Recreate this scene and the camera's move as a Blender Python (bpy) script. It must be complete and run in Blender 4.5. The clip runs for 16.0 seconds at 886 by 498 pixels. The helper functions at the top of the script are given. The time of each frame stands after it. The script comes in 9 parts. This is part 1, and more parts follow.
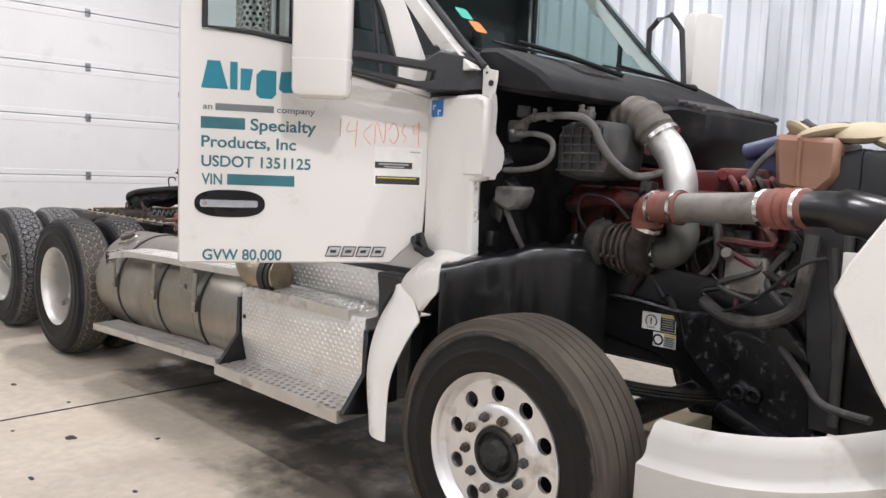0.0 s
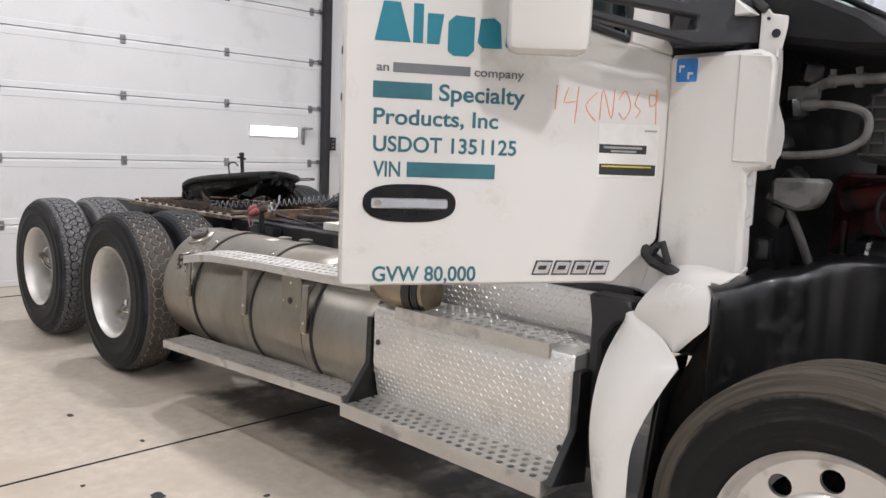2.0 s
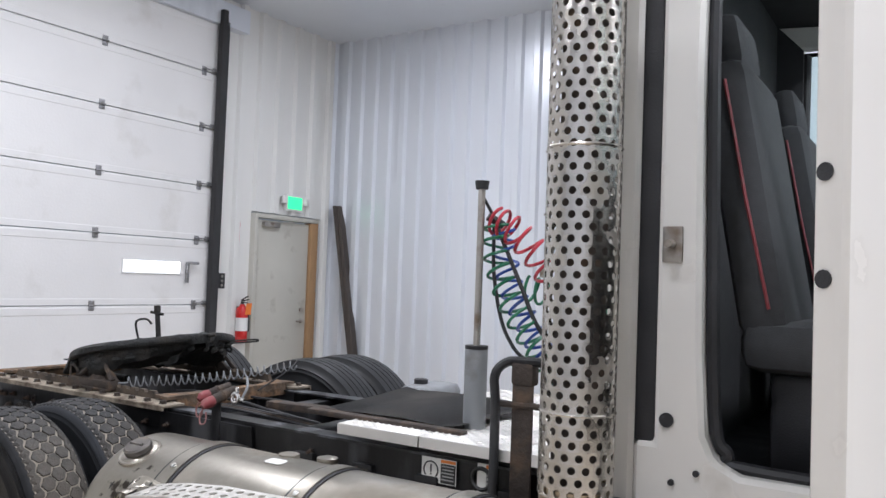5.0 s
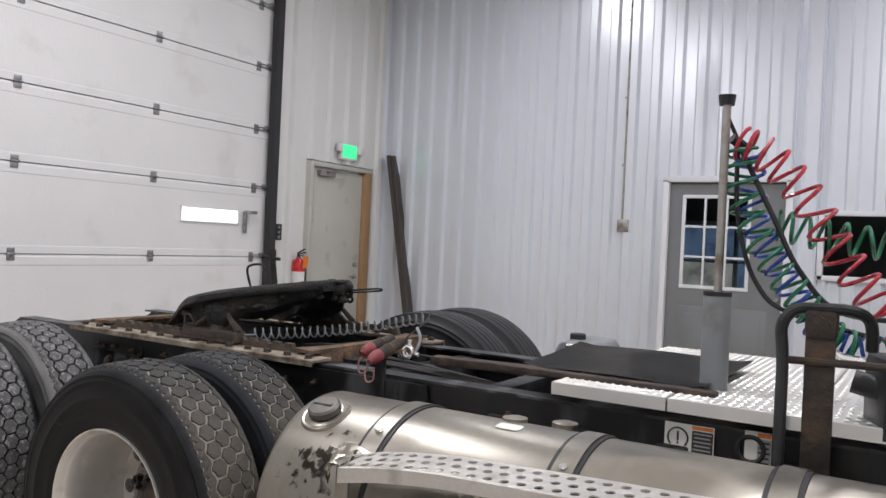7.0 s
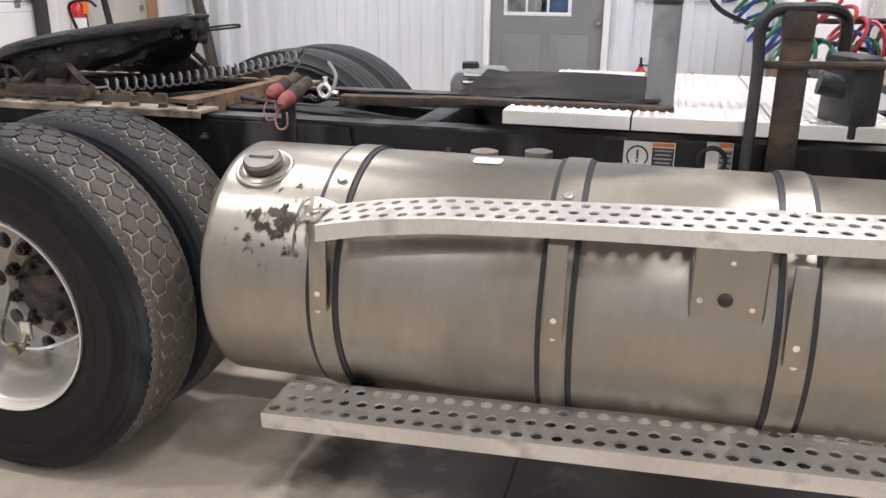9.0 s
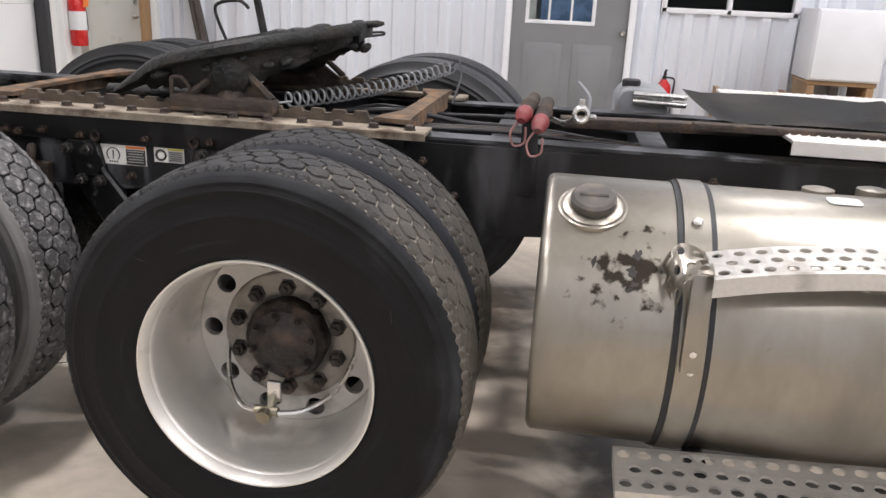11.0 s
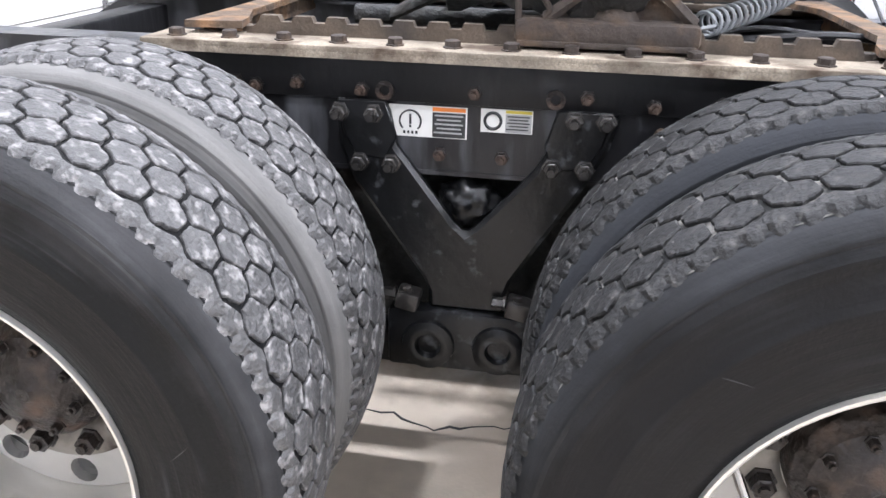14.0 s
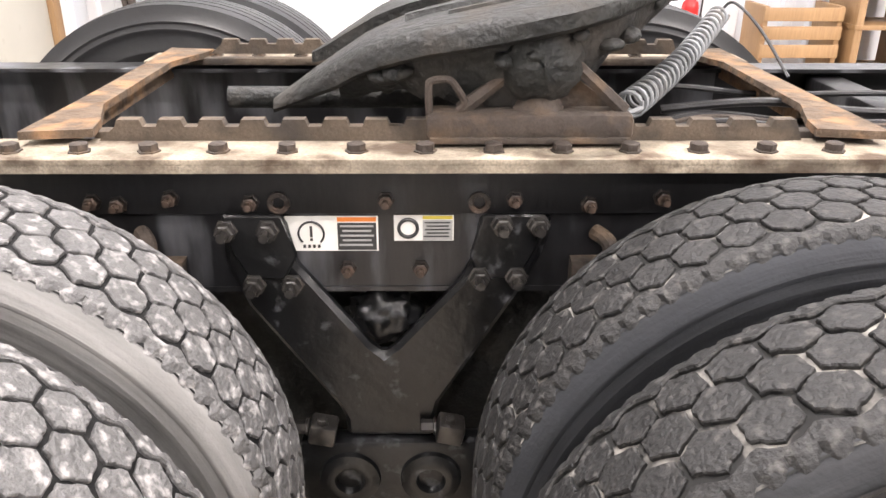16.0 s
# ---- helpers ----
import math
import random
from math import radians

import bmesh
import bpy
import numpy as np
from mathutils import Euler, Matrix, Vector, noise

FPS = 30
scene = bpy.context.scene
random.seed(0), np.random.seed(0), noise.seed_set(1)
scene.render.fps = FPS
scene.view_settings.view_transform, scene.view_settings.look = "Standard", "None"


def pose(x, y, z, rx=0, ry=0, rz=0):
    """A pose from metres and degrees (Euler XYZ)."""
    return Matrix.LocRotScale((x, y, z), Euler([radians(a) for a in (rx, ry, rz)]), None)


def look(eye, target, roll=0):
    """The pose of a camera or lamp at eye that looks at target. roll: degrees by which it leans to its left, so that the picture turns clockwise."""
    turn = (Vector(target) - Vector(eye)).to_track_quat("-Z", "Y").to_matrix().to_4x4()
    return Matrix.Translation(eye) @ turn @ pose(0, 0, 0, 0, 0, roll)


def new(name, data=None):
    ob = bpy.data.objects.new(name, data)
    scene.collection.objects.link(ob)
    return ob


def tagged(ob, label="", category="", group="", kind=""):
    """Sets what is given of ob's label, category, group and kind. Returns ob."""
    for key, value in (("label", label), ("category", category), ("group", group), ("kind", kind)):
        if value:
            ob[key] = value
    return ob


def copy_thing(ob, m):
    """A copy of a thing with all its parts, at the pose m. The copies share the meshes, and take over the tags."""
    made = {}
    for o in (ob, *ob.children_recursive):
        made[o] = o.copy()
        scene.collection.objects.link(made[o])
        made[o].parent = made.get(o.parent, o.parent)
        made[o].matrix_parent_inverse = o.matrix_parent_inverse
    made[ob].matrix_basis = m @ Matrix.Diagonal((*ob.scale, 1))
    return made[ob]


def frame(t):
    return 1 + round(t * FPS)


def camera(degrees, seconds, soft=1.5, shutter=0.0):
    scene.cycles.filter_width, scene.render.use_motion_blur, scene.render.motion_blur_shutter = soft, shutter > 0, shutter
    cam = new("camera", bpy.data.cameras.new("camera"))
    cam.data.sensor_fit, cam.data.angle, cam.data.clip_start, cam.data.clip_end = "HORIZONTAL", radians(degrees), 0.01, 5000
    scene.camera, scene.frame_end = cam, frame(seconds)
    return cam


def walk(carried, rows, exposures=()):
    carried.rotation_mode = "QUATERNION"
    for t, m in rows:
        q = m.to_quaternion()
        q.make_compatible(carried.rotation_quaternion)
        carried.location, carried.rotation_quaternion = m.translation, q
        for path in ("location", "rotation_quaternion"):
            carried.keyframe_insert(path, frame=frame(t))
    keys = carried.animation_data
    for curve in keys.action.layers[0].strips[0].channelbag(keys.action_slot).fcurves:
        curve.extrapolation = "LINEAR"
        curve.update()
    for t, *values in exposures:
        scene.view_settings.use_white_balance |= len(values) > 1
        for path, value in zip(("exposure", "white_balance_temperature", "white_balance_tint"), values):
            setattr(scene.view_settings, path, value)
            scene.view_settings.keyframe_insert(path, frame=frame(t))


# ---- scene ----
cam = camera(58.15, 16.0)
PATH = [
    (0, (6.959, -3.467, 1.544), (5.567, -2.045, 1.341), 2.31),
    (0.5, (6.680, -3.472, 1.567), (5.288, -2.056, 1.327), 2.26),
    (1, (6.414, -3.480, 1.554), (5.024, -2.062, 1.314), 2.28),
    (1.5, (6.058, -3.392, 1.545), (4.667, -1.976, 1.299), 2.23),
    (2, (5.731, -3.347, 1.523), (4.340, -1.931, 1.275), 2.17),
    (2.5, (5.389, -3.282, 1.503), (4.198, -1.694, 1.258), 2.03),
    (3, (5.037, -3.191, 1.511), (3.905, -1.561, 1.261), 1.82),
    (3.5, (4.748, -3.132, 1.539), (3.609, -1.506, 1.291), 1.73),
    (4, (4.446, -3.120, 1.581), (3.312, -1.492, 1.334), 1.84),
    (4.5, (4.200, -3.017, 1.612), (3.115, -1.339, 1.524), 1.89),
    (4.7, (4.109, -2.981, 1.648), (3.041, -1.291, 1.691), 1.82),
    (6.8, (3.100, -2.935, 1.541), (2.038, -1.245, 1.670), 2.77),
    (7, (3.023, -2.950, 1.514), (1.969, -1.250, 1.497), 2.66),
    (7.2, (2.950, -2.970, 1.496), (1.914, -1.268, 1.321), 2.61),
    (7.5, (2.876, -2.971, 1.438), (1.876, -1.282, 1.056), 3.02),
    (8, (2.730, -2.951, 1.427), (1.819, -1.285, 0.798), 2.81),
    (8.2, (2.691, -2.891, 1.421), (1.840, -1.194, 0.787), 2.01),
    (10.3, (1.709, -2.931, 1.422), (1.577, -1.028, 0.819), 2.98),
    (10.5, (1.588, -2.901, 1.429), (1.414, -1.005, 0.818), 2.78),
    (11, (1.334, -2.859, 1.426), (1.055, -0.977, 0.810), 2.67),
    (11.5, (1.049, -2.835, 1.436), (0.701, -0.966, 0.814), 2.68),
    (12, (0.789, -2.754, 1.407), (0.409, -0.896, 0.771), 2.57),
    (12.5, (0.541, -2.578, 1.376), (0.137, -0.732, 0.720), 2.35),
    (13, (0.345, -2.425, 1.341), (-0.054, -0.609, 0.604), 2.35),
    (13.5, (0.186, -2.236, 1.354), (-0.215, -0.460, 0.528), 2.17),
    (14, (0.187, -2.023, 1.275), (-0.108, -0.214, 0.476), 1.21),
    (14.5, (0.103, -1.810, 1.262), (0.115, 0.017, 0.450), 0.60),
    (15, (0.073, -1.761, 1.249), (0.122, 0.070, 0.447), 0.37),
    (15.5, (0.062, -1.761, 1.261), (0.101, 0.075, 0.468), 0.18),
    (16, (0.066, -1.750, 1.389), (0.098, 0.088, 0.600), 0.23),
]
walk(cam, [(t, look(eye, target, roll)) for t, eye, target, roll in PATH],
     exposures=[(0, -0.1, 6450, 10), (1.5, -0.25, 6450, 10), (3, -0.15, 6250, 10), (4.5, -0.1, 6050, 9), (7, -0.42, 6420, 10), (7.5, 0.1, 6450, 10), (8, 0.2, 6550, 11), (10.5, 0.15, 6600, 11),
                (11, 0.15, 6550, 11), (12, 0.55, 6500, 10), (13, 0.92, 6100, 10), (14, 1.15, 6000, 10), (14.5, 1.32, 6300, 10), (15, 1.50, 6700, 11), (16, 1.48, 6980, 12)])

# ---- world, lamps ----
world = bpy.data.worlds.new("world")
scene.world = world
world.use_nodes = True
world.node_tree.nodes["Background"].inputs[0].default_value = (0.75, 0.82, 0.9, 1)
world.node_tree.nodes["Background"].inputs[1].default_value = 0.25


# ---- materials ----
def material(name, color, rough=0.5, metal=0.0, vary=0.15, scale=3.0, bump=0.0, bump_scale=60.0, dirt=None, dirt_amount=0.0,
             dirt_scale=2.0, grain=0.0, spec=0.5, rough_vary=0.1, stretch=(1, 1, 1), emit=0.0, island=0.0):
    """A surface with a broad and a fine variation of its colour, patches of dirt, uneven gloss and fine relief."""
    m = bpy.data.materials.new(name)
    m.use_nodes = True
    nt = m.node_tree
    N, L = nt.nodes, nt.links
    b = N["Principled BSDF"]
    b.inputs["Roughness"].default_value = rough
    b.inputs["Metallic"].default_value = metal
    b.inputs["Specular IOR Level"].default_value = spec
    tc = N.new("ShaderNodeTexCoord")
    mp = N.new("ShaderNodeMapping")
    mp.inputs["Scale"].default_value = stretch
    L.new(tc.outputs["Object"], mp.inputs["Vector"])

    def noise_node(sc, detail=4.0):
        n = N.new("ShaderNodeTexNoise")
        n.inputs["Scale"].default_value = sc
        n.inputs["Detail"].default_value = detail
        L.new(mp.outputs["Vector"], n.inputs["Vector"])
        return n

    def mix(fac, a, c, kind="MIX"):
        x = N.new("ShaderNodeMix")
        x.data_type, x.blend_type = "RGBA", kind
        for sock, v in ((x.inputs["Factor"], fac), (x.inputs["A"], a), (x.inputs["B"], c)):
            if hasattr(v, "is_linked"):
                L.new(v, sock)
            elif isinstance(v, (int, float)):
                sock.default_value = v
            else:
                sock.default_value = (*v, 1)
        return x.outputs["Result"]

    def ramp(sock, lo, hi, a=0.0, c=1.0):
        r = N.new("ShaderNodeMapRange")
        r.inputs["From Min"].default_value, r.inputs["From Max"].default_value = lo, hi
        r.inputs["To Min"].default_value, r.inputs["To Max"].default_value = a, c
        L.new(sock, r.inputs["Value"])
        return r.outputs["Result"]

    broad = noise_node(scale)
    dark = tuple(c * (1 - vary) for c in color)
    light = tuple(min(1, c * (1 + vary)) for c in color)
    col = mix(ramp(broad.outputs["Fac"], 0.3, 0.7), dark, light)
    if grain:
        fine = noise_node(scale * 25, 6.0)
        col = mix(ramp(fine.outputs["Fac"], 0.35, 0.65, 0, grain), col, tuple(c * 0.45 for c in color))
    if island:
        g = N.new("ShaderNodeNewGeometry")
        col = mix(ramp(g.outputs["Random Per Island"], 0, 1, 0, island), col, tuple(c * 0.5 for c in color))
    if dirt:
        d = noise_node(dirt_scale, 8.0)
        fac = ramp(d.outputs["Fac"], 0.62 - dirt_amount * 0.35, 0.75 - dirt_amount * 0.25)
        col = mix(fac, col, dirt)
        rr = N.new("ShaderNodeMix")
        rr.inputs["A"].default_value, rr.inputs["B"].default_value = rough, min(1, rough + 0.35)
        L.new(fac, rr.inputs["Factor"])
        L.new(rr.outputs["Result"], b.inputs["Roughness"])
        if metal:
            L.new(ramp(fac, 0, 1, metal, metal * 0.3), b.inputs["Metallic"])
    elif rough_vary:
        L.new(ramp(broad.outputs["Fac"], 0.3, 0.7, max(0.02, rough - rough_vary), min(1, rough + rough_vary)), b.inputs["Roughness"])
    L.new(col, b.inputs["Base Color"])
    if bump:
        n = noise_node(bump_scale, 5.0)
        bp = N.new("ShaderNodeBump")
        bp.inputs["Strength"].default_value = bump
        bp.inputs["Distance"].default_value = 0.01
        L.new(n.outputs["Fac"], bp.inputs["Height"])
        L.new(bp.outputs["Normal"], b.inputs["Normal"])
    if emit:
        L.new(col, b.inputs["Emission Color"])
        b.inputs["Emission Strength"].default_value = emit
    return m


def glass_material(name, tint=(0.8, 0.9, 0.9), rough=0.0):
    m = bpy.data.materials.new(name)
    m.use_nodes = True
    b = m.node_tree.nodes["Principled BSDF"]
    b.inputs["Base Color"].default_value = (*tint, 1)
    b.inputs["Transmission Weight"].default_value = 1
    b.inputs["Roughness"].default_value = rough
    b.inputs["IOR"].default_value = 1.02
    b.inputs["Specular IOR Level"].default_value = 0.8
    return m


WHITE = material("white_truck_paint", (0.72, 0.70, 0.66), 0.22, 0, 0.02, 1.5, dirt=(0.55, 0.52, 0.47), dirt_amount=0.05, dirt_scale=5)
FRAME_BLACK = material("black_frame_paint", (0.011, 0.011, 0.012), 0.42, 0, 0.4, 4, bump=0.2, bump_scale=40, dirt=(0.07, 0.07, 0.073), dirt_amount=0.16, dirt_scale=6, grain=0.3, stretch=(1, 1, 0.3), spec=0.35)
GREASE = material("greasy_black_iron", (0.0085, 0.0095, 0.009), 0.6, 0.0, 0.5, 6, bump=0.9, bump_scale=50, dirt=(0.045, 0.04, 0.035), dirt_amount=0.3, dirt_scale=9, grain=0.4)
PLASTIC = material("black_plastic", (0.018, 0.018, 0.02), 0.5, 0, 0.3, 8, bump=0.15, bump_scale=200)
RUBBER = material("tyre_rubber", (0.0075, 0.0075, 0.008), 0.65, 0, 0.3, 3, bump=0.15, bump_scale=90, dirt=(0.03, 0.029, 0.028), dirt_amount=0.12, dirt_scale=4, grain=0.2, spec=0.2, stretch=(1, 3, 1))
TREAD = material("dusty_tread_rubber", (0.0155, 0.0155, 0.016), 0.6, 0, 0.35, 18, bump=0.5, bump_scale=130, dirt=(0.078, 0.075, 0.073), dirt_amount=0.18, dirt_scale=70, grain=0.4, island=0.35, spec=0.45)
ALU = material("brushed_aluminium", (0.78, 0.77, 0.74), 0.32, 1, 0.06, 3, bump=0.04, bump_scale=120, dirt=(0.42, 0.39, 0.34), dirt_amount=0.12, dirt_scale=5)
TANK = material("dull_tank_aluminium", (0.32, 0.297, 0.256), 0.34, 1, 0.16, 1.8, bump=0.06, bump_scale=25, dirt=(0.20, 0.175, 0.14), dirt_amount=0.24, dirt_scale=2.6, grain=0.14, stretch=(1, 1, 0.35))
STEEL = material("worn_steel", (0.42, 0.40, 0.37), 0.45, 1, 0.2, 8, bump=0.1, dirt=(0.2, 0.15, 0.11), dirt_amount=0.25, dirt_scale=9)
RUST_TAN = material("dusty_rusted_steel", (0.30, 0.255, 0.195), 0.8, 0, 0.45, 9, bump=0.4, bump_scale=70, dirt=(0.085, 0.06, 0.042), dirt_amount=0.43, dirt_scale=11, grain=0.5)
RUST_BROWN = material("brown_rust", (0.055, 0.042, 0.034), 0.8, 0, 0.4, 9, bump=0.6, bump_scale=60, dirt=(0.11, 0.075, 0.05), dirt_amount=0.3, dirt_scale=12, grain=0.4)
CONCRETE = material("stained_shaded_concrete", (0.56, 0.49, 0.40), 0.45, 0, 0.12, 0.6, bump=0.12, bump_scale=90, dirt=(0.47, 0.40, 0.32), dirt_amount=0.30, dirt_scale=1.1, grain=0.28)


def oil_shade_band(m, x0, x1, y0, y1, soft, dark):
    """Soaked-in oil and tyre dirt plus the truck's shade, painted into the concrete's colour with a cloudy edge."""
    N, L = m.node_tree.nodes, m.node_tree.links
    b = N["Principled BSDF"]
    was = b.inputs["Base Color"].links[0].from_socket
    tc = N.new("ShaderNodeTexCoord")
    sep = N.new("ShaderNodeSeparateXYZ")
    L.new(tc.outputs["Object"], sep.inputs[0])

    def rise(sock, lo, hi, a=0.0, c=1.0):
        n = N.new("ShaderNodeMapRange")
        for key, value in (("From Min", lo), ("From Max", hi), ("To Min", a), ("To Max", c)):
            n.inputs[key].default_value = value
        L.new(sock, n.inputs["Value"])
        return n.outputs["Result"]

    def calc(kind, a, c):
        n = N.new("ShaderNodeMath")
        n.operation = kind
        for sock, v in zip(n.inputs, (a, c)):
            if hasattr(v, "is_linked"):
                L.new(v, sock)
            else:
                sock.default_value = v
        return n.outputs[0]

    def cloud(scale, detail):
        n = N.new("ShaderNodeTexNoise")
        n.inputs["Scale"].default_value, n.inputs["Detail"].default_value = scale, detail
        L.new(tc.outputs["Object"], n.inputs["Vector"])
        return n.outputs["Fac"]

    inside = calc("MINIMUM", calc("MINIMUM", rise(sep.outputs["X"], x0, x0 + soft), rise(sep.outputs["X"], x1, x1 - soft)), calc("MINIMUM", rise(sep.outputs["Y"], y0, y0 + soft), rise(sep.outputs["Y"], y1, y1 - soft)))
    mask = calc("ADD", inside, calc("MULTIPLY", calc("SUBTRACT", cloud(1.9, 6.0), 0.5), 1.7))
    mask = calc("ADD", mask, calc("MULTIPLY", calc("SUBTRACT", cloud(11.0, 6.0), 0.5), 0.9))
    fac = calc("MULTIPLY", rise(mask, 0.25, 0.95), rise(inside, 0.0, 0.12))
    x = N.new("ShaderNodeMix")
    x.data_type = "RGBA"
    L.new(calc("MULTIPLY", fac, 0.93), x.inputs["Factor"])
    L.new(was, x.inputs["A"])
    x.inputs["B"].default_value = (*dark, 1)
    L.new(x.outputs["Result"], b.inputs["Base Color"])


# dark bands under tank, cab and axles: oil, and shade painted into the colour
oil_shade_band(CONCRETE, 1.3, 3.6, -1.16, 1.6, 0.26, (0.066, 0.056, 0.045))
oil_shade_band(CONCRETE, 3.1, 6.1, -1.72, 1.6, 0.55, (0.072, 0.060, 0.047))
oil_shade_band(CONCRETE, -1.5, 1.4, -0.26, 1.2, 0.35, (0.115, 0.085, 0.058))
CLAD = material("white_steel_cladding", (0.76, 0.79, 0.84), 0.30, 0.32, 0.04, 0.8, bump=0.02, bump_scale=3, dirt=(0.56, 0.59, 0.63), dirt_amount=0.06, dirt_scale=1.5, stretch=(1, 1, 0.2))
# warmer, non-metallic version of CLAD for the west wall
CLAD_WARM = material("warm_white_cladding", (0.74, 0.74, 0.72), 0.35, 0, 0.04, 0.8, bump=0.02, bump_scale=3, dirt=(0.62, 0.61, 0.58), dirt_amount=0.06, dirt_scale=1.5, stretch=(1, 1, 0.2))
PANEL = material("white_door_panel", (0.76, 0.755, 0.75), 0.42, 0, 0.03, 1.2, bump=0.12, bump_scale=45, dirt=(0.66, 0.65, 0.63), dirt_amount=0.06, dirt_scale=2)
STEP_ALU = material("scuffed_step_aluminium", (0.60, 0.58, 0.545), 0.47, 0.82, 0.10, 4, bump=0.12, bump_scale=140, dirt=(0.37, 0.34, 0.30), dirt_amount=0.16, dirt_scale=9, grain=0.12)


def tyre_material(name, black, dust, r0, r1, wobble, gloss=0.45, dust_rough=0.8, amount=1.0, lumps=9.0):
    """Rubber whose dust lies outside a ragged ring round the wheel's axis, with faint rings scuffed into it."""
    m = bpy.data.materials.new(name)
    m.use_nodes = True
    N, L = m.node_tree.nodes, m.node_tree.links
    b = N["Principled BSDF"]
    b.inputs["Specular IOR Level"].default_value = 0.2
    tc = N.new("ShaderNodeTexCoord")
    sep = N.new("ShaderNodeSeparateXYZ")
    L.new(tc.outputs["Object"], sep.inputs[0])

    def calc(kind, a, c=None, d=None):
        n = N.new("ShaderNodeMath")
        n.operation = kind
        for sock, v in zip(n.inputs, (a, c, d)):
            if v is None:
                continue
            if hasattr(v, "is_linked"):
                L.new(v, sock)
            else:
                sock.default_value = v
        return n.outputs[0]

    def noise(vec, scale, detail=4.0):
        n = N.new("ShaderNodeTexNoise")
        n.inputs["Scale"].default_value, n.inputs["Detail"].default_value = scale, detail
        L.new(vec, n.inputs["Vector"])
        return n.outputs["Fac"]

    def span(v, lo, hi, a=0.0, c=1.0):
        n = N.new("ShaderNodeMapRange")
        for k, x in (("From Min", lo), ("From Max", hi), ("To Min", a), ("To Max", c)):
            n.inputs[k].default_value = x
        L.new(v, n.inputs["Value"])
        return n.outputs["Result"]

    rad = calc("SQRT", calc("ADD", calc("MULTIPLY", sep.outputs["X"], sep.outputs["X"]), calc("MULTIPLY", sep.outputs["Z"], sep.outputs["Z"])))
    ang = calc("ARCTAN2", sep.outputs["Z"], sep.outputs["X"])
    polar = N.new("ShaderNodeCombineXYZ")
    L.new(calc("MULTIPLY", rad, 90.0), polar.inputs[0])
    L.new(calc("MULTIPLY", calc("SINE", ang), 1.6), polar.inputs[1])
    L.new(calc("MULTIPLY", calc("COSINE", ang), 1.6), polar.inputs[2])
    rings = noise(polar.outputs[0], 1.0, 3.0)
    patch = noise(tc.outputs["Object"], lumps, 6.0)
    fine = noise(tc.outputs["Object"], 160.0, 3.0)
    edge = calc("ADD", rad, calc("MULTIPLY", calc("SUBTRACT", patch, 0.5), wobble))
    fac = calc("MULTIPLY", span(edge, r0, r1, 0.0, amount), span(rings, 0.25, 0.7, 0.35, 1.0))
    fac = calc("ADD", fac, span(fine, 0.55, 0.75, 0.0, 0.03))
    fac = calc("ADD", fac, calc("MULTIPLY", span(rings, 0.55, 0.70, 0.0, 0.22), span(patch, 0.45, 0.65)))
    mx = N.new("ShaderNodeMix")
    mx.data_type = "RGBA"
    mx.inputs["A"].default_value, mx.inputs["B"].default_value = (*black, 1), (*dust, 1)
    L.new(fac, mx.inputs["Factor"])
    L.new(mx.outputs["Result"], b.inputs["Base Color"])
    L.new(span(fac, 0.0, 0.6, gloss, dust_rough), b.inputs["Roughness"])
    bp = N.new("ShaderNodeBump")
    bp.inputs["Strength"].default_value, bp.inputs["Distance"].default_value = 0.5, 0.004
    L.new(calc("ADD", rings, calc("MULTIPLY", fine, 0.4)), bp.inputs["Height"])
    L.new(bp.outputs["Normal"], b.inputs["Normal"])
    return m


SIDEWALL = tyre_material("black_sidewall_rubber", (0.0062, 0.0063, 0.0069), (0.060, 0.063, 0.069), 0.445, 0.545, 0.20, 0.5, 0.8, 0.85, 6.0)
SIDEWALL_PALE = tyre_material("dust_washed_sidewall", (0.0075, 0.0075, 0.008), (0.115, 0.115, 0.12), 0.42, 0.53, 0.14, 0.5, 0.8, 0.75)
DUAL_DARK = tyre_material("grey_dusty_inner_dual", (0.012, 0.0128, 0.0145), (0.040, 0.043, 0.049), 0.40, 0.50, 0.10, 0.6)
DUAL_PALE = tyre_material("pale_dusty_inner_dual", (0.075, 0.074, 0.073), (0.235, 0.23, 0.222), 0.38, 0.48, 0.10, 0.8)
STEER_WALL = tyre_material("brown_caked_steer_rubber", (0.010, 0.0098, 0.0095), (0.088, 0.075, 0.060), 0.448, 0.456, 0.05, 0.5, 0.85, 1.0, 16.0)
RAIL_STREAKED = material("rail_paint_with_dirt_streaks", (0.012, 0.012, 0.0135), 0.35, 0, 0.4, 5, bump=0.15, bump_scale=40, dirt=(0.115, 0.118, 0.128), dirt_amount=0.36, dirt_scale=9, grain=0.3, stretch=(1, 1, 0.22), spec=0.5)
DARK = material("dark_shadow_seal", (0.03, 0.03, 0.032), 0.7, 0, 0.3, 5)


# ---- shaping ----
def xf(bm, verts, m):
    bmesh.ops.transform(bm, matrix=m, verts=verts)


def box(bm, c, s, rot=(0, 0, 0), bevel=0.0):
    r = bmesh.ops.create_cube(bm, size=1.0)
    v = r["verts"]
    if bevel:
        bmesh.ops.scale(bm, vec=s, verts=v)
        e = list({e for a in v for e in a.link_edges})
        o = bmesh.ops.bevel(bm, geom=e, offset=bevel, segments=2, affect="EDGES", profile=0.5)
        v = list({a for f in o["faces"] for a in f.verts} | {a for a in v if a.is_valid})
        xf(bm, v, pose(*c, *rot))
    else:
        xf(bm, v, pose(*c, *rot) @ Matrix.Diagonal((*s, 1)))
    return v


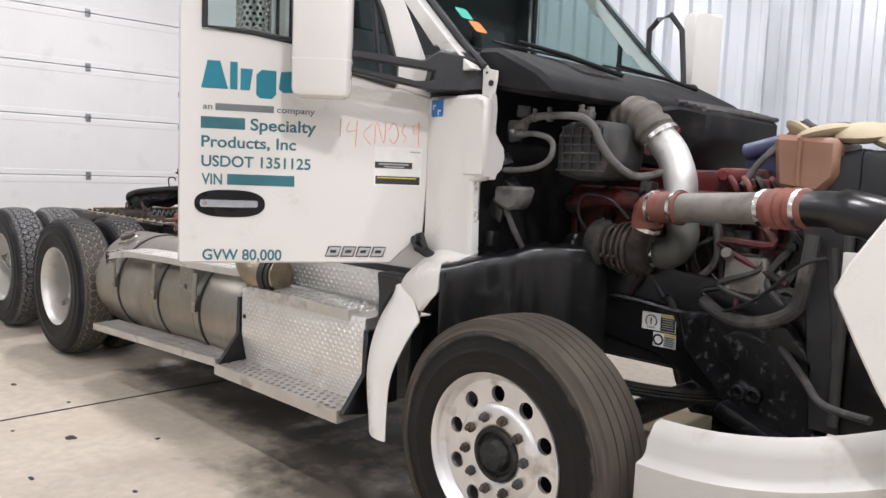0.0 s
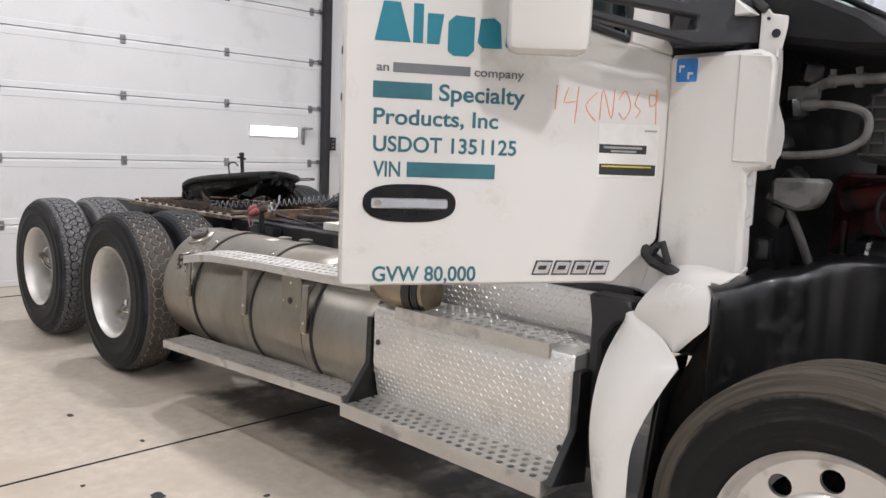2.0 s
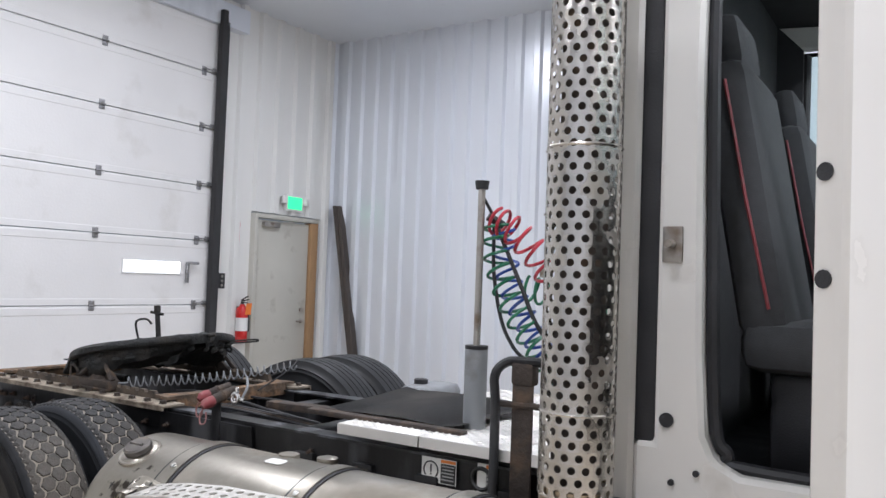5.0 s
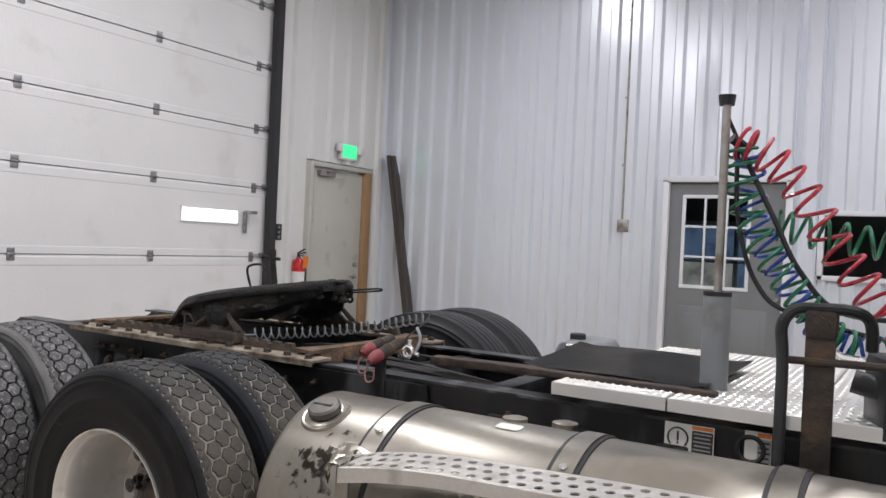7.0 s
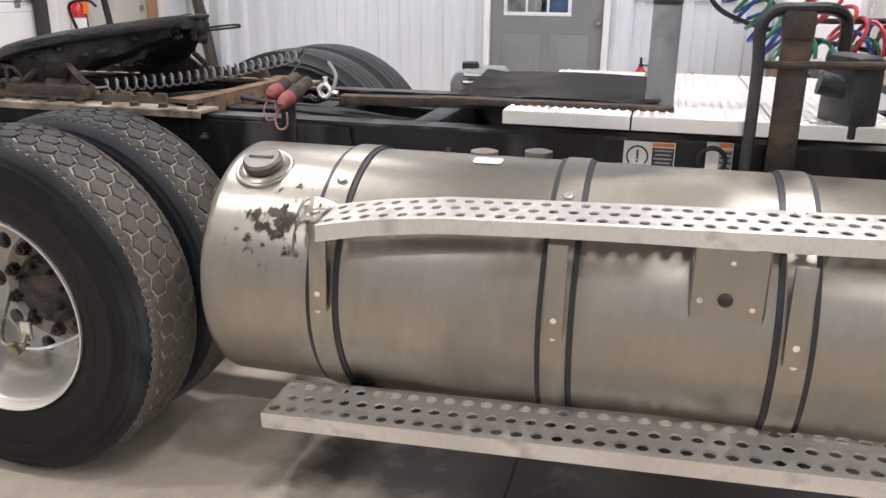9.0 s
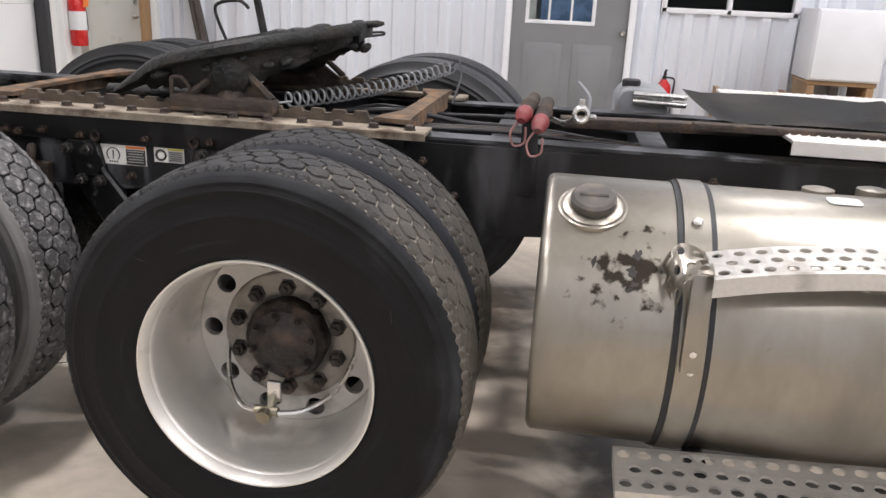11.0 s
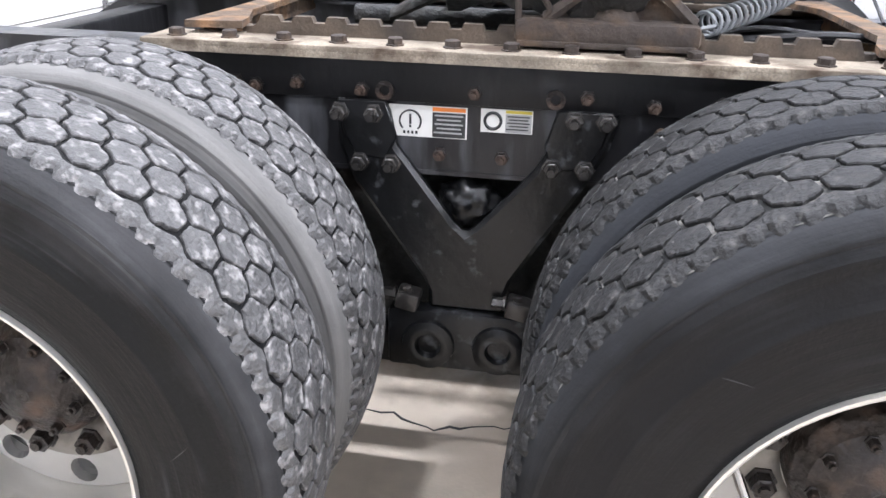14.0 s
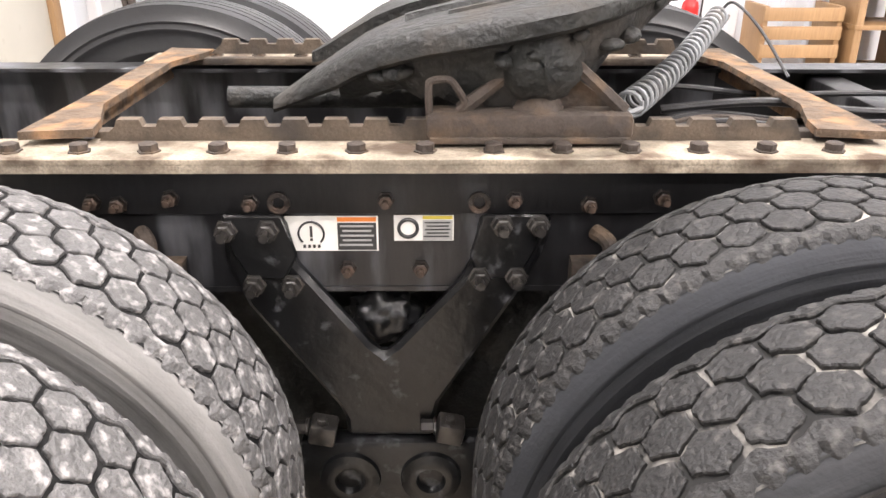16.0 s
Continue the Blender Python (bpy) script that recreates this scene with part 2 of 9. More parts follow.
def tube(bm, pts, r, seg=12, caps=True, closed=False, squash=None):
    """A round bar or hose along points; r is one radius or one for each point."""
    pts = [Vector(p) for p in pts]
    n = len(pts)
    rr = r if isinstance(r, (list, tuple)) else [r] * n
    rings, up = [], None
    for i, p in enumerate(pts):
        a, c = pts[(i - 1) % n] if (i or closed) else p, pts[(i + 1) % n] if (i < n - 1 or closed) else p
        d = (c - a).normalized()
        if up is None:
            up = Vector((0, 0, 1)) if abs(d.z) < 0.9 else Vector((1, 0, 0))
        s = d.cross(up).normalized()
        up = s.cross(d).normalized()
        rings.append([bm.verts.new(p + rr[i] * (math.cos(k * 2 * math.pi / seg) * s + math.sin(k * 2 * math.pi / seg) * up)) for k in range(seg)])
    pairs = list(zip(rings, rings[1:])) + ([(rings[-1], rings[0])] if closed else [])
    for a, c in pairs:
        for k in range(seg):
            bm.faces.new((a[k], a[(k + 1) % seg], c[(k + 1) % seg], c[k]))
    if caps and not closed:
        bm.faces.new(rings[0][::-1])
        bm.faces.new(rings[-1])


def smooth_path(pts, n=8, closed=False):
    """Points of a smooth line through the given ones."""
    p = [Vector(q) for q in pts]
    out = []
    for i in range(len(p) - 1):
        a, b, c, d = p[max(i - 1, 0)], p[i], p[i + 1], p[min(i + 2, len(p) - 1)]
        for k in range(n):
            t = k / n
            out.append(0.5 * ((2 * b) + (c - a) * t + (2 * a - 5 * b + 4 * c - d) * t * t + (3 * b - a - 3 * c + d) * t ** 3))
    out.append(p[-1])
    return out


def lathe(bm, profile, seg=48, axis="y", c=(0, 0, 0), closed=False):
    """A turned body: profile of (radius, along the axis)."""
    rings = []
    for r, h in profile:
        ring = []
        for k in range(seg):
            a = 2 * math.pi * k / seg
            u, v = r * math.cos(a), r * math.sin(a)
            q = {"y": (u, h, v), "z": (u, v, h), "x": (h, u, v)}[axis]
            ring.append(bm.verts.new((q[0] + c[0], q[1] + c[1], q[2] + c[2])))
        rings.append(ring)
    todo = list(zip(rings, rings[1:])) + ([(rings[-1], rings[0])] if closed else [])
    for a, b in todo:
        for k in range(seg):
            bm.faces.new((a[k], a[(k + 1) % seg], b[(k + 1) % seg], b[k]))
    return rings


def slab(bm, outline, thick, m=None):
    """A flat outline in x, y made thick along +z, then laid by m."""
    low = [bm.verts.new((x, y, 0)) for x, y in outline]
    top = [bm.verts.new((x, y, thick)) for x, y in outline]
    n = len(outline)
    bm.faces.new(low[::-1])
    bm.faces.new(top)
    for i in range(n):
        bm.faces.new((low[i], low[(i + 1) % n], top[(i + 1) % n], top[i]))
    if m is not None:
        xf(bm, low + top, m)
    return low + top


XZ = Matrix(((1, 0, 0, 0), (0, 0, -1, 0), (0, 1, 0, 0), (0, 0, 0, 1)))  # outline in x, z; thick towards -y
YZ = Matrix(((0, 0, 1, 0), (1, 0, 0, 0), (0, 1, 0, 0), (0, 0, 0, 1)))  # outline in y, z; thick towards +x


def round_outline(w, h, r, n=5, c=(0, 0)):
    out = []
    for cx, cy, a0 in ((w / 2 - r, h / 2 - r, 0), (-w / 2 + r, h / 2 - r, 90), (-w / 2 + r, -h / 2 + r, 180), (w / 2 - r, -h / 2 + r, 270)):
        for k in range(n + 1):
            a = radians(a0 + 90 * k / n)
            out.append((c[0] + cx + r * math.cos(a), c[1] + cy + r * math.sin(a)))
    return out


def mesh_of(name, bm, mat, smooth=35, bevel=0.0):
    bmesh.ops.recalc_face_normals(bm, faces=bm.faces)
    if bevel:
        e = [e for e in bm.edges if len(e.link_faces) == 2 and e.calc_face_angle() > 0.6]
        bmesh.ops.bevel(bm, geom=e, offset=bevel, segments=1, affect="EDGES")
    me = bpy.data.meshes.new(name)
    if smooth:
        lim = radians(smooth)
        for f in bm.faces:
            f.smooth = True
        for e in bm.edges:
            if len(e.link_faces) == 2 and e.calc_face_angle(0) > lim:
                e.smooth = False
    bm.to_mesh(me)
    bm.free()
    me.materials.append(mat)
    return me


def part(name, bm, mat, parent, label="", smooth=35, bevel=0.0, m=None):
    ob = new(name, mesh_of(name, bm, mat, smooth, bevel))
    ob.parent = parent
    if m is not None:
        ob.matrix_basis = m
    return tagged(ob, label)


def again(ob, m, parent=None):
    """One more object on the same mesh."""
    o = new(ob.name.split(".")[0], ob.data)
    o.parent = parent or ob.parent
    o.matrix_basis = m
    if "label" in ob:
        o["label"] = ob["label"]
    return o


def thing(name, label, category, at=(0, 0, 0), group="", kind=""):
    return tagged(new(name), label, category, group, kind) if at == (0, 0, 0) else _placed(name, label, category, at, group, kind)


def _placed(name, label, category, at, group, kind):
    e = new(name)
    e.location = at
    return tagged(e, label, category, group, kind)


def single(name, bm, mat, label, category, group="", kind="", smooth=35, bevel=0.0):
    return tagged(new(name, mesh_of(name, bm, mat, smooth, bevel)), label, category, group, kind)


B = bmesh.new


def group_part(name, parent, label="", m=None):
    """An empty that holds the pieces of one part."""
    e = new(name)
    e.parent = parent
    if m is not None:
        e.matrix_basis = m
    return tagged(e, label)


# ---- the hall ----
WX, WY, EX, SY, TOP = -2.88, 5.07, 13.0, -8.0, 4.7
bm = B()
box(bm, ((WX + EX) / 2, (SY + WY) / 2, -0.1), (EX - WX + 1, WY - SY + 1, 0.2))
floor = single("floor", bm, CONCRETE, "worn beige concrete workshop floor with dark stains, painted shade under the truck and joints", "floor", kind="structure", smooth=0)
bm = B()
box(bm, ((WX + EX) / 2, (SY + WY) / 2, TOP + 0.1), (EX - WX + 1, WY - SY + 1, 0.2))
ceiling = single("ceiling", bm, CLAD, "white ribbed steel ceiling of the workshop", "ceiling", kind="structure", smooth=0)


def ribbed(u0, u1, v0, v1, step=0.2286, off=0.0):
    """Outline across a ribbed cladding sheet from u0 to u1: pairs (u, depth)."""
    pts, u = [(u0, 0.0)], math.floor((u0 - off) / step) * step + off
    while u < u1:
        for du, d in ((0.0, 0.0), (0.024, 0.044), (0.098, 0.044), (0.122, 0.0)):
            if u0 < u + du < u1:
                pts.append((u + du, d))
        u += step
    return pts + [(u1, 0.0)]


def clad_wall(bm, axis, u0, u1, v0, v1, face, sign, thick=0.15):
    """A wall stretch with ribs on its inner face. axis x: the wall runs along x at y = face; sign: the way in."""
    pts = ribbed(u0, u1, v0, v1, 0.2286 if axis == "x" else 0.3048)
    back = face - sign * thick
    rows = []
    for u, d in pts + [(u1, None), (u0, None)]:
        w = back if d is None else face + sign * d
        q = (lambda z: (u, w, z)) if axis == "x" else (lambda z: (w, u, z))
        rows.append((bm.verts.new(q(v0)), bm.verts.new(q(v1))))
    n = len(rows)
    for i in range(n):
        a, b = rows[i], rows[(i + 1) % n]
        bm.faces.new((a[0], b[0], b[1], a[1]))
    bm.faces.new([r[0] for r in rows])
    bm.faces.new([r[1] for r in rows])


bm = B()
clad_wall(bm, "x", WX - 0.15, 0.66, 0, TOP, WY, -1)
clad_wall(bm, "x", 0.66, 1.87, 2.28, TOP, WY, -1)
clad_wall(bm, "x", 1.87, 2.09, 0, TOP, WY, -1)
clad_wall(bm, "x", 2.09, 3.30, 0, 1.33, WY, -1)
clad_wall(bm, "x", 2.09, 3.30, 1.96, TOP, WY, -1)
clad_wall(bm, "x", 3.30, EX, 0, TOP, WY, -1)
wall_north = single("wall_north", bm, CLAD, "white ribbed steel clad wall of the workshop", "wall", kind="structure", smooth=0)
bm = B()
clad_wall(bm, "y", 3.00, 3.66, 0, TOP, WX, 1)
clad_wall(bm, "y", 3.66, 4.88, 2.36, TOP, WX, 1)
clad_wall(bm, "y", 4.88, WY, 0, TOP, WX, 1)
clad_wall(bm, "y", -2.6, 3.00, 4.30, TOP, WX, 1)
clad_wall(bm, "y", SY, -2.6, 0, TOP, WX, 1)
wall_west = single("wall_west", bm, CLAD_WARM, "white ribbed steel clad wall beside the overhead door", "wall", kind="structure", smooth=0)
bm = B()
clad_wall(bm, "x", WX - 0.15, EX + 0.15, 0, TOP, SY, 1)
wall_south = single("wall_south", bm, CLAD, "white ribbed steel clad wall", "wall", kind="structure", smooth=0)
bm = B()
clad_wall(bm, "y", SY, WY, 0, TOP, EX, -1)
wall_east = single("wall_east", bm, CLAD, "white ribbed steel clad wall", "wall", kind="structure", smooth=0)

# ceiling strip lamps
LAMP_GLOW = bpy.data.materials.new("lamp_glow")
LAMP_GLOW.use_nodes = True
LAMP_GLOW.node_tree.nodes["Principled BSDF"].inputs["Emission Color"].default_value = (0.985, 0.965, 1.0, 1)
LAMP_GLOW.node_tree.nodes["Principled BSDF"].inputs["Emission Strength"].default_value = 12.0
for lx in (-0.5, 3.2, 7.0, 10.6):
    for ly in (-5.5, -2.6, 0.1, 3.2):
        lamp = thing("strip_light", "white ceiling panel light with a bright diffuser", "ceiling light", (lx, ly, TOP - 0.06), "ceiling strip lights")
        bm = B()
        box(bm, (0, 0, 0.03), (0.40, 0.22, 0.05))
        part("housing", bm, PANEL, lamp)
        bm = B()
        box(bm, (0, 0, -0.01), (0.34, 0.17, 0.02))
        part("diffuser", bm, LAMP_GLOW, lamp, "glowing diffuser")
        ld = bpy.data.lights.new("strip_glow", "AREA")
        ld.shape, ld.size, ld.size_y, ld.energy, ld.color = "RECTANGLE", 0.34, 0.17, 115 if (lx, ly) == (7.0, -2.6) else {-5.5: 48, -2.6: 44, 0.1: 88, 3.2: 34}[ly], (0.985, 0.965, 1.0)
        lo = new("strip_glow", ld)
        lo.location = (lx, ly, TOP - 0.1)

# overhead sectional door
PANEL_X = -2.82
door_big = thing("overhead_door", "white sectional overhead door with steel hinges, closed", "overhead door", (PANEL_X, 0.2, 0), kind="structure")
HINGE = material("zinc_hinge_steel", (0.35, 0.35, 0.36), 0.45, 1, 0.2, 20, dirt=(0.2, 0.19, 0.18), dirt_amount=0.3, dirt_scale=30)
BRIGHT = material("daylit_pane", (0.95, 0.96, 1.0), 0.3, 0, 0.02, 3, emit=3.0)
seams = [0.0, 0.62, 1.28, 1.97, 2.56, 3.19, 3.80, 4.36]
columns = [0.386 - 0.2 + 1.235 * k for k in (-2, -1, 0, 1)] + [2.62]
for z0, z1 in zip(seams, seams[1:]):
    bm = B()
    zs, ze = z0 + 0.004, z1 - 0.004
    # sheet with a stepped tongue at its top and a shallow stiffening groove near each edge
    prof = [(-0.05, zs), (0, zs), (0, zs + 0.055), (-0.004, zs + 0.062), (-0.004, ze - 0.085), (0, ze - 0.078), (0, ze - 0.02), (-0.014, ze), (-0.05, ze)]
    ys = (-2.8, 1.74, 2.42, 2.8) if z0 == 1.28 else (-2.8, 2.8)
    slab(bm, prof, 5.6, Matrix(((1, 0, 0, 0), (0, 0, 1, -2.8), (0, 1, 0, 0), (0, 0, 0, 1))))
    part("panel", bm, PANEL, door_big, smooth=0)
for z1 in seams[1:-1]:
    for cy in columns:
        bm = B()
        box(bm, (0.004, cy, z1 - 0.028), (0.006, 0.06, 0.045), bevel=0.002)
        box(bm, (0.004, cy, z1 + 0.026), (0.006, 0.06, 0.04), bevel=0.002)
        tube(bm, [(0.012, cy - 0.035, z1), (0.012, cy + 0.035, z1)], 0.009, 8)
        if cy > 2.5:
            tube(bm, [(0.03, cy - 0.03, z1 + 0.02), (0.03, cy + 0.14, z1 + 0.02)], 0.007, 8)
            tube(bm, [(0.03, cy + 0.10, z1 + 0.02), (0.03, cy + 0.135, z1 + 0.02)], 0.024, 12)
        part("hinge", bm, HINGE, door_big, "zinc plated hinge")
vision = group_part("vision_window", door_big, "narrow daylit window in the panel")
bm = B()
slab(bm, round_outline(0.68, 0.12, 0.018), 0.006, Matrix.Translation((0.001, 2.28 - 0.2, 1.667)) @ YZ)
part("pane", bm, BRIGHT, vision, "bright daylit pane")
bm = B()
for dy, dz, sy, sz in ((0, 0.066, 0.71, 0.014), (0, -0.066, 0.71, 0.014), (-0.347, 0, 0.014, 0.12), (0.347, 0, 0.014, 0.12)):
    box(bm, (0.005, 2.08 + dy, 1.667 + dz), (0.011, sy, sz))
part("frame", bm, PANEL, vision)
bm = B()
box(bm, (0.06, 2.55, 1.72), (0.05, 0.12, 0.03), bevel=0.004)
box(bm, (0.03, 2.50, 1.62), (0.03, 0.03, 0.22), bevel=0.004)
part("side_lock", bm, HINGE, door_big)
for ty in (-2.62, 2.77):
    bm = B()
    box(bm, (0.07, ty, 2.25), (0.07, 0.012, 4.5))
    box(bm, (0.035, ty + 0.03, 2.25), (0.012, 0.06, 4.5))
    box(bm, (0.105, ty + 0.03, 2.25), (0.012, 0.06, 4.5))
    part("track", bm, DARK, door_big, "dark steel door track")
bm = B()
box(bm, (0.005, 2.86, 2.2), (0.10, 0.10, 4.4), bevel=0.004)
part("jamb", bm, DARK, door_big, "dark rubber sealed jamb")
bm = B()
box(bm, (-0.01, 0.2, 4.48), (0.13, 6.0, 0.26))
part("header", bm, CLAD, door_big)

# man door in the west wall
BEIGE = material("grey_beige_door_paint", (0.50, 0.49, 0.44), 0.5, 0, 0.05, 2, bump=0.04, dirt=(0.36, 0.34, 0.30), dirt_amount=0.1, dirt_scale=4)
OAK = material("raw_brown_wood", (0.33, 0.20, 0.10), 0.6, 0, 0.2, 3, bump=0.2, stretch=(1, 1, 0.1), grain=0.3)
EXIT_GREEN = material("glowing_green_sign", (0.05, 0.75, 0.28), 0.4, 0, 0.05, 5, emit=1.3)
door_small = thing("door_1", "closed grey-beige steel door with a closer", "door", (WX, 4.2, 0), kind="structure")
bm = B()
box(bm, (0.0, -0.03, 1.14), (0.045, 0.92, 2.26), bevel=0.003)
part("leaf", bm, BEIGE, door_small)
bm = B()
box(bm, (0.005, -0.52, 1.17), (0.14, 0.05, 2.34), bevel=0.004)
box(bm, (0.005, 0.035, 2.315), (0.14, 1.06, 0.05), bevel=0.004)
part("frame", bm, BEIGE, door_small)
bm = B()
box(bm, (0.005, 0.50, 1.15), (0.12, 0.13, 2.28), bevel=0.004)
part("wooden_jamb", bm, OAK, door_small, "raw brown wooden jamb")
bm = B()
box(bm, (-0.05, 0.62, 1.15), (0.05, 0.11, 2.3))
part("side_panel", bm, CLAD, door_small)
bm = B()
tube(bm, [(0.02, 0.34, 1.06), (0.06, 0.34, 1.06)], [0.03, 0.014], 14)
tube(bm, [(0.06, 0.35, 1.06), (0.065, 0.23, 1.06)], 0.010, 10)
part("lever", bm, STEEL, door_small)
bm = B()
tube(bm, [(0.02, 0.34, 1.2), (0.04, 0.34, 1.2)], 0.026, 14)
part("deadbolt", bm, STEEL, door_small)
bm = B()
box(bm, (0.05, -0.26, 2.22), (0.06, 0.26, 0.06), bevel=0.008)
tube(bm, [(0.08, -0.3, 2.24), (0.12, 0.05, 2.27), (0.06, 0.12, 2.28)], 0.009, 8)
part("closer", bm, STEEL, door_small)
sign = thing("exit_sign", "green glowing exit sign with lamp heads above the door", "exit sign", (WX + 0.02, 4.31, 2.51))
bm = B()
box(bm, (0.025, 0, 0), (0.05, 0.30, 0.20), bevel=0.006)
part("housing", bm, PANEL, sign)
bm = B()
box(bm, (0.0515, 0, 0), (0.002, 0.25, 0.15))
part("face", bm, EXIT_GREEN, sign, "glowing green face")
for s in (-1, 1):
    bm = B()
    box(bm, (0.05, 0.19 * s, 0.03), (0.07, 0.07, 0.09), (0, 0, 20 * s), bevel=0.012)
    part("lamp_head", bm, PANEL, sign)
SIGN_RED = material("red_sign_print", (0.62, 0.04, 0.04), 0.45, 0, 0.1, 10)
SIGN_WHITE = material("white_sign_board", (0.72, 0.72, 0.72), 0.45, 0, 0.05, 10)
plate = thing("wall_sign", "narrow red and white fire sign on the wall", "sign", (WX + 0.022, 3.43, 2.075))
bm = B()
box(bm, (0, 0, 0), (0.003, 0.10, 0.30))
part("board", bm, SIGN_WHITE, plate)
for dy, dz, sy, sz in ((0, 0.11, 0.085, 0.06), (-0.025, -0.03, 0.03, 0.20), (0.028, -0.03, 0.024, 0.20)):
    bm = B()
    box(bm, (0.0025, dy, dz), (0.001, sy, sz))
    part("red_field", bm, SIGN_RED, plate)
EXT_RED = material("red_cylinder_enamel", (0.55, 0.02, 0.02), 0.25, 0, 0.1, 10)
TAG_ORANGE = material("orange_tag", (0.85, 0.22, 0.03), 0.5, 0, 0.1, 10)


def extinguisher(at, turn=0, tag=True):
    e = thing("fire_extinguisher", "red fire extinguisher with a black hose, hung on the wall", "fire extinguisher", at, "fire extinguishers")
    e.matrix_basis = pose(*at, 0, 0, turn)
    bm = B()
    lathe(bm, [(0.001, 0), (0.06, 0), (0.068, 0.012), (0.068, 0.35), (0.06, 0.385), (0.035, 0.41), (0.025, 0.43), (0.001, 0.43)], 24, "z")
    part("cylinder", bm, EXT_RED, e)
    bm = B()
    tube(bm, [(0, 0, 0.42), (0, 0, 0.46)], 0.02, 12)
    box(bm, (0.04, 0, 0.475), (0.12, 0.02, 0.012), (0, -12, 0))
    box(bm, (0.035, 0, 0.50), (0.11, 0.02, 0.01), (0, -25, 0))
    part("valve", bm, PLASTIC, e)
    bm = B()
    tube(bm, smooth_path([(0.0, 0.02, 0.45), (0.0, 0.09, 0.43), (0.02, 0.085, 0.3), (0.03, 0.075, 0.12)], 6), [0.008] * 13 + [0.012] * 6, 8)
    part("hose", bm, PLASTIC, e)
    bm = B()
    lathe(bm, [(0.0688, 0.13), (0.0688, 0.28)], 24, "z")
    part("label_band", bm, SIGN_WHITE, e, "pale instruction label")
    if tag:
        bm = B()
        box(bm, (0.07, 0.03, 0.38), (0.003, 0.10, 0.13), (0, 6, 10))
        part("tag", bm, TAG_ORANGE, e, "orange inspection tag")
    bm = B()
    box(bm, (-0.07, 0, 0.3), (0.02, 0.05, 0.2))
    part("bracket", bm, STEEL, e)
    return e


extinguisher((WX + 0.10, 3.49, 0.85))
switch = thing("switch_box", "black control box on the wall beside the overhead door", "switch", (WX + 0.05, 3.18, 1.54))
bm = B()
box(bm, (0, 0, 0), (0.07, 0.10, 0.17), bevel=0.006)
part("case", bm, PLASTIC, switch)
for dz in (0.05, 0, -0.05):
    bm = B()
    tube(bm, [(0.035, 0, dz), (0.045, 0, dz)], 0.014, 12)
    part("button", bm, STEEL, switch)
WOOD_OLD = material("weathered_dark_plank", (0.085, 0.07, 0.062), 0.75, 0, 0.3, 3, bump=0.3, stretch=(1, 1, 0.12), grain=0.4)
for dy, lean in ((0.0, 0.0), (0.1, 1.2)):
    bm = B()
    box(bm, (0, 0, 1.29), (0.045, 0.13, 2.58), bevel=0.004)
    ob = single("plank", bm, WOOD_OLD, "weathered dark plank leaning in the corner", "plank", "leaning planks")
    ob.matrix_basis = pose(WX + 0.61 + dy * 0.6, 5.0 - dy * 0.3, 0.0, -2 - lean, -10, 12)

# office door, window and conduit in the north wall
DOOR_GREY = material("dark_grey_door_paint", (0.19, 0.195, 0.20), 0.5, 0, 0.08, 3, bump=0.04)
TRIM_WHITE = material("white_trim", (0.74, 0.75, 0.77), 0.4, 0, 0.04, 4)
CLEAR = glass_material("window_glass", (0.85, 0.92, 0.95))
OFFICE_BLUE_GLOW = material("blue_glow_pane", (0.10, 0.15, 0.24), 0.3, 0, 0.4, 4, emit=0.6)
OFFICE_PALE_GLOW = material("pale_glow_pane", (0.34, 0.33, 0.30), 0.3, 0, 0.5, 4, emit=0.5)
ROOM = material("dim_office_wall", (0.30, 0.28, 0.26), 0.8, 0, 0.1, 2)
office = thing("door_2", "dark grey office door with a nine-pane window", "door", (1.265, WY, 0), kind="structure")
for x0, x1, z0, z1 in ((-0.545, -0.40, 0, 2.21), (0.22, 0.545, 0, 2.21), (-0.40, 0.22, 0, 1.19), (-0.40, 0.22, 2.08, 2.21)):
    bm = B()
    box(bm, ((x0 + x1) / 2, 0.0, (z0 + z1) / 2), (x1 - x0, 0.045, z1 - z0))
    part("leaf_panel", bm, DOOR_GREY, office)
for k in range(4):
    bm = B()
    box(bm, (-0.40 + 0.62 * k / 3, -0.02, 1.635), (0.022 if k in (1, 2) else 0.035, 0.02, 0.92), bevel=0.004)
    part("muntin", bm, TRIM_WHITE, office)
    bm = B()
    box(bm, (-0.09, -0.0205, 1.19 + 0.89 * k / 3), (0.655, 0.02, 0.022 if k in (1, 2) else 0.035), bevel=0.004)
    part("muntin", bm, TRIM_WHITE, office)
bm = B()
box(bm, (-0.09, 0.005, 1.635), (0.62, 0.006, 0.89))
pane = part("pane", bm, CLEAR, office)
pane.visible_shadow = False
for x, w, z, h in ((-0.575, 0.06, 1.12, 2.24), (0.575, 0.06, 1.12, 2.24), (0, 1.21, 2.25, 0.06)):
    bm = B()
    box(bm, (x, -0.03, z), (w, 0.10, h), bevel=0.004)
    part("casing", bm, TRIM_WHITE, office)
for x0, x1 in ((-0.42, -0.05), (0.05, 0.42)):
    bm = B()
    box(bm, ((x0 + x1) / 2, -0.024, 0.60), (x1 - x0, 0.012, 0.80), bevel=0.005)
    box(bm, ((x0 + x1) / 2, -0.031, 0.60), (x1 - x0 - 0.12, 0.010, 0.66), bevel=0.004)
    part("raised_panel", bm, DOOR_GREY, office)
bm = B()
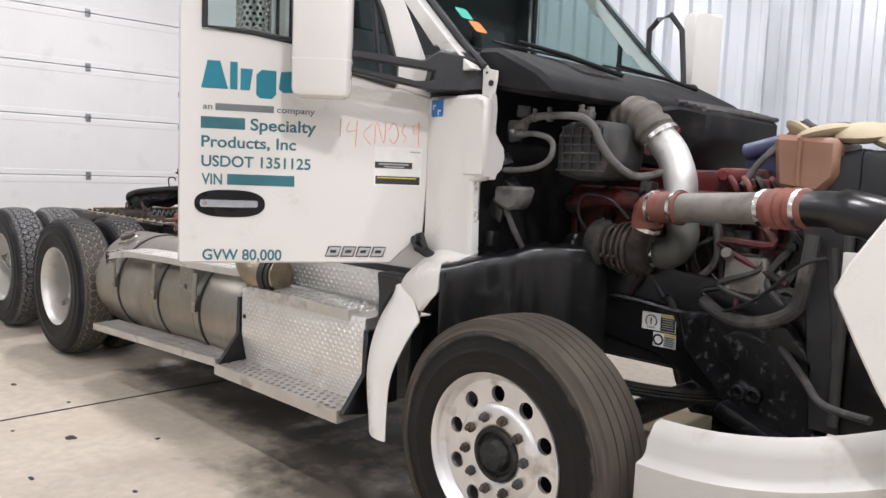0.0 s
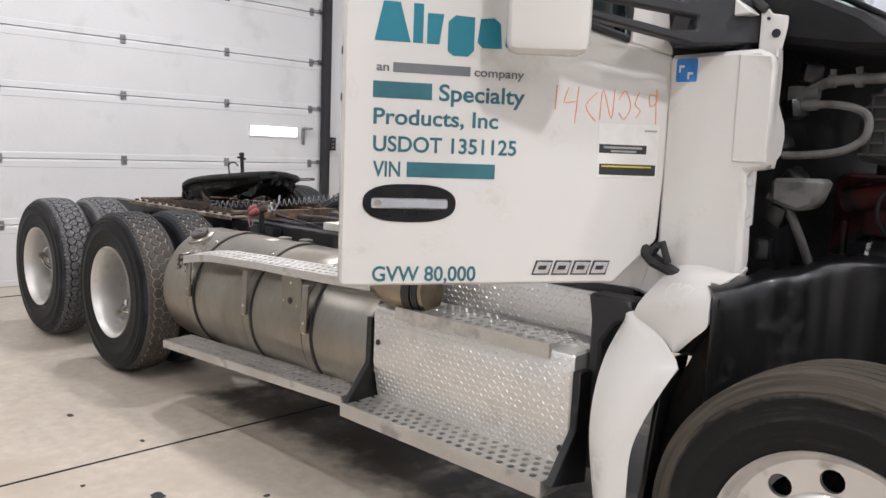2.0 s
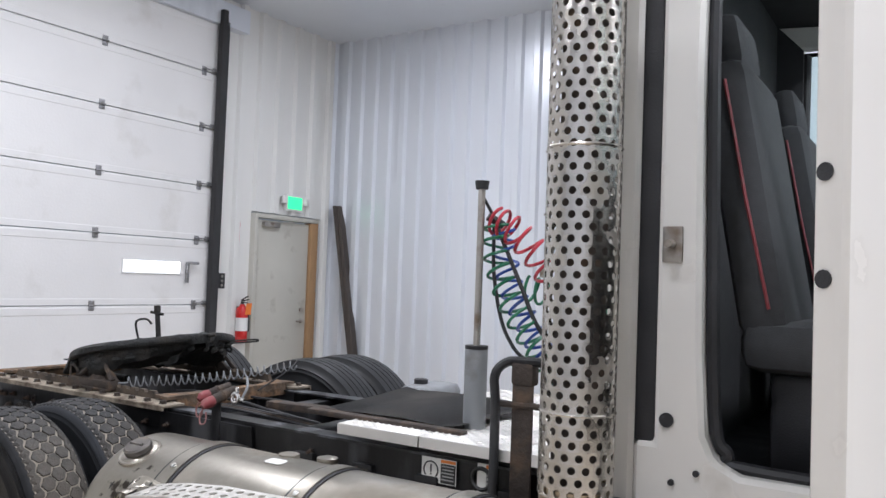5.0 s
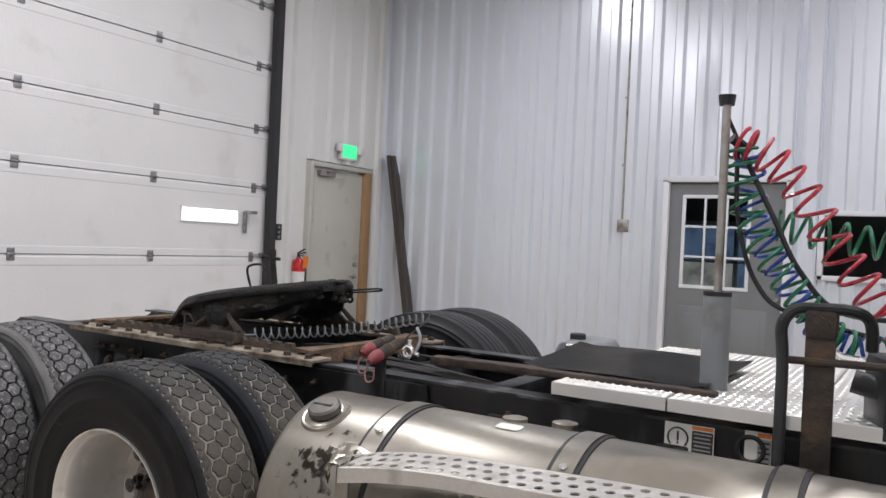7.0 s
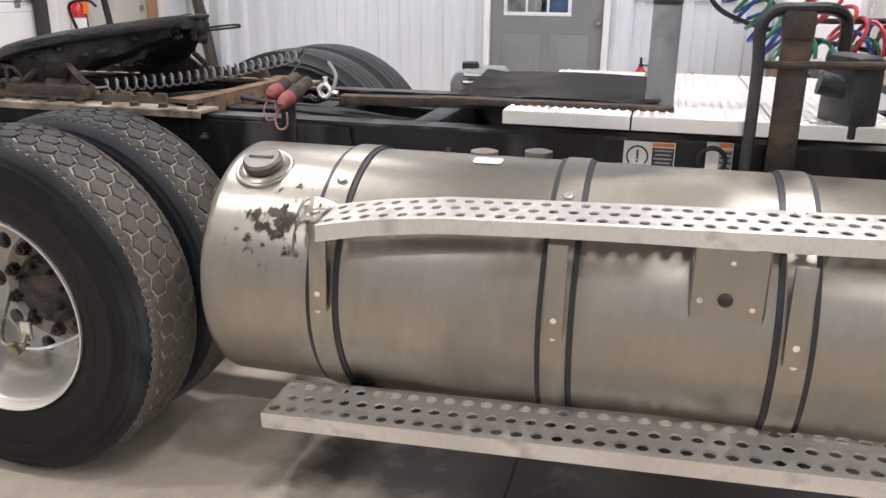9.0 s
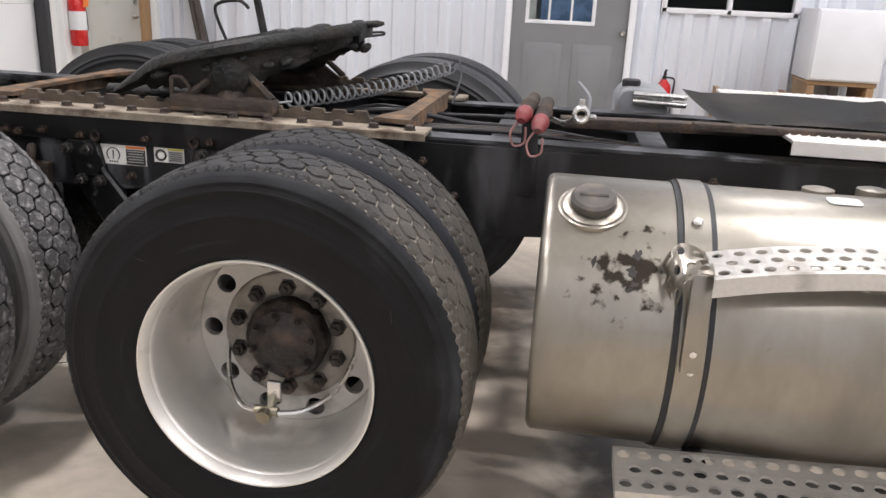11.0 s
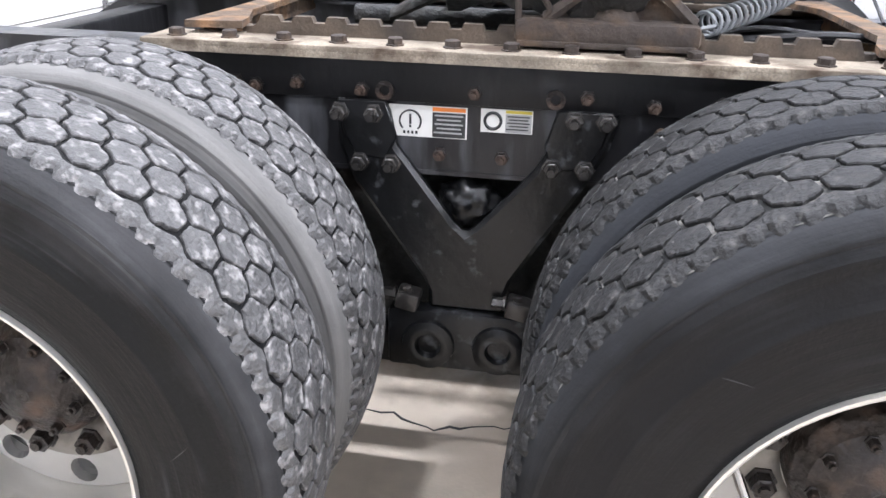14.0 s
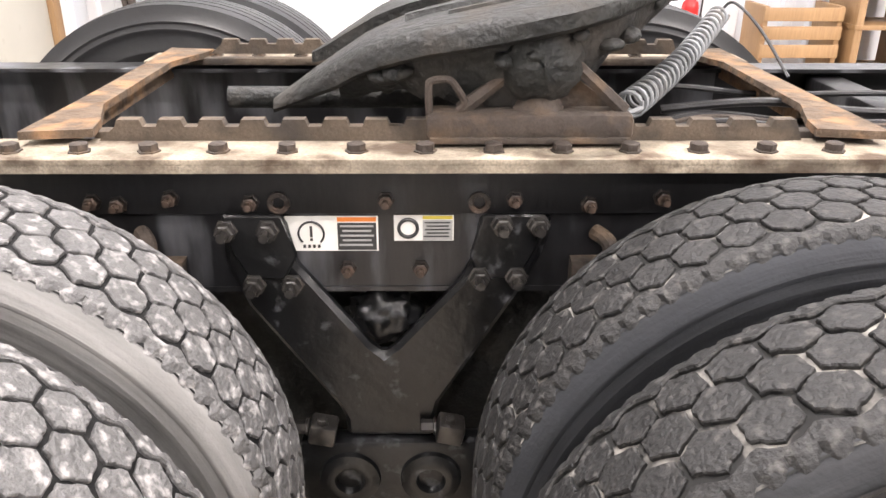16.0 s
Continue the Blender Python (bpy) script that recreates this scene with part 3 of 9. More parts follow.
tube(bm, [(0.50, -0.02, 1.12), (0.50, -0.06, 1.12), (0.50, -0.075, 1.12), (0.50, -0.095, 1.12)], [0.012, 0.012, 0.028, 0.02], 14)
part("knob", bm, STEEL, office)
win = thing("window_1", "white framed dark office window", "window", (2.695, WY, 1.645), kind="structure")
for x, w, z, h in ((-0.58, 0.05, 0, 0.63), (0.58, 0.05, 0, 0.63), (0, 0.04, 0, 0.63), (0, 1.2, 0.295, 0.045), (0, 1.2, -0.295, 0.045)):
    bm = B()
    box(bm, (x, -0.01, z), (w, 0.09, h), bevel=0.004)
    part("frame", bm, TRIM_WHITE, win)
for s in (-1, 1):
    bm = B()
    box(bm, (0.29 * s, 0.02, 0), (0.54, 0.006, 0.56))
    pane = part("pane", bm, CLEAR, win)
    pane.visible_shadow = False
bm = B()
box(bm, (2.0, WY + 2.6, 1.25), (4.6, 0.1, 2.6))
single("office_back_wall", bm, ROOM, "dim office wall behind the glass", "wall", kind="structure")
for x in (-0.2, 4.2):
    bm = B()
    box(bm, (x, WY + 1.4, 1.25), (0.1, 2.4, 2.6))
    single("office_side_wall", bm, ROOM, "dim office side wall", "wall", kind="structure")
bm = B()
box(bm, (2.0, WY + 1.4, 2.6), (4.6, 2.5, 0.1))
single("office_ceiling", bm, ROOM, "dim office ceiling", "ceiling", kind="structure")
bm = B()
box(bm, (2.0, WY + 1.4, -0.06), (4.6, 2.5, 0.1))
single("office_floor", bm, ROOM, "dim office floor", "floor", kind="structure")
# added glowing panes: bright colours behind the door glass, and light for the office
office_glow = thing("office_glow_panes", "added glowing panes on the office back wall, seen through the door glass", "window", (0.85, WY + 2.545, 1.45), kind="structure")
for k, (wx, wz, ww, wh) in enumerate(((-0.36, 0.22, 0.66, 0.46), (0.36, 0.22, 0.66, 0.46), (-0.36, -0.22, 0.66, 0.36), (0.36, -0.22, 0.66, 0.36))):
    bm = B()
    box(bm, (wx, 0, wz), (ww, 0.01, wh))
    part("pane", bm, (OFFICE_BLUE_GLOW, OFFICE_BLUE_GLOW, OFFICE_PALE_GLOW, OFFICE_BLUE_GLOW)[k], office_glow, "bluish glowing pane")
for wx, wz, ww, wh in ((-0.72, 0, 0.05, 0.95), (0.72, 0, 0.05, 0.95), (0, 0, 0.05, 0.95), (0, 0.47, 1.49, 0.05), (0, -0.47, 1.49, 0.05), (0, -0.02, 1.44, 0.03)):
    bm = B()
    box(bm, (wx, -0.012, wz), (ww, 0.03, wh), bevel=0.003)
    part("frame", bm, TRIM_WHITE, office_glow)
con = thing("conduit", "thin steel conduit running down to a grey junction box", "conduit", (0.235, WY - 0.03, 0))
bm = B()
tube(bm, [(0, 0, 1.84), (0, 0, TOP)], 0.011, 10)
part("pipe", bm, STEEL, con)
for z in (2.4, 3.1, 3.9):
    bm = B()
    box(bm, (0, 0.005, z), (0.06, 0.02, 0.02), bevel=0.003)
    part("strap", bm, STEEL, con)
bm = B()
box(bm, (0.015, 0, 1.77), (0.12, 0.06, 0.13), bevel=0.006)
part("junction_box", bm, STEEL, con, "grey junction box")
extinguisher((2.19, WY - 0.11, 0.30), -90, False)
fridge = thing("cabinet", "small white metal cabinet on a wooden stand", "cabinet", (3.60, WY - 0.34, 0))
bm = B()
box(bm, (0, 0, 1.135), (0.58, 0.56, 0.59), bevel=0.015)
part("body", bm, TRIM_WHITE, fridge)
bm = B()
box(bm, (0, -0.295, 1.135), (0.56, 0.03, 0.56), bevel=0.008)
part("door", bm, TRIM_WHITE, fridge)
stand_low = thing("wooden_stand", "brown wooden stand under the white cabinet", "stand", (3.60, WY - 0.34, 0))
for fx in (-0.24, 0.24):
    bm = B()
    box(bm, (fx, 0, 0.40), (0.06, 0.5, 0.80), bevel=0.004)
    part("side_board", bm, OAK, stand_low)
for fz in (0.2, 0.55, 0.82):
    bm = B()
    box(bm, (0, 0, fz), (0.56, 0.52, 0.035), bevel=0.004)
    part("shelf", bm, OAK, stand_low)
pallet = thing("wooden_crate", "brown wooden crate with slats against the wall", "crate", (2.95, WY - 0.3, 0))
for k in range(5):
    bm = B()
    box(bm, (0, -0.22, 0.08 + 0.14 * k), (0.62, 0.02, 0.10), bevel=0.003)
    part("slat", bm, OAK, pallet)
for x in (-0.29, 0.29):
    bm = B()
    box(bm, (x, 0, 0.35), (0.04, 0.42, 0.70), bevel=0.003)
    part("end_board", bm, OAK, pallet)

# joints and marks of the floor
for jx in (-2.3, 2.085, 6.4):
    bm = B()
    box(bm, (jx, (SY + WY) / 2, 0.003), (0.006, WY - SY, 0.006))
    single("floor_joint", bm, DARK, "sawn joint in the concrete", "joint", "floor joints", kind="structure")
rng = random.Random(21)
bm = B()
pts = [(-1.25, -0.90, 0.001), (-0.95, -0.62, 0.001), (-0.72, -0.5, 0.001), (-0.52, -0.34, 0.001), (-0.30, -0.26, 0.001), (-0.10, -0.31, 0.001), (0.08, -0.27, 0.001), (0.30, -0.30, 0.001), (0.62, -0.42, 0.001), (0.80, -0.52, 0.001)]
line = []
for p in smooth_path(pts, 6):
    line.append((p.x + rng.uniform(-0.006, 0.006), p.y + rng.uniform(-0.012, 0.012), 0.0006))
tube(bm, line, [rng.uniform(0.0015, 0.0045) for _ in line], 5)
single("floor_crack", bm, DARK, "jagged crack in the concrete", "crack", kind="structure")


def stain(cx, cy, w, h, seed, mats, name, label):
    """A flat stain with a ragged edge, darker towards its middle."""
    r = random.Random(seed)
    for i, mat in enumerate(mats):
        f = 1.0 - 0.09 * i
        out = []
        for k in range(72):
            a = 2 * math.pi * k / 72
            c, s = math.cos(a), math.sin(a)
            e = f * (0.9 + 0.07 * math.sin(3 * a + seed + i) + 0.05 * math.sin(7 * a + 2 * seed - i) + 0.05 * r.random())
            out.append((cx + w / 2 * math.copysign(abs(c) ** 0.6, c) * e, cy + h / 2 * math.copysign(abs(s) ** 0.6, s) * e))
        bm = B()
        slab(bm, out, 0.0004 + 0.00012 * (seed - 29) + 0.00004 * i)
        single(name, bm, mat, label, "stain", "floor stains", kind="structure", smooth=0)


for k, (cx, cy, w, h_) in enumerate(((2.60, -1.85, 0.07, 0.055), (1.95, -1.62, 0.03, 0.02), (2.9, -1.5, 0.025, 0.03), (3.05, -2.2, 0.05, 0.02), (2.3, -2.05, 0.02, 0.02), (1.35, -1.75, 0.05, 0.03), (3.5, -1.9, 0.03, 0.02), (4.2, -1.75, 0.035, 0.03))):
    stain(cx, cy, w, h_, 50 + k, [DARK], "oil_spot", "small dark spot on the concrete")

# ---- the truck ----
truck = thing("truck_tractor", "white day cab truck tractor with its hood tilted open", "truck")


def perforated(bm, nu, nv, pu, pv, r, at, seg=8, stagger=True, collar=0.0):
    """A sheet of cells with a round hole in each; at(u, v, h) gives the place."""
    hu, hv = pu / 2, pv / 2
    for j in range(nv):
        shift = hu if stagger and j % 2 else 0.0
        for i in range(nu):
            cu, cv = i * pu + hu + shift, j * pv + hv
            sq, hole, low = [], [], []
            for k in range(seg):
                a = 2 * math.pi * (k + 0.5) / seg
                c, s = math.cos(a), math.sin(a)
                q = min(hu / max(abs(c), 1e-6), hv / max(abs(s), 1e-6))
                eu, ev = (c * q, s * q)
                if k in (1, 2, 5, 6) and seg == 8:
                    eu = hu * (1 if c > 0 else -1) if k in (1, 6) else eu
                if seg == 8 and k in (0, 3, 4, 7):
                    eu, ev = hu * (1 if c > 0 else -1), hv * (1 if s > 0 else -1)
                else:
                    eu, ev = c * hv / abs(s) * 0.6, hv * (1 if s > 0 else -1)
                sq.append(bm.verts.new(at(cu + eu, cv + ev, 0)))
                hole.append(bm.verts.new(at(cu + r * c, cv + r * s, collar)))
                low.append(bm.verts.new(at(cu + r * 0.95 * c, cv + r * 0.95 * s, -0.005)))
            for k in range(seg):
                n = (k + 1) % seg
                bm.faces.new((sq[k], sq[n], hole[n], hole[k]))
                bm.faces.new((hole[k], hole[n], low[n], low[k]))




def placed_since(earlier, sx, sy, sz, ox, oy, oz):
    """Scale and shift into place all that was hung on the truck since it had the earlier children."""
    k = Matrix.Translation((ox, oy, oz)) @ Matrix.Diagonal((sx, sy, sz, 1))
    for ob in set(truck.children) - earlier:
        ob.matrix_basis = k @ ob.matrix_basis

GREY_PAINT = material("grey_paint", (0.23, 0.24, 0.25), 0.5, 0, 0.1, 5, dirt=(0.15, 0.14, 0.13), dirt_amount=0.2, dirt_scale=8)
HUB_RUST = material("oily_rusted_hub", (0.024, 0.018, 0.015), 0.36, 0.2, 0.5, 14, bump=0.6, bump_scale=70, dirt=(0.085, 0.055, 0.040), dirt_amount=0.28, dirt_scale=16, grain=0.3)
RIM = material("polished_wheel_aluminium", (0.72, 0.70, 0.66), 0.40, 0.75, 0.06, 6, bump=0.05, bump_scale=90, dirt=(0.46, 0.42, 0.36), dirt_amount=0.16, dirt_scale=7)
DISC = material("dull_wheel_disc", (0.50, 0.485, 0.46), 0.5, 0.6, 0.12, 6, bump=0.06, bump_scale=90, dirt=(0.26, 0.235, 0.20), dirt_amount=0.25, dirt_scale=7)
STUD_RING = material("oil_stained_wheel_disc", (0.30, 0.275, 0.24), 0.5, 0.4, 0.25, 9, bump=0.08, bump_scale=90, dirt=(0.07, 0.056, 0.045), dirt_amount=0.42, dirt_scale=9)
BRASS = material("tarnished_brass", (0.30, 0.275, 0.21), 0.45, 1, 0.2, 20)
SILVER = material("bright_steel", (0.72, 0.71, 0.69), 0.25, 1, 0.1, 20, dirt=(0.3, 0.27, 0.24), dirt_amount=0.15, dirt_scale=20)
LABEL_WHITE = material("white_label", (0.75, 0.74, 0.70), 0.45, 0, 0.06, 20)
LABEL_BLACK = material("black_label_print", (0.03, 0.03, 0.03), 0.5, 0, 0.1, 30)
LABEL_ORANGE = material("orange_label_band", (0.75, 0.22, 0.04), 0.5, 0, 0.1, 30)
LABEL_YELLOW = material("yellow_label_band", (0.62, 0.50, 0.06), 0.5, 0, 0.1, 30)
LABEL_GREY = material("grey_label_print", (0.34, 0.34, 0.33), 0.5, 0, 0.1, 30)
LOOP_PINK = material("faded_pink_cord", (0.34, 0.17, 0.16), 0.6, 0, 0.2, 20)
MAT_RUBBER = material("worn_rubber_flap", (0.022, 0.0215, 0.0215), 0.6, 0, 0.4, 4, bump=0.2, dirt=(0.10, 0.094, 0.088), dirt_amount=0.35, dirt_scale=3.5, grain=0.3)
RED_PAINT = material("faded_red_rubber", (0.24, 0.045, 0.05), 0.55, 0, 0.2, 20, dirt=(0.2, 0.12, 0.11), dirt_amount=0.3, dirt_scale=20)


def disc_with_holes(bm, r_out, r_in, r_holes, r_hole, n, y, depth):
    """A wheel disc across y with round hand holes through it."""
    loops = [(r_out, 60, 0, 0), (r_in, 40, 0, 0)] + [(r_hole, 14, r_holes * math.cos(2 * math.pi * k / n), r_holes * math.sin(2 * math.pi * k / n)) for k in range(n)]
    edges = []
    for r, s, cx, cz in loops:
        vs = [bm.verts.new((cx + r * math.cos(2 * math.pi * k / s), y, cz + r * math.sin(2 * math.pi * k / s))) for k in range(s)]
        edges += [bm.edges.new((vs[k], vs[(k + 1) % s])) for k in range(s)]
    f = [g for g in bmesh.ops.triangle_fill(bm, use_beauty=True, edges=edges)["geom"] if isinstance(g, bmesh.types.BMFace)]
    ext = bmesh.ops.extrude_face_region(bm, geom=f)["geom"]
    bmesh.ops.translate(bm, verts=[v for v in ext if isinstance(v, bmesh.types.BMVert)], vec=(0, depth, 0))


def nut(bm, c, r=0.019, h=0.03, axis="y", sgn=-1, seg=6, stud=0.0):
    c = Vector(c)
    d = {"x": Vector((1, 0, 0)), "y": Vector((0, 1, 0)), "z": Vector((0, 0, 1))}[axis] * sgn
    tube(bm, [c, c + d * h * 0.15, c + d * h * 0.2, c + d * h * 0.9, c + d * h], [r * 1.25, r * 1.25, r, r, r * 0.8], seg)
    if stud:
        tube(bm, [c + d * h, c + d * (h + stud)], r * 0.5, 8)


# lug tread of a drive tyre
R_T, W_T = 0.507, 0.272


def drive_tread():
    """Three rows of worn hexagonal blocks between two ribs with a zigzag inner and a notched outer edge."""
    bm = B()
    n = 53
    rng = random.Random(4)
    p = 2 * math.pi / n

    def at(v, a, dr):
        # the crown drops a little towards the shoulders
        r = R_T + dr - 0.9 * v * v
        return (r * math.cos(a), v, r * math.sin(a))

    def block(base, a0, jit):
        ring = []
        for (v0_, t0_), (v1_, t1_) in zip(base, base[1:] + base[:1]):
            for f in (0.0, 0.3, 0.5, 0.75):
                bend = 0.0012 if f == 0.3 else -0.0012 if f == 0.75 else 0.0
                ring.append((v0_ + (v1_ - v0_) * f + bend + rng.gauss(0, 0.0007), t0_ + (t1_ - t0_) * f + rng.gauss(0, 0.013)))
        base = ring
        cv = sum(b[0] for b in base) / len(base)
        ct = sum(b[1] for b in base) / len(base)
        low = [bm.verts.new(at(v, a0 + t * p, -0.014)) for v, t in base]
        mid = [bm.verts.new(at(v, a0 + t * p, -0.0022 + jit)) for v, t in base]
        top = [bm.verts.new(at(cv + (v - cv) * 0.945, a0 + (ct + (t - ct) * 0.945) * p, jit - 0.0004)) for v, t in base]
        mid2 = bm.verts.new(at(cv, a0 + ct * p, jit + 0.0002))
        m = len(base)
        for lo, hi in ((low, mid), (mid, top)):
            for i in range(m):
                bm.faces.new((lo[i], lo[(i + 1) % m], hi[(i + 1) % m], hi[i]))
        for i in range(m):
            bm.faces.new((top[i], top[(i + 1) % m], mid2))

    for j, v0 in enumerate((-0.047, 0.0, 0.047)):
        for k in range(n):
            a0 = p * (k + 0.5 * (j % 2))
            lean = 0.11 + rng.uniform(-0.03, 0.03)
            block([(v0 - 0.0285, 0.06 - lean), (v0 - 0.0120, -0.43 - 0.4 * lean), (v0 + 0.0135, -0.465 + 0.4 * lean), (v0 + 0.0285, -0.06 + lean), (v0 + 0.0120, 0.43 + 0.4 * lean), (v0 - 0.0135, 0.465 - 0.4 * lean)], a0, rng.uniform(-0.0016, 0.0006))
    # shoulder ribs
    q = 8
    zig = (0.0, 0.35, 0.75, 1.0, 1.0, 0.8, 0.4, 0.05)
    for s in (-1, 1):
        rings = []
        for k in range(n * q):
            a = p * (k / q + 0.5)
            vi = 0.0695 + 0.0105 * zig[k % q] + rng.gauss(0, 0.0007)
            cut = 1.0 if k % 4 == 1 else 0.25 if k % 4 == 2 else 0.0
            jit = rng.uniform(-0.0008, 0.0006)
            prof = ((vi, -0.014), (vi + 0.0005, -0.003), (vi + 0.003, jit), (0.0935 - 0.004 * cut, jit - 0.001), (0.1005 - 0.006 * cut, -0.004 - 0.003 * cut), (0.1075 - 0.005 * cut, -0.013), (0.1135, -0.026), (0.1205, -0.048))
            rings.append([bm.verts.new(at(v * s, a, d)) for v, d in prof])
        for a, b in zip(rings, rings[1:] + rings[:1]):
            for k in range(7):
                bm.faces.new((a[k], a[k + 1], b[k + 1], b[k]))
    return bm


def tyre_body(r, w, rib=False, bead=0.272):
    """Casing with bulged sidewalls; turned round y."""
    h = w / 2
    prof = [(0.272, -h * 0.78), (0.288, -h * 0.90), (0.308, -h * 0.955), (0.335, -h * 0.985), (0.385, -h * 1.0), (0.388, -h * 1.008), (0.394, -h * 1.008), (0.397, -h * 0.998), (0.425, -h * 0.985), (0.440, -h * 0.972), (0.443, -h * 0.982), (0.449, -h * 0.980), (0.452, -h * 0.962), (0.4615, -h * 0.948), (0.464, -h * 0.957), (0.468, -h * 0.954),
            (r - 0.044, -h * 0.925), (r - 0.026, -h * 0.845)]
    prof = [(max(q, bead + 0.45 * (q - 0.272)), v) for q, v in prof]
    if rib:
        prof += [(r - 0.006, -h * 0.80)]
        for k in range(5):
            v = -h * 0.78 + k * h * 1.56 / 5
            e = h * 1.56 / 5
            c = lambda v: r - 0.5 * v * v
            prof += [(c(v + 0.002), v + 0.002), (c(v + e - 0.004), v + e - 0.006)]
            if k < 4:
                prof += [(c(v + e) - 0.012, v + e - 0.004), (c(v + e) - 0.012, v + e)]
        prof += [(r - 0.006, h * 0.80)]
    else:
        prof += [(r - 0.016, -h * 0.72), (r - 0.0125, 0.0), (r - 0.016, h * 0.72)]
    prof += [(p[0], -p[1]) for p in reversed(prof[:18])]
    bm = B()
    lathe(bm, prof, 96, "y", closed=False)
    return bm


def hub_face(bm):
    """Axle flange lying deep inside the dish, with a scalloped edge."""
    prof = [(0.110, 0.16), (0.108, 0.090), (0.103, 0.082), (0.096, 0.078), (0.088, 0.066), (0.066, 0.060), (0.058, 0.052), (0.050, 0.048), (0.020, 0.044), (0.012, 0.038), (0.001, 0.038)]
    rings = lathe(bm, prof, 48, "y")
    for ring in rings[:3]:
        for k, v in enumerate(ring):
            s = 1 + 0.018 * math.cos(2 * math.pi * 8 * k / 48)
            v.co.x *= s
            v.co.z *= s


GROOVE_DUST = material("salty_groove_dirt", (0.009, 0.009, 0.009), 0.9, 0, 0.3, 6, dirt=(0.30, 0.285, 0.265), dirt_amount=0.27, dirt_scale=19)

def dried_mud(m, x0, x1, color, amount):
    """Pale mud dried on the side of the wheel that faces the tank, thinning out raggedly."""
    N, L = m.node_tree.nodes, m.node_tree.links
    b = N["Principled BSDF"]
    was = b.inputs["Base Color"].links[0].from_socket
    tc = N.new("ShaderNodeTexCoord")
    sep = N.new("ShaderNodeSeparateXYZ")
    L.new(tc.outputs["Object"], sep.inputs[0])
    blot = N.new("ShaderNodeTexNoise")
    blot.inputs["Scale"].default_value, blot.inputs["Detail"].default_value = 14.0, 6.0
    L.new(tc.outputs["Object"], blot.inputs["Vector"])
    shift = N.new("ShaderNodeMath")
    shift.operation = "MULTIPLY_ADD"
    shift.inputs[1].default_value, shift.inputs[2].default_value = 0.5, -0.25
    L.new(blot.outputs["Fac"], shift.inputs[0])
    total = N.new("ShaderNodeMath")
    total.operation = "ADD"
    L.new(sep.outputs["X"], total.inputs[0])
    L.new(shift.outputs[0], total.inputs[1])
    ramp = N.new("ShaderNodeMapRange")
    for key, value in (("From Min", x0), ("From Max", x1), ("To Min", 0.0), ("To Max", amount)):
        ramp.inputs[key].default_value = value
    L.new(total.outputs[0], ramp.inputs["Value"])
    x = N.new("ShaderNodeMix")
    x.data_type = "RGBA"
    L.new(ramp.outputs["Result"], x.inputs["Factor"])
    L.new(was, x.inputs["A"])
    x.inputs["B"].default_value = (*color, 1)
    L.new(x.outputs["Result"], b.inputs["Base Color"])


dried_mud(GROOVE_DUST, -0.05, 0.28, (0.36, 0.32, 0.265), 0.85)
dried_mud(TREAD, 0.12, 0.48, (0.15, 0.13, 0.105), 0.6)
SCUFF = material("grey_rubber_scuff", (0.05, 0.05, 0.052), 0.9, 0, 0.5, 60)
FAR_RUBBER = material("smooth_black_tyre", (0.016, 0.0165, 0.018), 0.45, 0, 0.3, 3, bump=0.1, bump_scale=60, dirt=(0.045, 0.045, 0.046), dirt_amount=0.2, dirt_scale=5, spec=0.4)
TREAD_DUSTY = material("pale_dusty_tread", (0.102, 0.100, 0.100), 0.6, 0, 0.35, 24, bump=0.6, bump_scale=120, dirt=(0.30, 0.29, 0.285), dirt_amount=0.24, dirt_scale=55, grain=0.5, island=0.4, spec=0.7)


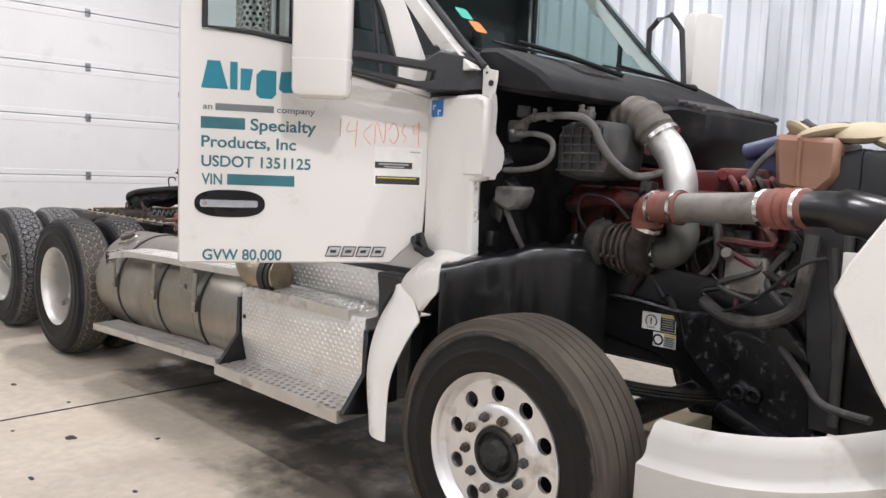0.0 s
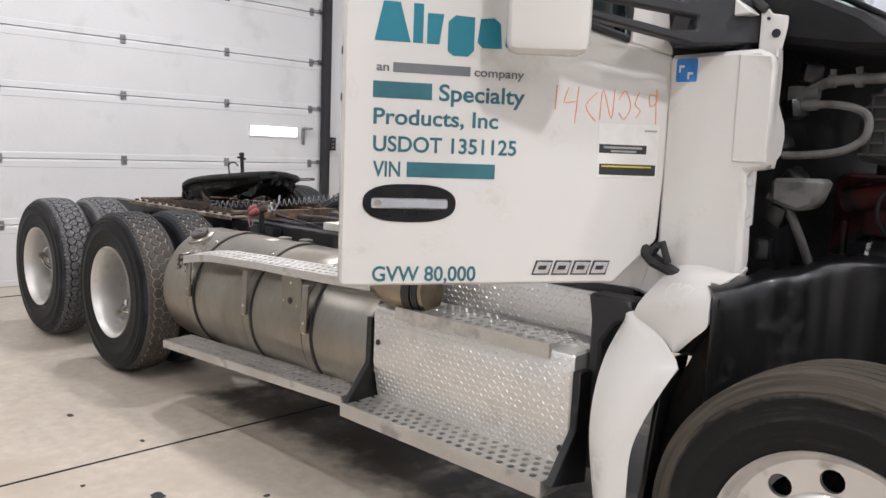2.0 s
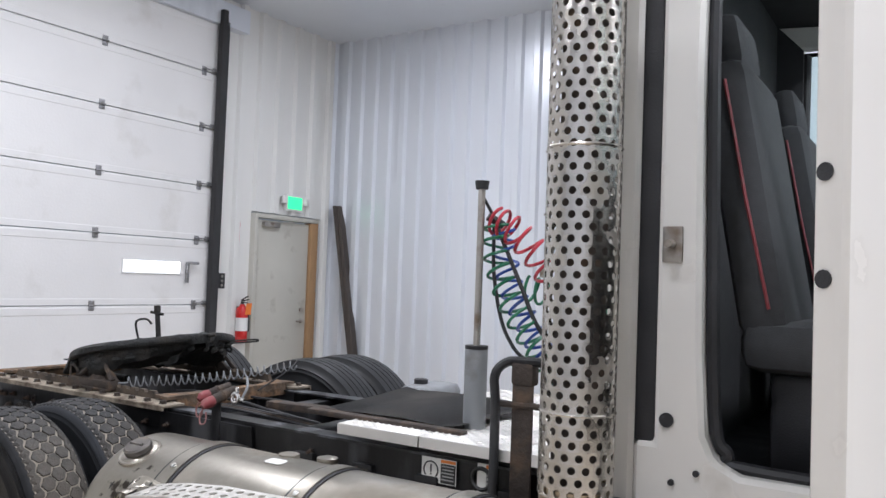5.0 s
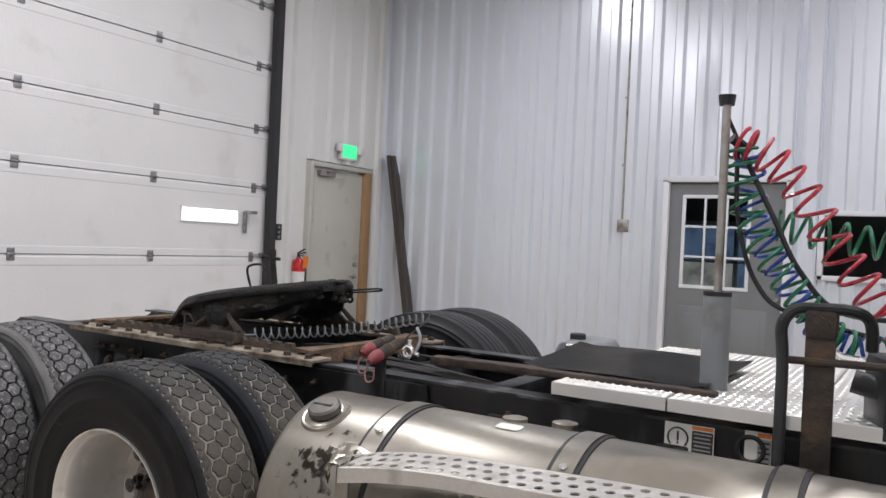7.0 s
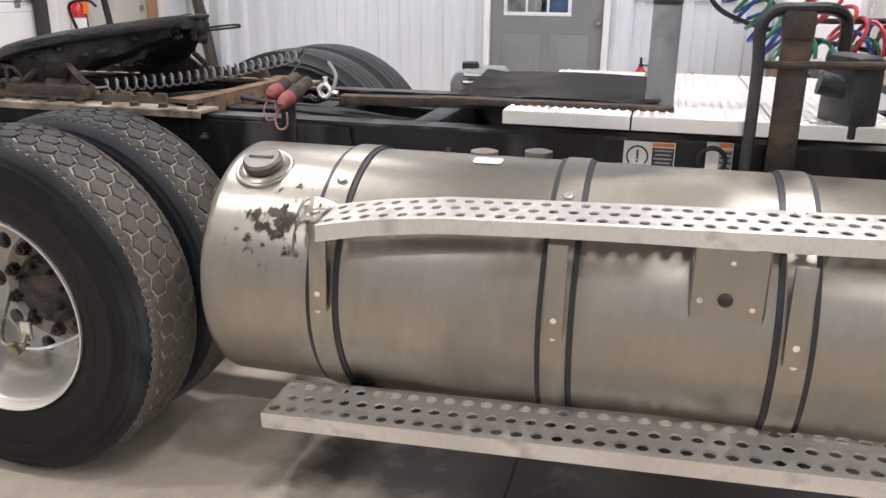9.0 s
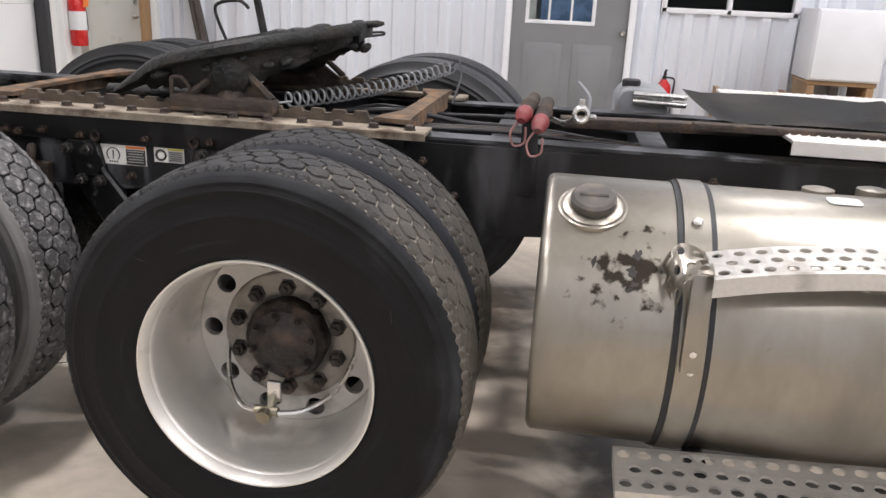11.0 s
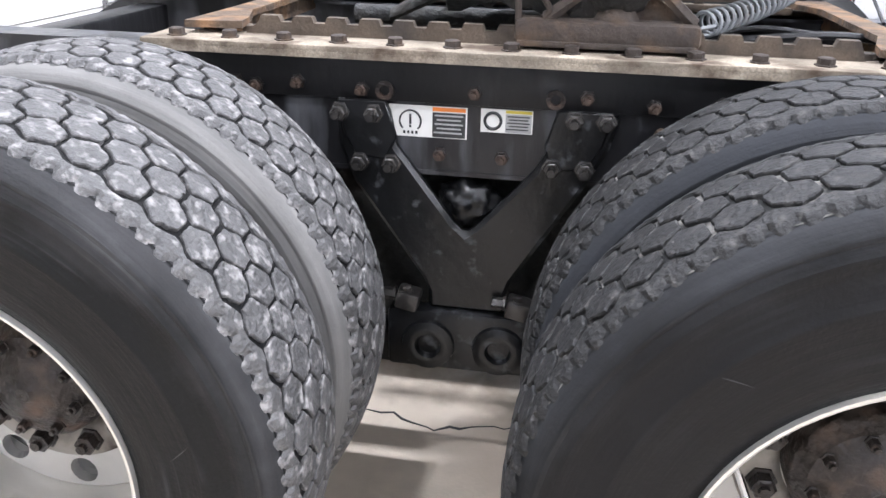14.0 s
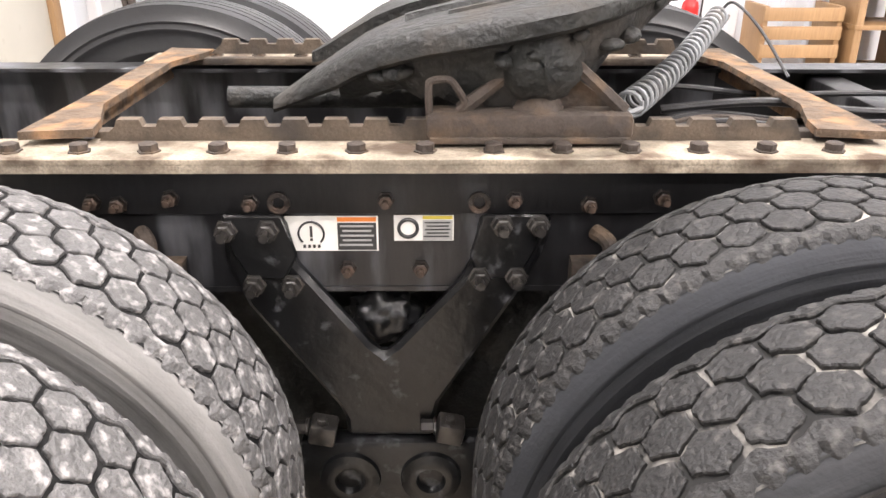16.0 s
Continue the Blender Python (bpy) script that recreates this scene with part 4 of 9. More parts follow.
def dual_wheel(hub, spin, hose=True):
    """Twin tyres on one hub; the outer side faces -y. hub is at the middle of the outer tyre."""
    w = group_part("drive_wheel", truck, "twin lug tyres on deep dished aluminium rims with a dark oily hub", pose(hub[0], hub[1], hub[2], 0, spin, 0))
    tread = None
    for dy in (0.0, 0.325):
        part("tyre", tyre_body(R_T, W_T), SIDEWALL if dy == 0.0 else DUAL_DARK, w, m=pose(0, dy, 0))
        bm = B()
        lathe(bm, [(R_T - 0.017, -0.102), (R_T - 0.0088, -0.06), (R_T - 0.0060, 0.0), (R_T - 0.0088, 0.06), (R_T - 0.017, 0.102)], 80, "y")
        part("groove_floor", bm, GROOVE_DUST, w, "dirt caked groove floor", m=pose(0, dy, 0))
        if tread is None:
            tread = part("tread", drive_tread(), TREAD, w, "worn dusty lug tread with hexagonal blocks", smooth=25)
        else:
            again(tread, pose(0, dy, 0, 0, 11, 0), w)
    for a0, r0, r1, turn in ((132, 0.355, 0.415, 6), (28, 0.37, 0.40, 10)):
        bm = B()
        run = [(r0 + (r1 - r0) * k / 6, radians(a0 + turn * k / 6)) for k in range(7)]
        tube(bm, [(r * math.cos(a), -W_T / 2 * (1.0 if r < 0.39 else 0.998 - 0.4 * (r - 0.39)) + 0.0004, r * math.sin(a)) for r, a in run], [0.0002, 0.0006, 0.0009, 0.0007, 0.0009, 0.0005, 0.0002], 5)
        part("scratch", bm, SCUFF, w, "grey scratch in the sidewall")
    bm = B()
    lathe(bm, [(0.264, -0.100), (0.272, -0.124), (0.279, -0.132), (0.283, -0.132), (0.283, -0.122), (0.276, -0.114), (0.266, -0.106), (0.262, -0.095), (0.258, -0.07), (0.254, 0.0), (0.249, 0.08), (0.245, 0.128), (0.238, 0.142), (0.234, 0.158)], 72, "y")
    part("rim", bm, RIM, w, "dull polished aluminium dished rim", m=Matrix.Diagonal((1.022, 1, 1.022, 1)))
    bm = B()
    disc_with_holes(bm, 0.2485, 0.10, 0.2140, 0.0262, 10, 0.125, 0.02)
    part("disc", bm, DISC, w, "grey aluminium wheel disc with ten hand holes")
    bm = B()
    lathe(bm, [(0.178, 0.125), (0.174, 0.115), (0.166, 0.111), (0.130, 0.111), (0.118, 0.115), (0.105, 0.13)], 60, "y")
    part("stud_ring", bm, STUD_RING, w, "oil stained raised ring round the studs")
    bm = B()
    lathe(bm, [(0.264, 0.455), (0.258, 0.43), (0.254, 0.3), (0.25, 0.19), (0.246, 0.165)], 48, "y")
    part("inner_rim", bm, RIM, w)
    bm = B()
    lathe(bm, [(0.22, 0.17), (0.22, 0.36), (0.16, 0.365)], 48, "y")
    part("brake_drum", bm, GREASE, w)
    bm = B()
    hub_face(bm)
    part("hub", bm, HUB_RUST, w, "oily rusted axle hub with studs")
    for k in range(8):
        a = 2 * math.pi * (k + 0.3) / 8
        bm = B()
        nut(bm, (0.079 * math.cos(a), 0.064, 0.079 * math.sin(a)), 0.009, 0.018, stud=0.006)
        part("hub_stud", bm, HUB_RUST, w)
    for k in range(10):
        a = 2 * math.pi * (k + 0.5) / 10
        bm = B()
        nut(bm, (0.140 * math.cos(a), 0.111, 0.140 * math.sin(a)), 0.0185, 0.026, stud=0.008)
        part("lug_nut", bm, HUB_RUST, w)
    if hose:
        for k, pts in enumerate(([(-0.17, 0.12, -0.03), (-0.13, 0.03, -0.10), (-0.07, -0.04, -0.125), (-0.02, -0.06, -0.125)], [(0.03, -0.06, -0.125), (0.09, -0.03, -0.125), (0.15, 0.04, -0.10), (0.18, 0.11, -0.04)])):
            bm = B()
            tube(bm, smooth_path(pts, 6), 0.006, 8)
            part("inflation_hose", bm, SILVER, w, "braided steel tyre inflation hose")
        bm = B()
        box(bm, (0.012, -0.03, -0.085), (0.034, 0.012, 0.06), bevel=0.003)
        part("clip_plate", bm, SILVER, w)
        bm = B()
        tube(bm, [(0.0, -0.06, -0.13), (0.0, -0.08, -0.132)], [0.018, 0.018], 20)
        tube(bm, [(-0.03, -0.055, -0.125), (0.03, -0.055, -0.125)], 0.012, 10)
        tube(bm, [(0.008, -0.05, -0.12), (0.01, -0.03, -0.09)], 0.009, 10)
        part("valve_tee", bm, BRASS, w, "brass valve tee with a round cap")
    return w


REAR_BEFORE = set(truck.children)
front_drive = dual_wheel((0.653, -1.0575, 0.5125), 0)
mirror_turn = pose(0, 0, 0, 0, 0, 180)
rear_drive = copy_thing(front_drive, pose(-0.622, -1.0575, 0.5125, 0, 122, 0))
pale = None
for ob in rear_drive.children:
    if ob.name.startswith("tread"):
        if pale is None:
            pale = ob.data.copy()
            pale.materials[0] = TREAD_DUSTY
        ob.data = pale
floor_dark = None
for ob in rear_drive.children:
    if ob.name.startswith("groove_floor"):
        if floor_dark is None:
            floor_dark = ob.data.copy()
            floor_dark.materials[0] = RUBBER
        ob.data = floor_dark
walls = {}
for ob in rear_drive.children:
    if ob.name.startswith("tyre"):
        inner = ob.matrix_basis.translation.y > 0.1
        if inner not in walls:
            walls[inner] = ob.data.copy()
            walls[inner].materials[0] = DUAL_PALE if inner else SIDEWALL_PALE
        ob.data = walls[inner]


def far_wheel(m):
    """Twin ribbed tyres of the far side, seen over the frame."""
    w = group_part("drive_wheel", truck, "twin ribbed black tyres on the far side", m)
    for dy in (0.0, 0.325):
        part("tyre", tyre_body(0.515, W_T, True), FAR_RUBBER, w, m=pose(0, dy, 0))
    bm = B()
    lathe(bm, [(0.264, -0.10), (0.279, -0.132), (0.283, -0.122), (0.258, -0.07), (0.249, 0.08), (0.234, 0.158), (0.001, 0.16)], 48, "y")
    part("rim", bm, RIM, w)
    bm = B()
    lathe(bm, [(0.264, 0.455), (0.254, 0.3), (0.246, 0.165), (0.001, 0.165)], 48, "y")
    part("inner_rim", bm, GREASE, w)
    return w


for wx in (0.6706, -0.665):
    far_wheel(pose(wx, 1.0865, 0.5535) @ Matrix.Diagonal((1.067, 1, 1.067, 1)) @ mirror_turn)

# ---- frame ----
for s in (-1, 1):
    bm = B()
    prof = [(-1.385, 0.80), (-1.385, 0.862), (-1.18, 0.972), (0.85, 0.972), (0.85, 0.73), (-1.1, 0.73)]
    slab(bm, prof, 0.009, Matrix.Translation((0, 0.432 * s + (0.009 if s < 0 else 0), 0)) @ XZ)
    y = 0.390 * s
    box(bm, (2.39, y, 0.968), (7.14, 0.09, 0.009))
    box(bm, (2.43, y, 0.735), (7.06, 0.09, 0.009))
    part("frame_rail", bm, RAIL_STREAKED, truck, "black painted channel frame rail streaked with dirt")
    bm = B()
    slab(bm, [(0.85, 0.73), (0.85, 0.972), (5.97, 0.972), (5.97, 0.73)], 0.009, Matrix.Translation((0, 0.432 * s + (0.009 if s < 0 else 0), 0)) @ XZ)
    part("frame_rail", bm, FRAME_BLACK, truck, "black painted channel frame rail")
    bm = B()
    box(bm, (0.07, 0.4395 * s, 0.926), (1.62, 0.012, 0.092), bevel=0.002)
    part("frame_angle", bm, FRAME_BLACK, truck, "black bolted angle on the frame rail")
for cx, h in ((-1.1, 0.18), (1.12, 0.2), (1.6, 0.2), (2.6, 0.2), (3.4, 0.2), (4.3, 0.15)):
    bm = B()
    box(bm, (cx, 0, 0.85), (0.09, 0.77, h), bevel=0.008)
    part("crossmember", bm, FRAME_BLACK, truck)
# bracket plate under the rail ahead of the drive wheels
bm = B()
slab(bm, [(0.84, 0.955), (1.42, 0.955), (1.46, 0.73), (1.42, 0.70), (1.08, 0.68), (0.98, 0.74), (0.84, 0.76)], 0.01, Matrix.Translation((0, -0.437, 0)) @ XZ)
part("gusset_plate", bm, FRAME_BLACK, truck)

BOLTX = (-0.475, -0.433, -0.346, -0.215, 0.01, 0.225, 0.35, 0.472, 0.585, 0.75)
first = None
for bx in BOLTX:
    if first is None:
        bm = B()
        nut(bm, (0, 0, 0), 0.0125, 0.016, stud=0.016)
        first = part("frame_bolt", bm, HUB_RUST, truck, m=pose(bx, -0.446, 0.903))
    else:
        again(first, pose(bx, -0.446, 0.903 + 0.006 * math.sin(bx * 31), 0, 30 * bx, 0))
for bx, bz in ((-0.059, 0.775), (0.067, 0.775), (-0.36, 0.78), (0.9, 0.9), (1.0, 0.8), (1.75, 0.9), (1.75, 0.8), (2.0, 0.88), (2.1, 0.8), (2.45, 0.85)):
    again(first, pose(bx, -0.433 if bx < 0.8 else -0.447 if bx < 1.4 else -0.433, bz))
for bx in (-0.168, 0.166):
    bm = B()
    lathe(bm, [(0.019, 0), (0.019, -0.006), (0.010, -0.006), (0.009, 0.004), (0.001, 0.004)], 20, "y")
    part("bushing_plate", bm, HUB_RUST, truck, m=pose(bx, -0.446, 0.901))

# ---- fifth wheel slider ----
RUST_ORANGE = material("flaking_orange_rust", (0.125, 0.088, 0.06), 0.9, 0, 0.45, 14, bump=0.9, bump_scale=45, dirt=(0.24, 0.14, 0.075), dirt_amount=0.42, dirt_scale=16, grain=0.5)
RACK = material("brown_rusted_rack", (0.105, 0.08, 0.058), 0.8, 0, 0.35, 9, bump=0.4, bump_scale=60, dirt=(0.05, 0.042, 0.036), dirt_amount=0.4, dirt_scale=10, grain=0.4)
slider = group_part("slider_base", truck, "dusty rusted sliding base of the fifth wheel")
for s in (-1, 1):
    bm = B()
    box(bm, (0.13, 0.43 * s, 0.983), (1.56, 0.125, 0.012), bevel=0.002)
    box(bm, (0.13, 0.488 * s, 0.972), (1.56, 0.009, 0.012))
    part("base_plate", bm, RUST_TAN, slider, "dusty tan base plate with bolts")
    # toothed rack
    bm = B()
    pts = [(-0.475, 0.0), (0.72, 0.0)]
    x, n = 0.72, 17
    p = 0.0693
    top = []
    for k in range(n):
        x0 = 0.71 - k * p
        top += [(x0, 0.024), (x0 - 0.005, 0.036), (x0 - 0.042, 0.036), (x0 - 0.047, 0.024)]
    slab(bm, pts + top, 0.022, Matrix.Translation((0, 0.372 * s + 0.011, 0.989 if s < 0 else 1.008)) @ XZ)
    part("toothed_rack", bm, RACK, slider, "rusted toothed rack")
    bm = B()
    box(bm, (0.13, 0.352 * s, 0.992), (1.24, 0.03, 0.018), bevel=0.003)
    part("slide_bar", bm, RACK, slider)
    b0 = None
    for k in range(14):
        m = pose(-0.593 + 0.1115 * k, 0.447 * s, 0.989, 0, 0, 17 * k)
        if b0 is None:
            bm = B()
            nut(bm, (0, 0, 0), 0.0155, 0.015, "z", 1)
            b0 = part("plate_bolt", bm, RUST_BROWN, slider, m=m)
        else:
            again(b0, m)
for cx, d in ((-0.53, 1), (0.79, -1)):
    bm = B()
    out = [(-0.06 * d, -0.42), (0.055 * d, -0.40), (0.045 * d, -0.34), (0.005 * d, -0.22), (0.0, 0.22), (0.045 * d, 0.34), (0.055 * d, 0.40), (-0.06 * d, 0.42), (-0.055 * d, 0.2), (-0.055 * d, -0.2)]
    slab(bm, out, 0.014, pose(cx, 0, 1.0))
    box(bm, (cx - 0.05 * d, 0, 0.975), (0.012, 0.72, 0.055), bevel=0.002)
    part("end_crossmember", bm, RUST_ORANGE, slider, "flaking rusted cross plate")

bm = B()
start, end = Vector((0.43, -0.33, 1.035)), Vector((0.84, 0.43, 1.10))
d = (end - start).normalized()
u = d.cross(Vector((0, 0, 1))).normalized()
v = u.cross(d)
coil = []
for k in range(24 * 14 + 1):
    t, a = k / (24 * 14), 2 * math.pi * k / 14
    sag = -0.02 * math.sin(math.pi * t)
    coil.append(start.lerp(end, t) + 0.024 * (math.cos(a) * u + math.sin(a) * v) + Vector((0, 0, sag)))
tube(bm, [start - d * 0.06] + coil, 0.0042, 6)
part("coiled_air_line", bm, GREY_PAINT, truck, "grey coiled air line of the fifth wheel slider")
bm = B()
tube(bm, smooth_path([(0.84, 0.43, 1.10), (0.87, 0.42, 1.13), (0.90, 0.30, 1.08), (0.90, 0.1, 1.0)], 6), 0.004, 6)
tube(bm, smooth_path([(0.55, -0.12, 0.98), (0.75, -0.14, 1.0), (0.98, -0.05, 0.96), (1.2, -0.15, 0.97), (1.5, -0.1, 0.93)], 6), 0.009, 8)
part("air_line", bm, PLASTIC, truck)
for y0, mt in ((-0.16, PLASTIC), (-0.19, RUST_BROWN), (-0.22, PLASTIC), (0.1, PLASTIC)):
    bm = B()
    tube(bm, smooth_path([(0.45, y0, 0.93), (0.62, y0 + 0.02, 0.975), (0.85, y0 + 0.01, 0.96), (1.15, y0 - 0.03, 0.97), (1.6, y0, 0.94)], 6), 0.007, 8)
    part("hose", bm, mt, truck)

# ---- suspension between the drive axles ----
BOLT_STEEL = material("oily_bolt_steel", (0.045, 0.042, 0.04), 0.28, 0.5, 0.3, 30, dirt=(0.05, 0.045, 0.04), dirt_amount=0.3, dirt_scale=40)
OILY_BLACK = material("oil_wet_black_iron", (0.0060, 0.0063, 0.0070), 0.30, 0.0, 0.5, 8, bump=0.22, bump_scale=30, dirt=(0.085, 0.088, 0.095), dirt_amount=0.06, dirt_scale=24, grain=0.3, spec=0.4)
susp = group_part("suspension", truck, "greasy black suspension bracket and beam")
bm = B()
tri_v = [(-0.2667, 0.8724), (-0.2594, 0.8794), (-0.1707, 0.8792), (-0.1602, 0.8691), (-0.1449, 0.7916), (-0.1262, 0.7681), (-0.024, 0.6339), (0.0006, 0.6128), (0.0233, 0.6313), (0.1359, 0.7585), (0.1519, 0.7905), (0.1676, 0.8683), (0.1769, 0.8784), (0.2808, 0.8782), (0.2908, 0.868), (0.2732, 0.806), (0.2347, 0.7308), (0.1003, 0.5097), (0.0919, 0.4785), (0.0919, 0.4338), (-0.0729, 0.4351), (-0.0744, 0.4734), (-0.0857, 0.5023), (-0.233, 0.7108), (-0.2638, 0.792)]
slab(bm, tri_v, 0.030, Matrix.Translation((0, -0.427, 0)) @ XZ)
part("v_bracket", bm, OILY_BLACK, susp, "black forged v-shaped hanger", bevel=0.009)
for outline in ([(-0.262, 0.885), (-0.162, 0.885), (-0.140, 0.812), (-0.165, 0.765), (-0.225, 0.770), (-0.252, 0.82)], [(0.172, 0.885), (0.278, 0.885), (0.262, 0.82), (0.236, 0.770), (0.165, 0.765), (0.150, 0.812)]):
    bm = B()
    slab(bm, outline, 0.009, Matrix.Translation((0, -0.456, 0)) @ XZ)
    part("bolt_pad", bm, OILY_BLACK, susp, bevel=0.004)
for px, pz in ((-0.256, 0.858), (-0.187, 0.858), (-0.217, 0.758), (-0.152, 0.758), (0.204, 0.867), (0.264, 0.867), (0.168, 0.771), (0.231, 0.771)):
    bm = B()
    nut(bm, (px, -0.463, pz), 0.0165, 0.022, stud=0.018)
    part("bracket_bolt", bm, BOLT_STEEL, susp)
bm = B()
box(bm, (0.020, -0.452, 0.366), (0.362, 0.05, 0.142), bevel=0.012)
part("saddle", bm, OILY_BLACK, susp)
for px in (-0.069, 0.084):
    bm = B()
    lathe(bm, [(0.058, 0.0), (0.056, -0.010), (0.044, -0.014), (0.036, -0.016), (0.028, -0.014), (0.022, 0.004), (0.014, 0.010), (0.001, 0.010)], 28, "y", (px, -0.477, 0.358))
    part("bushing", bm, OILY_BLACK, susp)
for px in (-0.115, 0.12):
    bm = B()
    box(bm, (px, -0.47, 0.462), (0.05, 0.05, 0.04), (0, 12, 0), bevel=0.006)
    nut(bm, (px - 0.026, -0.47, 0.469), 0.013, 0.03, "x", -1)
    nut(bm, (px, -0.48, 0.480), 0.010, 0.014, "z", 1)
    part("clamp", bm, BOLT_STEEL, susp)
bm = B()
box(bm, (0, -0.42, 0.33), (1.5, 0.05, 0.10), bevel=0.01)
part("lower_beam", bm, OILY_BLACK, susp)
bm = B()
box(bm, (0, 0.42, 0.33), (1.5, 0.05, 0.10), bevel=0.01)
part("lower_beam", bm, OILY_BLACK, susp)
# added black sheet: stands for the shade under the chassis, hides the floor beyond
bm = B()
box(bm, (0, -0.30, 0.54), (0.80, 0.03, 0.50), bevel=0.01)
part("dark_backing", bm, GREASE, susp, "black sheet added behind the hanger to block the bright view beyond")
rngd = random.Random(8)
bm = B()
bmesh.ops.create_icosphere(bm, subdivisions=4, radius=1.0)
for v in bm.verts:
    swell = 1.0 + 0.30 * noise.noise(v.co * 2.3) + 0.22 * abs(noise.noise(v.co * 5.5)) - 0.10 * abs(noise.noise(v.co * 12.0))
    v.co = Vector((0.001 + 0.062 * swell * v.co.x, -0.405 + 0.036 * swell * v.co.y, 0.668 + 0.050 * swell * v.co.z))
part("grease_cake", bm, OILY_BLACK, susp, "caked shiny grease", smooth=60)
for hx in (-0.385, 0.385):
    bm = B()
    tube(bm, smooth_path([(hx, -0.44, 0.76), (hx, -0.475, 0.80), (hx, -0.47, 0.835), (hx - 0.02, -0.44, 0.845)], 5), 0.014, 10)
    part("hook", bm, RUST_BROWN, susp, "rusty brown hook on the frame")
    bm = B()
    slab(bm, [(hx - 0.06, 0.80), (hx + 0.05, 0.80), (hx + 0.04, 0.72), (hx - 0.03, 0.69), (hx - 0.06, 0.72)], 0.03, Matrix.Translation((0, -0.437, 0)) @ XZ)
    part("shock_mount", bm, RUST_BROWN, susp)
for ax in (-0.665, 0.665):
    axle = group_part("drive_axle", truck, "black drive axle housing")
    bm = B()
    tube(bm, [(ax, -0.72, 0.527), (ax, -0.35, 0.527), (ax, -0.25, 0.527)], [0.075, 0.075, 0.12], 20)
    tube(bm, [(ax, 0.72, 0.527), (ax, 0.35, 0.527), (ax, 0.25, 0.527)], [0.075, 0.075, 0.12], 20)
    bmesh.ops.create_uvsphere(bm, u_segments=20, v_segments=12, radius=0.235, matrix=pose(ax, 0, 0.527))
    part("housing", bm, GREASE, axle)
    for s in (-1, 1):
        bm = B()
        lathe(bm, [(0.001, 0.0), (0.10, 0.0), (0.115, 0.03), (0.12, 0.09), (0.115, 0.14), (0.10, 0.17), (0.001, 0.17)], 24, "z", (ax + (0.18 if ax < 0 else -0.18), 0.40 * s, 0.53))
        part("air_spring", bm, RUBBER, axle)
bm = B()
tube(bm, [(-0.45, 0, 0.55), (0.45, 0, 0.6)], 0.06, 16)
tube(bm, [(0.85, 0, 0.6), (3.2, 0, 0.72)], 0.06, 16)
part("drive_shaft", bm, GREASE, truck)
bm = B()
tube(bm, [(-0.3, 0.28, 0.62), (0.32, 0.28, 0.62)], 0.13, 24)
part("air_tank", bm, FRAME_BLACK, truck)


# ---- warning labels ----
def warning_label(parent, w, h, m, band, exclaim):
    """A flat sticker: white field with a sign, a band and dark print bars. Lies in x, z, facing -y."""
    g = group_part("warning_label", parent, "white and black warning sticker on the frame", m)
    bm = B()
    box(bm, (0, 0, 0), (w, 0.001, h))
    part("backing", bm, LABEL_WHITE, g)
    sx = w * (0.29 if exclaim else 0.25)
    bm = B()
    box(bm, (w * 0.5 - (w - 2 * sx) / 2 - w * 0.02, -0.0012, -h * 0.08), (w - 2 * sx, 0.001, h * 0.78))
    part("print_block", bm, LABEL_BLACK if exclaim else LABEL_GREY, g)
    bm = B()
    for k in range(5):
        box(bm, (w * 0.5 - (w - 2 * sx) / 2 - w * 0.02 - (0.002 if k == 4 else 0), -0.0022, h * 0.22 - k * h * 0.135), ((w - 2 * sx) * (0.86 - 0.12 * (k % 2)), 0.001, h * 0.05))
    part("print_bar", bm, LABEL_GREY if exclaim else LABEL_BLACK, g)
    bm = B()
    box(bm, (w * 0.5 - (w - 2 * sx) / 2 - w * 0.02, -0.0012, h * 0.41), (w - 2 * sx, 0.001, h * 0.12))
    part("band", bm, LABEL_ORANGE if band else LABEL_YELLOW, g)
    bm = B()
    c = (-w / 2 + sx * 0.95, -0.0015, 0.0)
    ring = [(c[0] + h * 0.34 * math.cos(a), c[1], c[2] + h * 0.34 * math.sin(a)) for a in [2 * math.pi * k / 24 for k in range(24)]]
    if exclaim:
        tube(bm, [ring[k % 24] for k in range(-3, 16)], h * 0.03, 6)
        box(bm, (c[0], c[1], h * 0.06), (h * 0.07, 0.001, h * 0.32))
        box(bm, (c[0], c[1], -h * 0.17), (h * 0.07, 0.001, h * 0.07))
        for k in range(4):
            box(bm, (c[0] + (k - 1.5) * h * 0.13, c[1], -h * 0.36), (h * 0.07, 0.001, h * 0.09))
    else:
        tube(bm, ring, h * 0.07, 6, closed=True)
    part("sign", bm, LABEL_BLACK, g)
    return g


warning_label(truck, 0.158, 0.064, pose(-0.084, -0.434, 0.840), True, True)
warning_label(truck, 0.102, 0.047, pose(0.073, -0.434, 0.850), False, False)

placed_since(REAR_BEFORE, 1.026, 1.04, 1.026, -0.02, 0, 0)

# ---- fifth wheel ----
fifth = group_part("fifth_wheel", truck, "greasy black fifth wheel coupling plate tilted back")
bm = B()
tube(bm, [(0.235, 0.0, 1.19), (0.196, 0.012, 1.36), (0.192, 0.014, 1.372), (0.187, 0.016, 1.40)], [0.014, 0.013, 0.018, 0.018], 10)
tube(bm, [(0.155, 0.0, 1.365), (0.235, 0.02, 1.355)], 0.008, 8)
part("lock_lever", bm, GREASE, fifth)
bm = B()
tube(bm, smooth_path([(0.10, -0.02, 1.18), (0.06, -0.02, 1.28), (0.075, -0.02, 1.315), (0.15, -0.02, 1.325), (0.18, -0.01, 1.30)], 6), 0.006, 8)
part("release_loop", bm, GREASE, fifth)
bm = B()
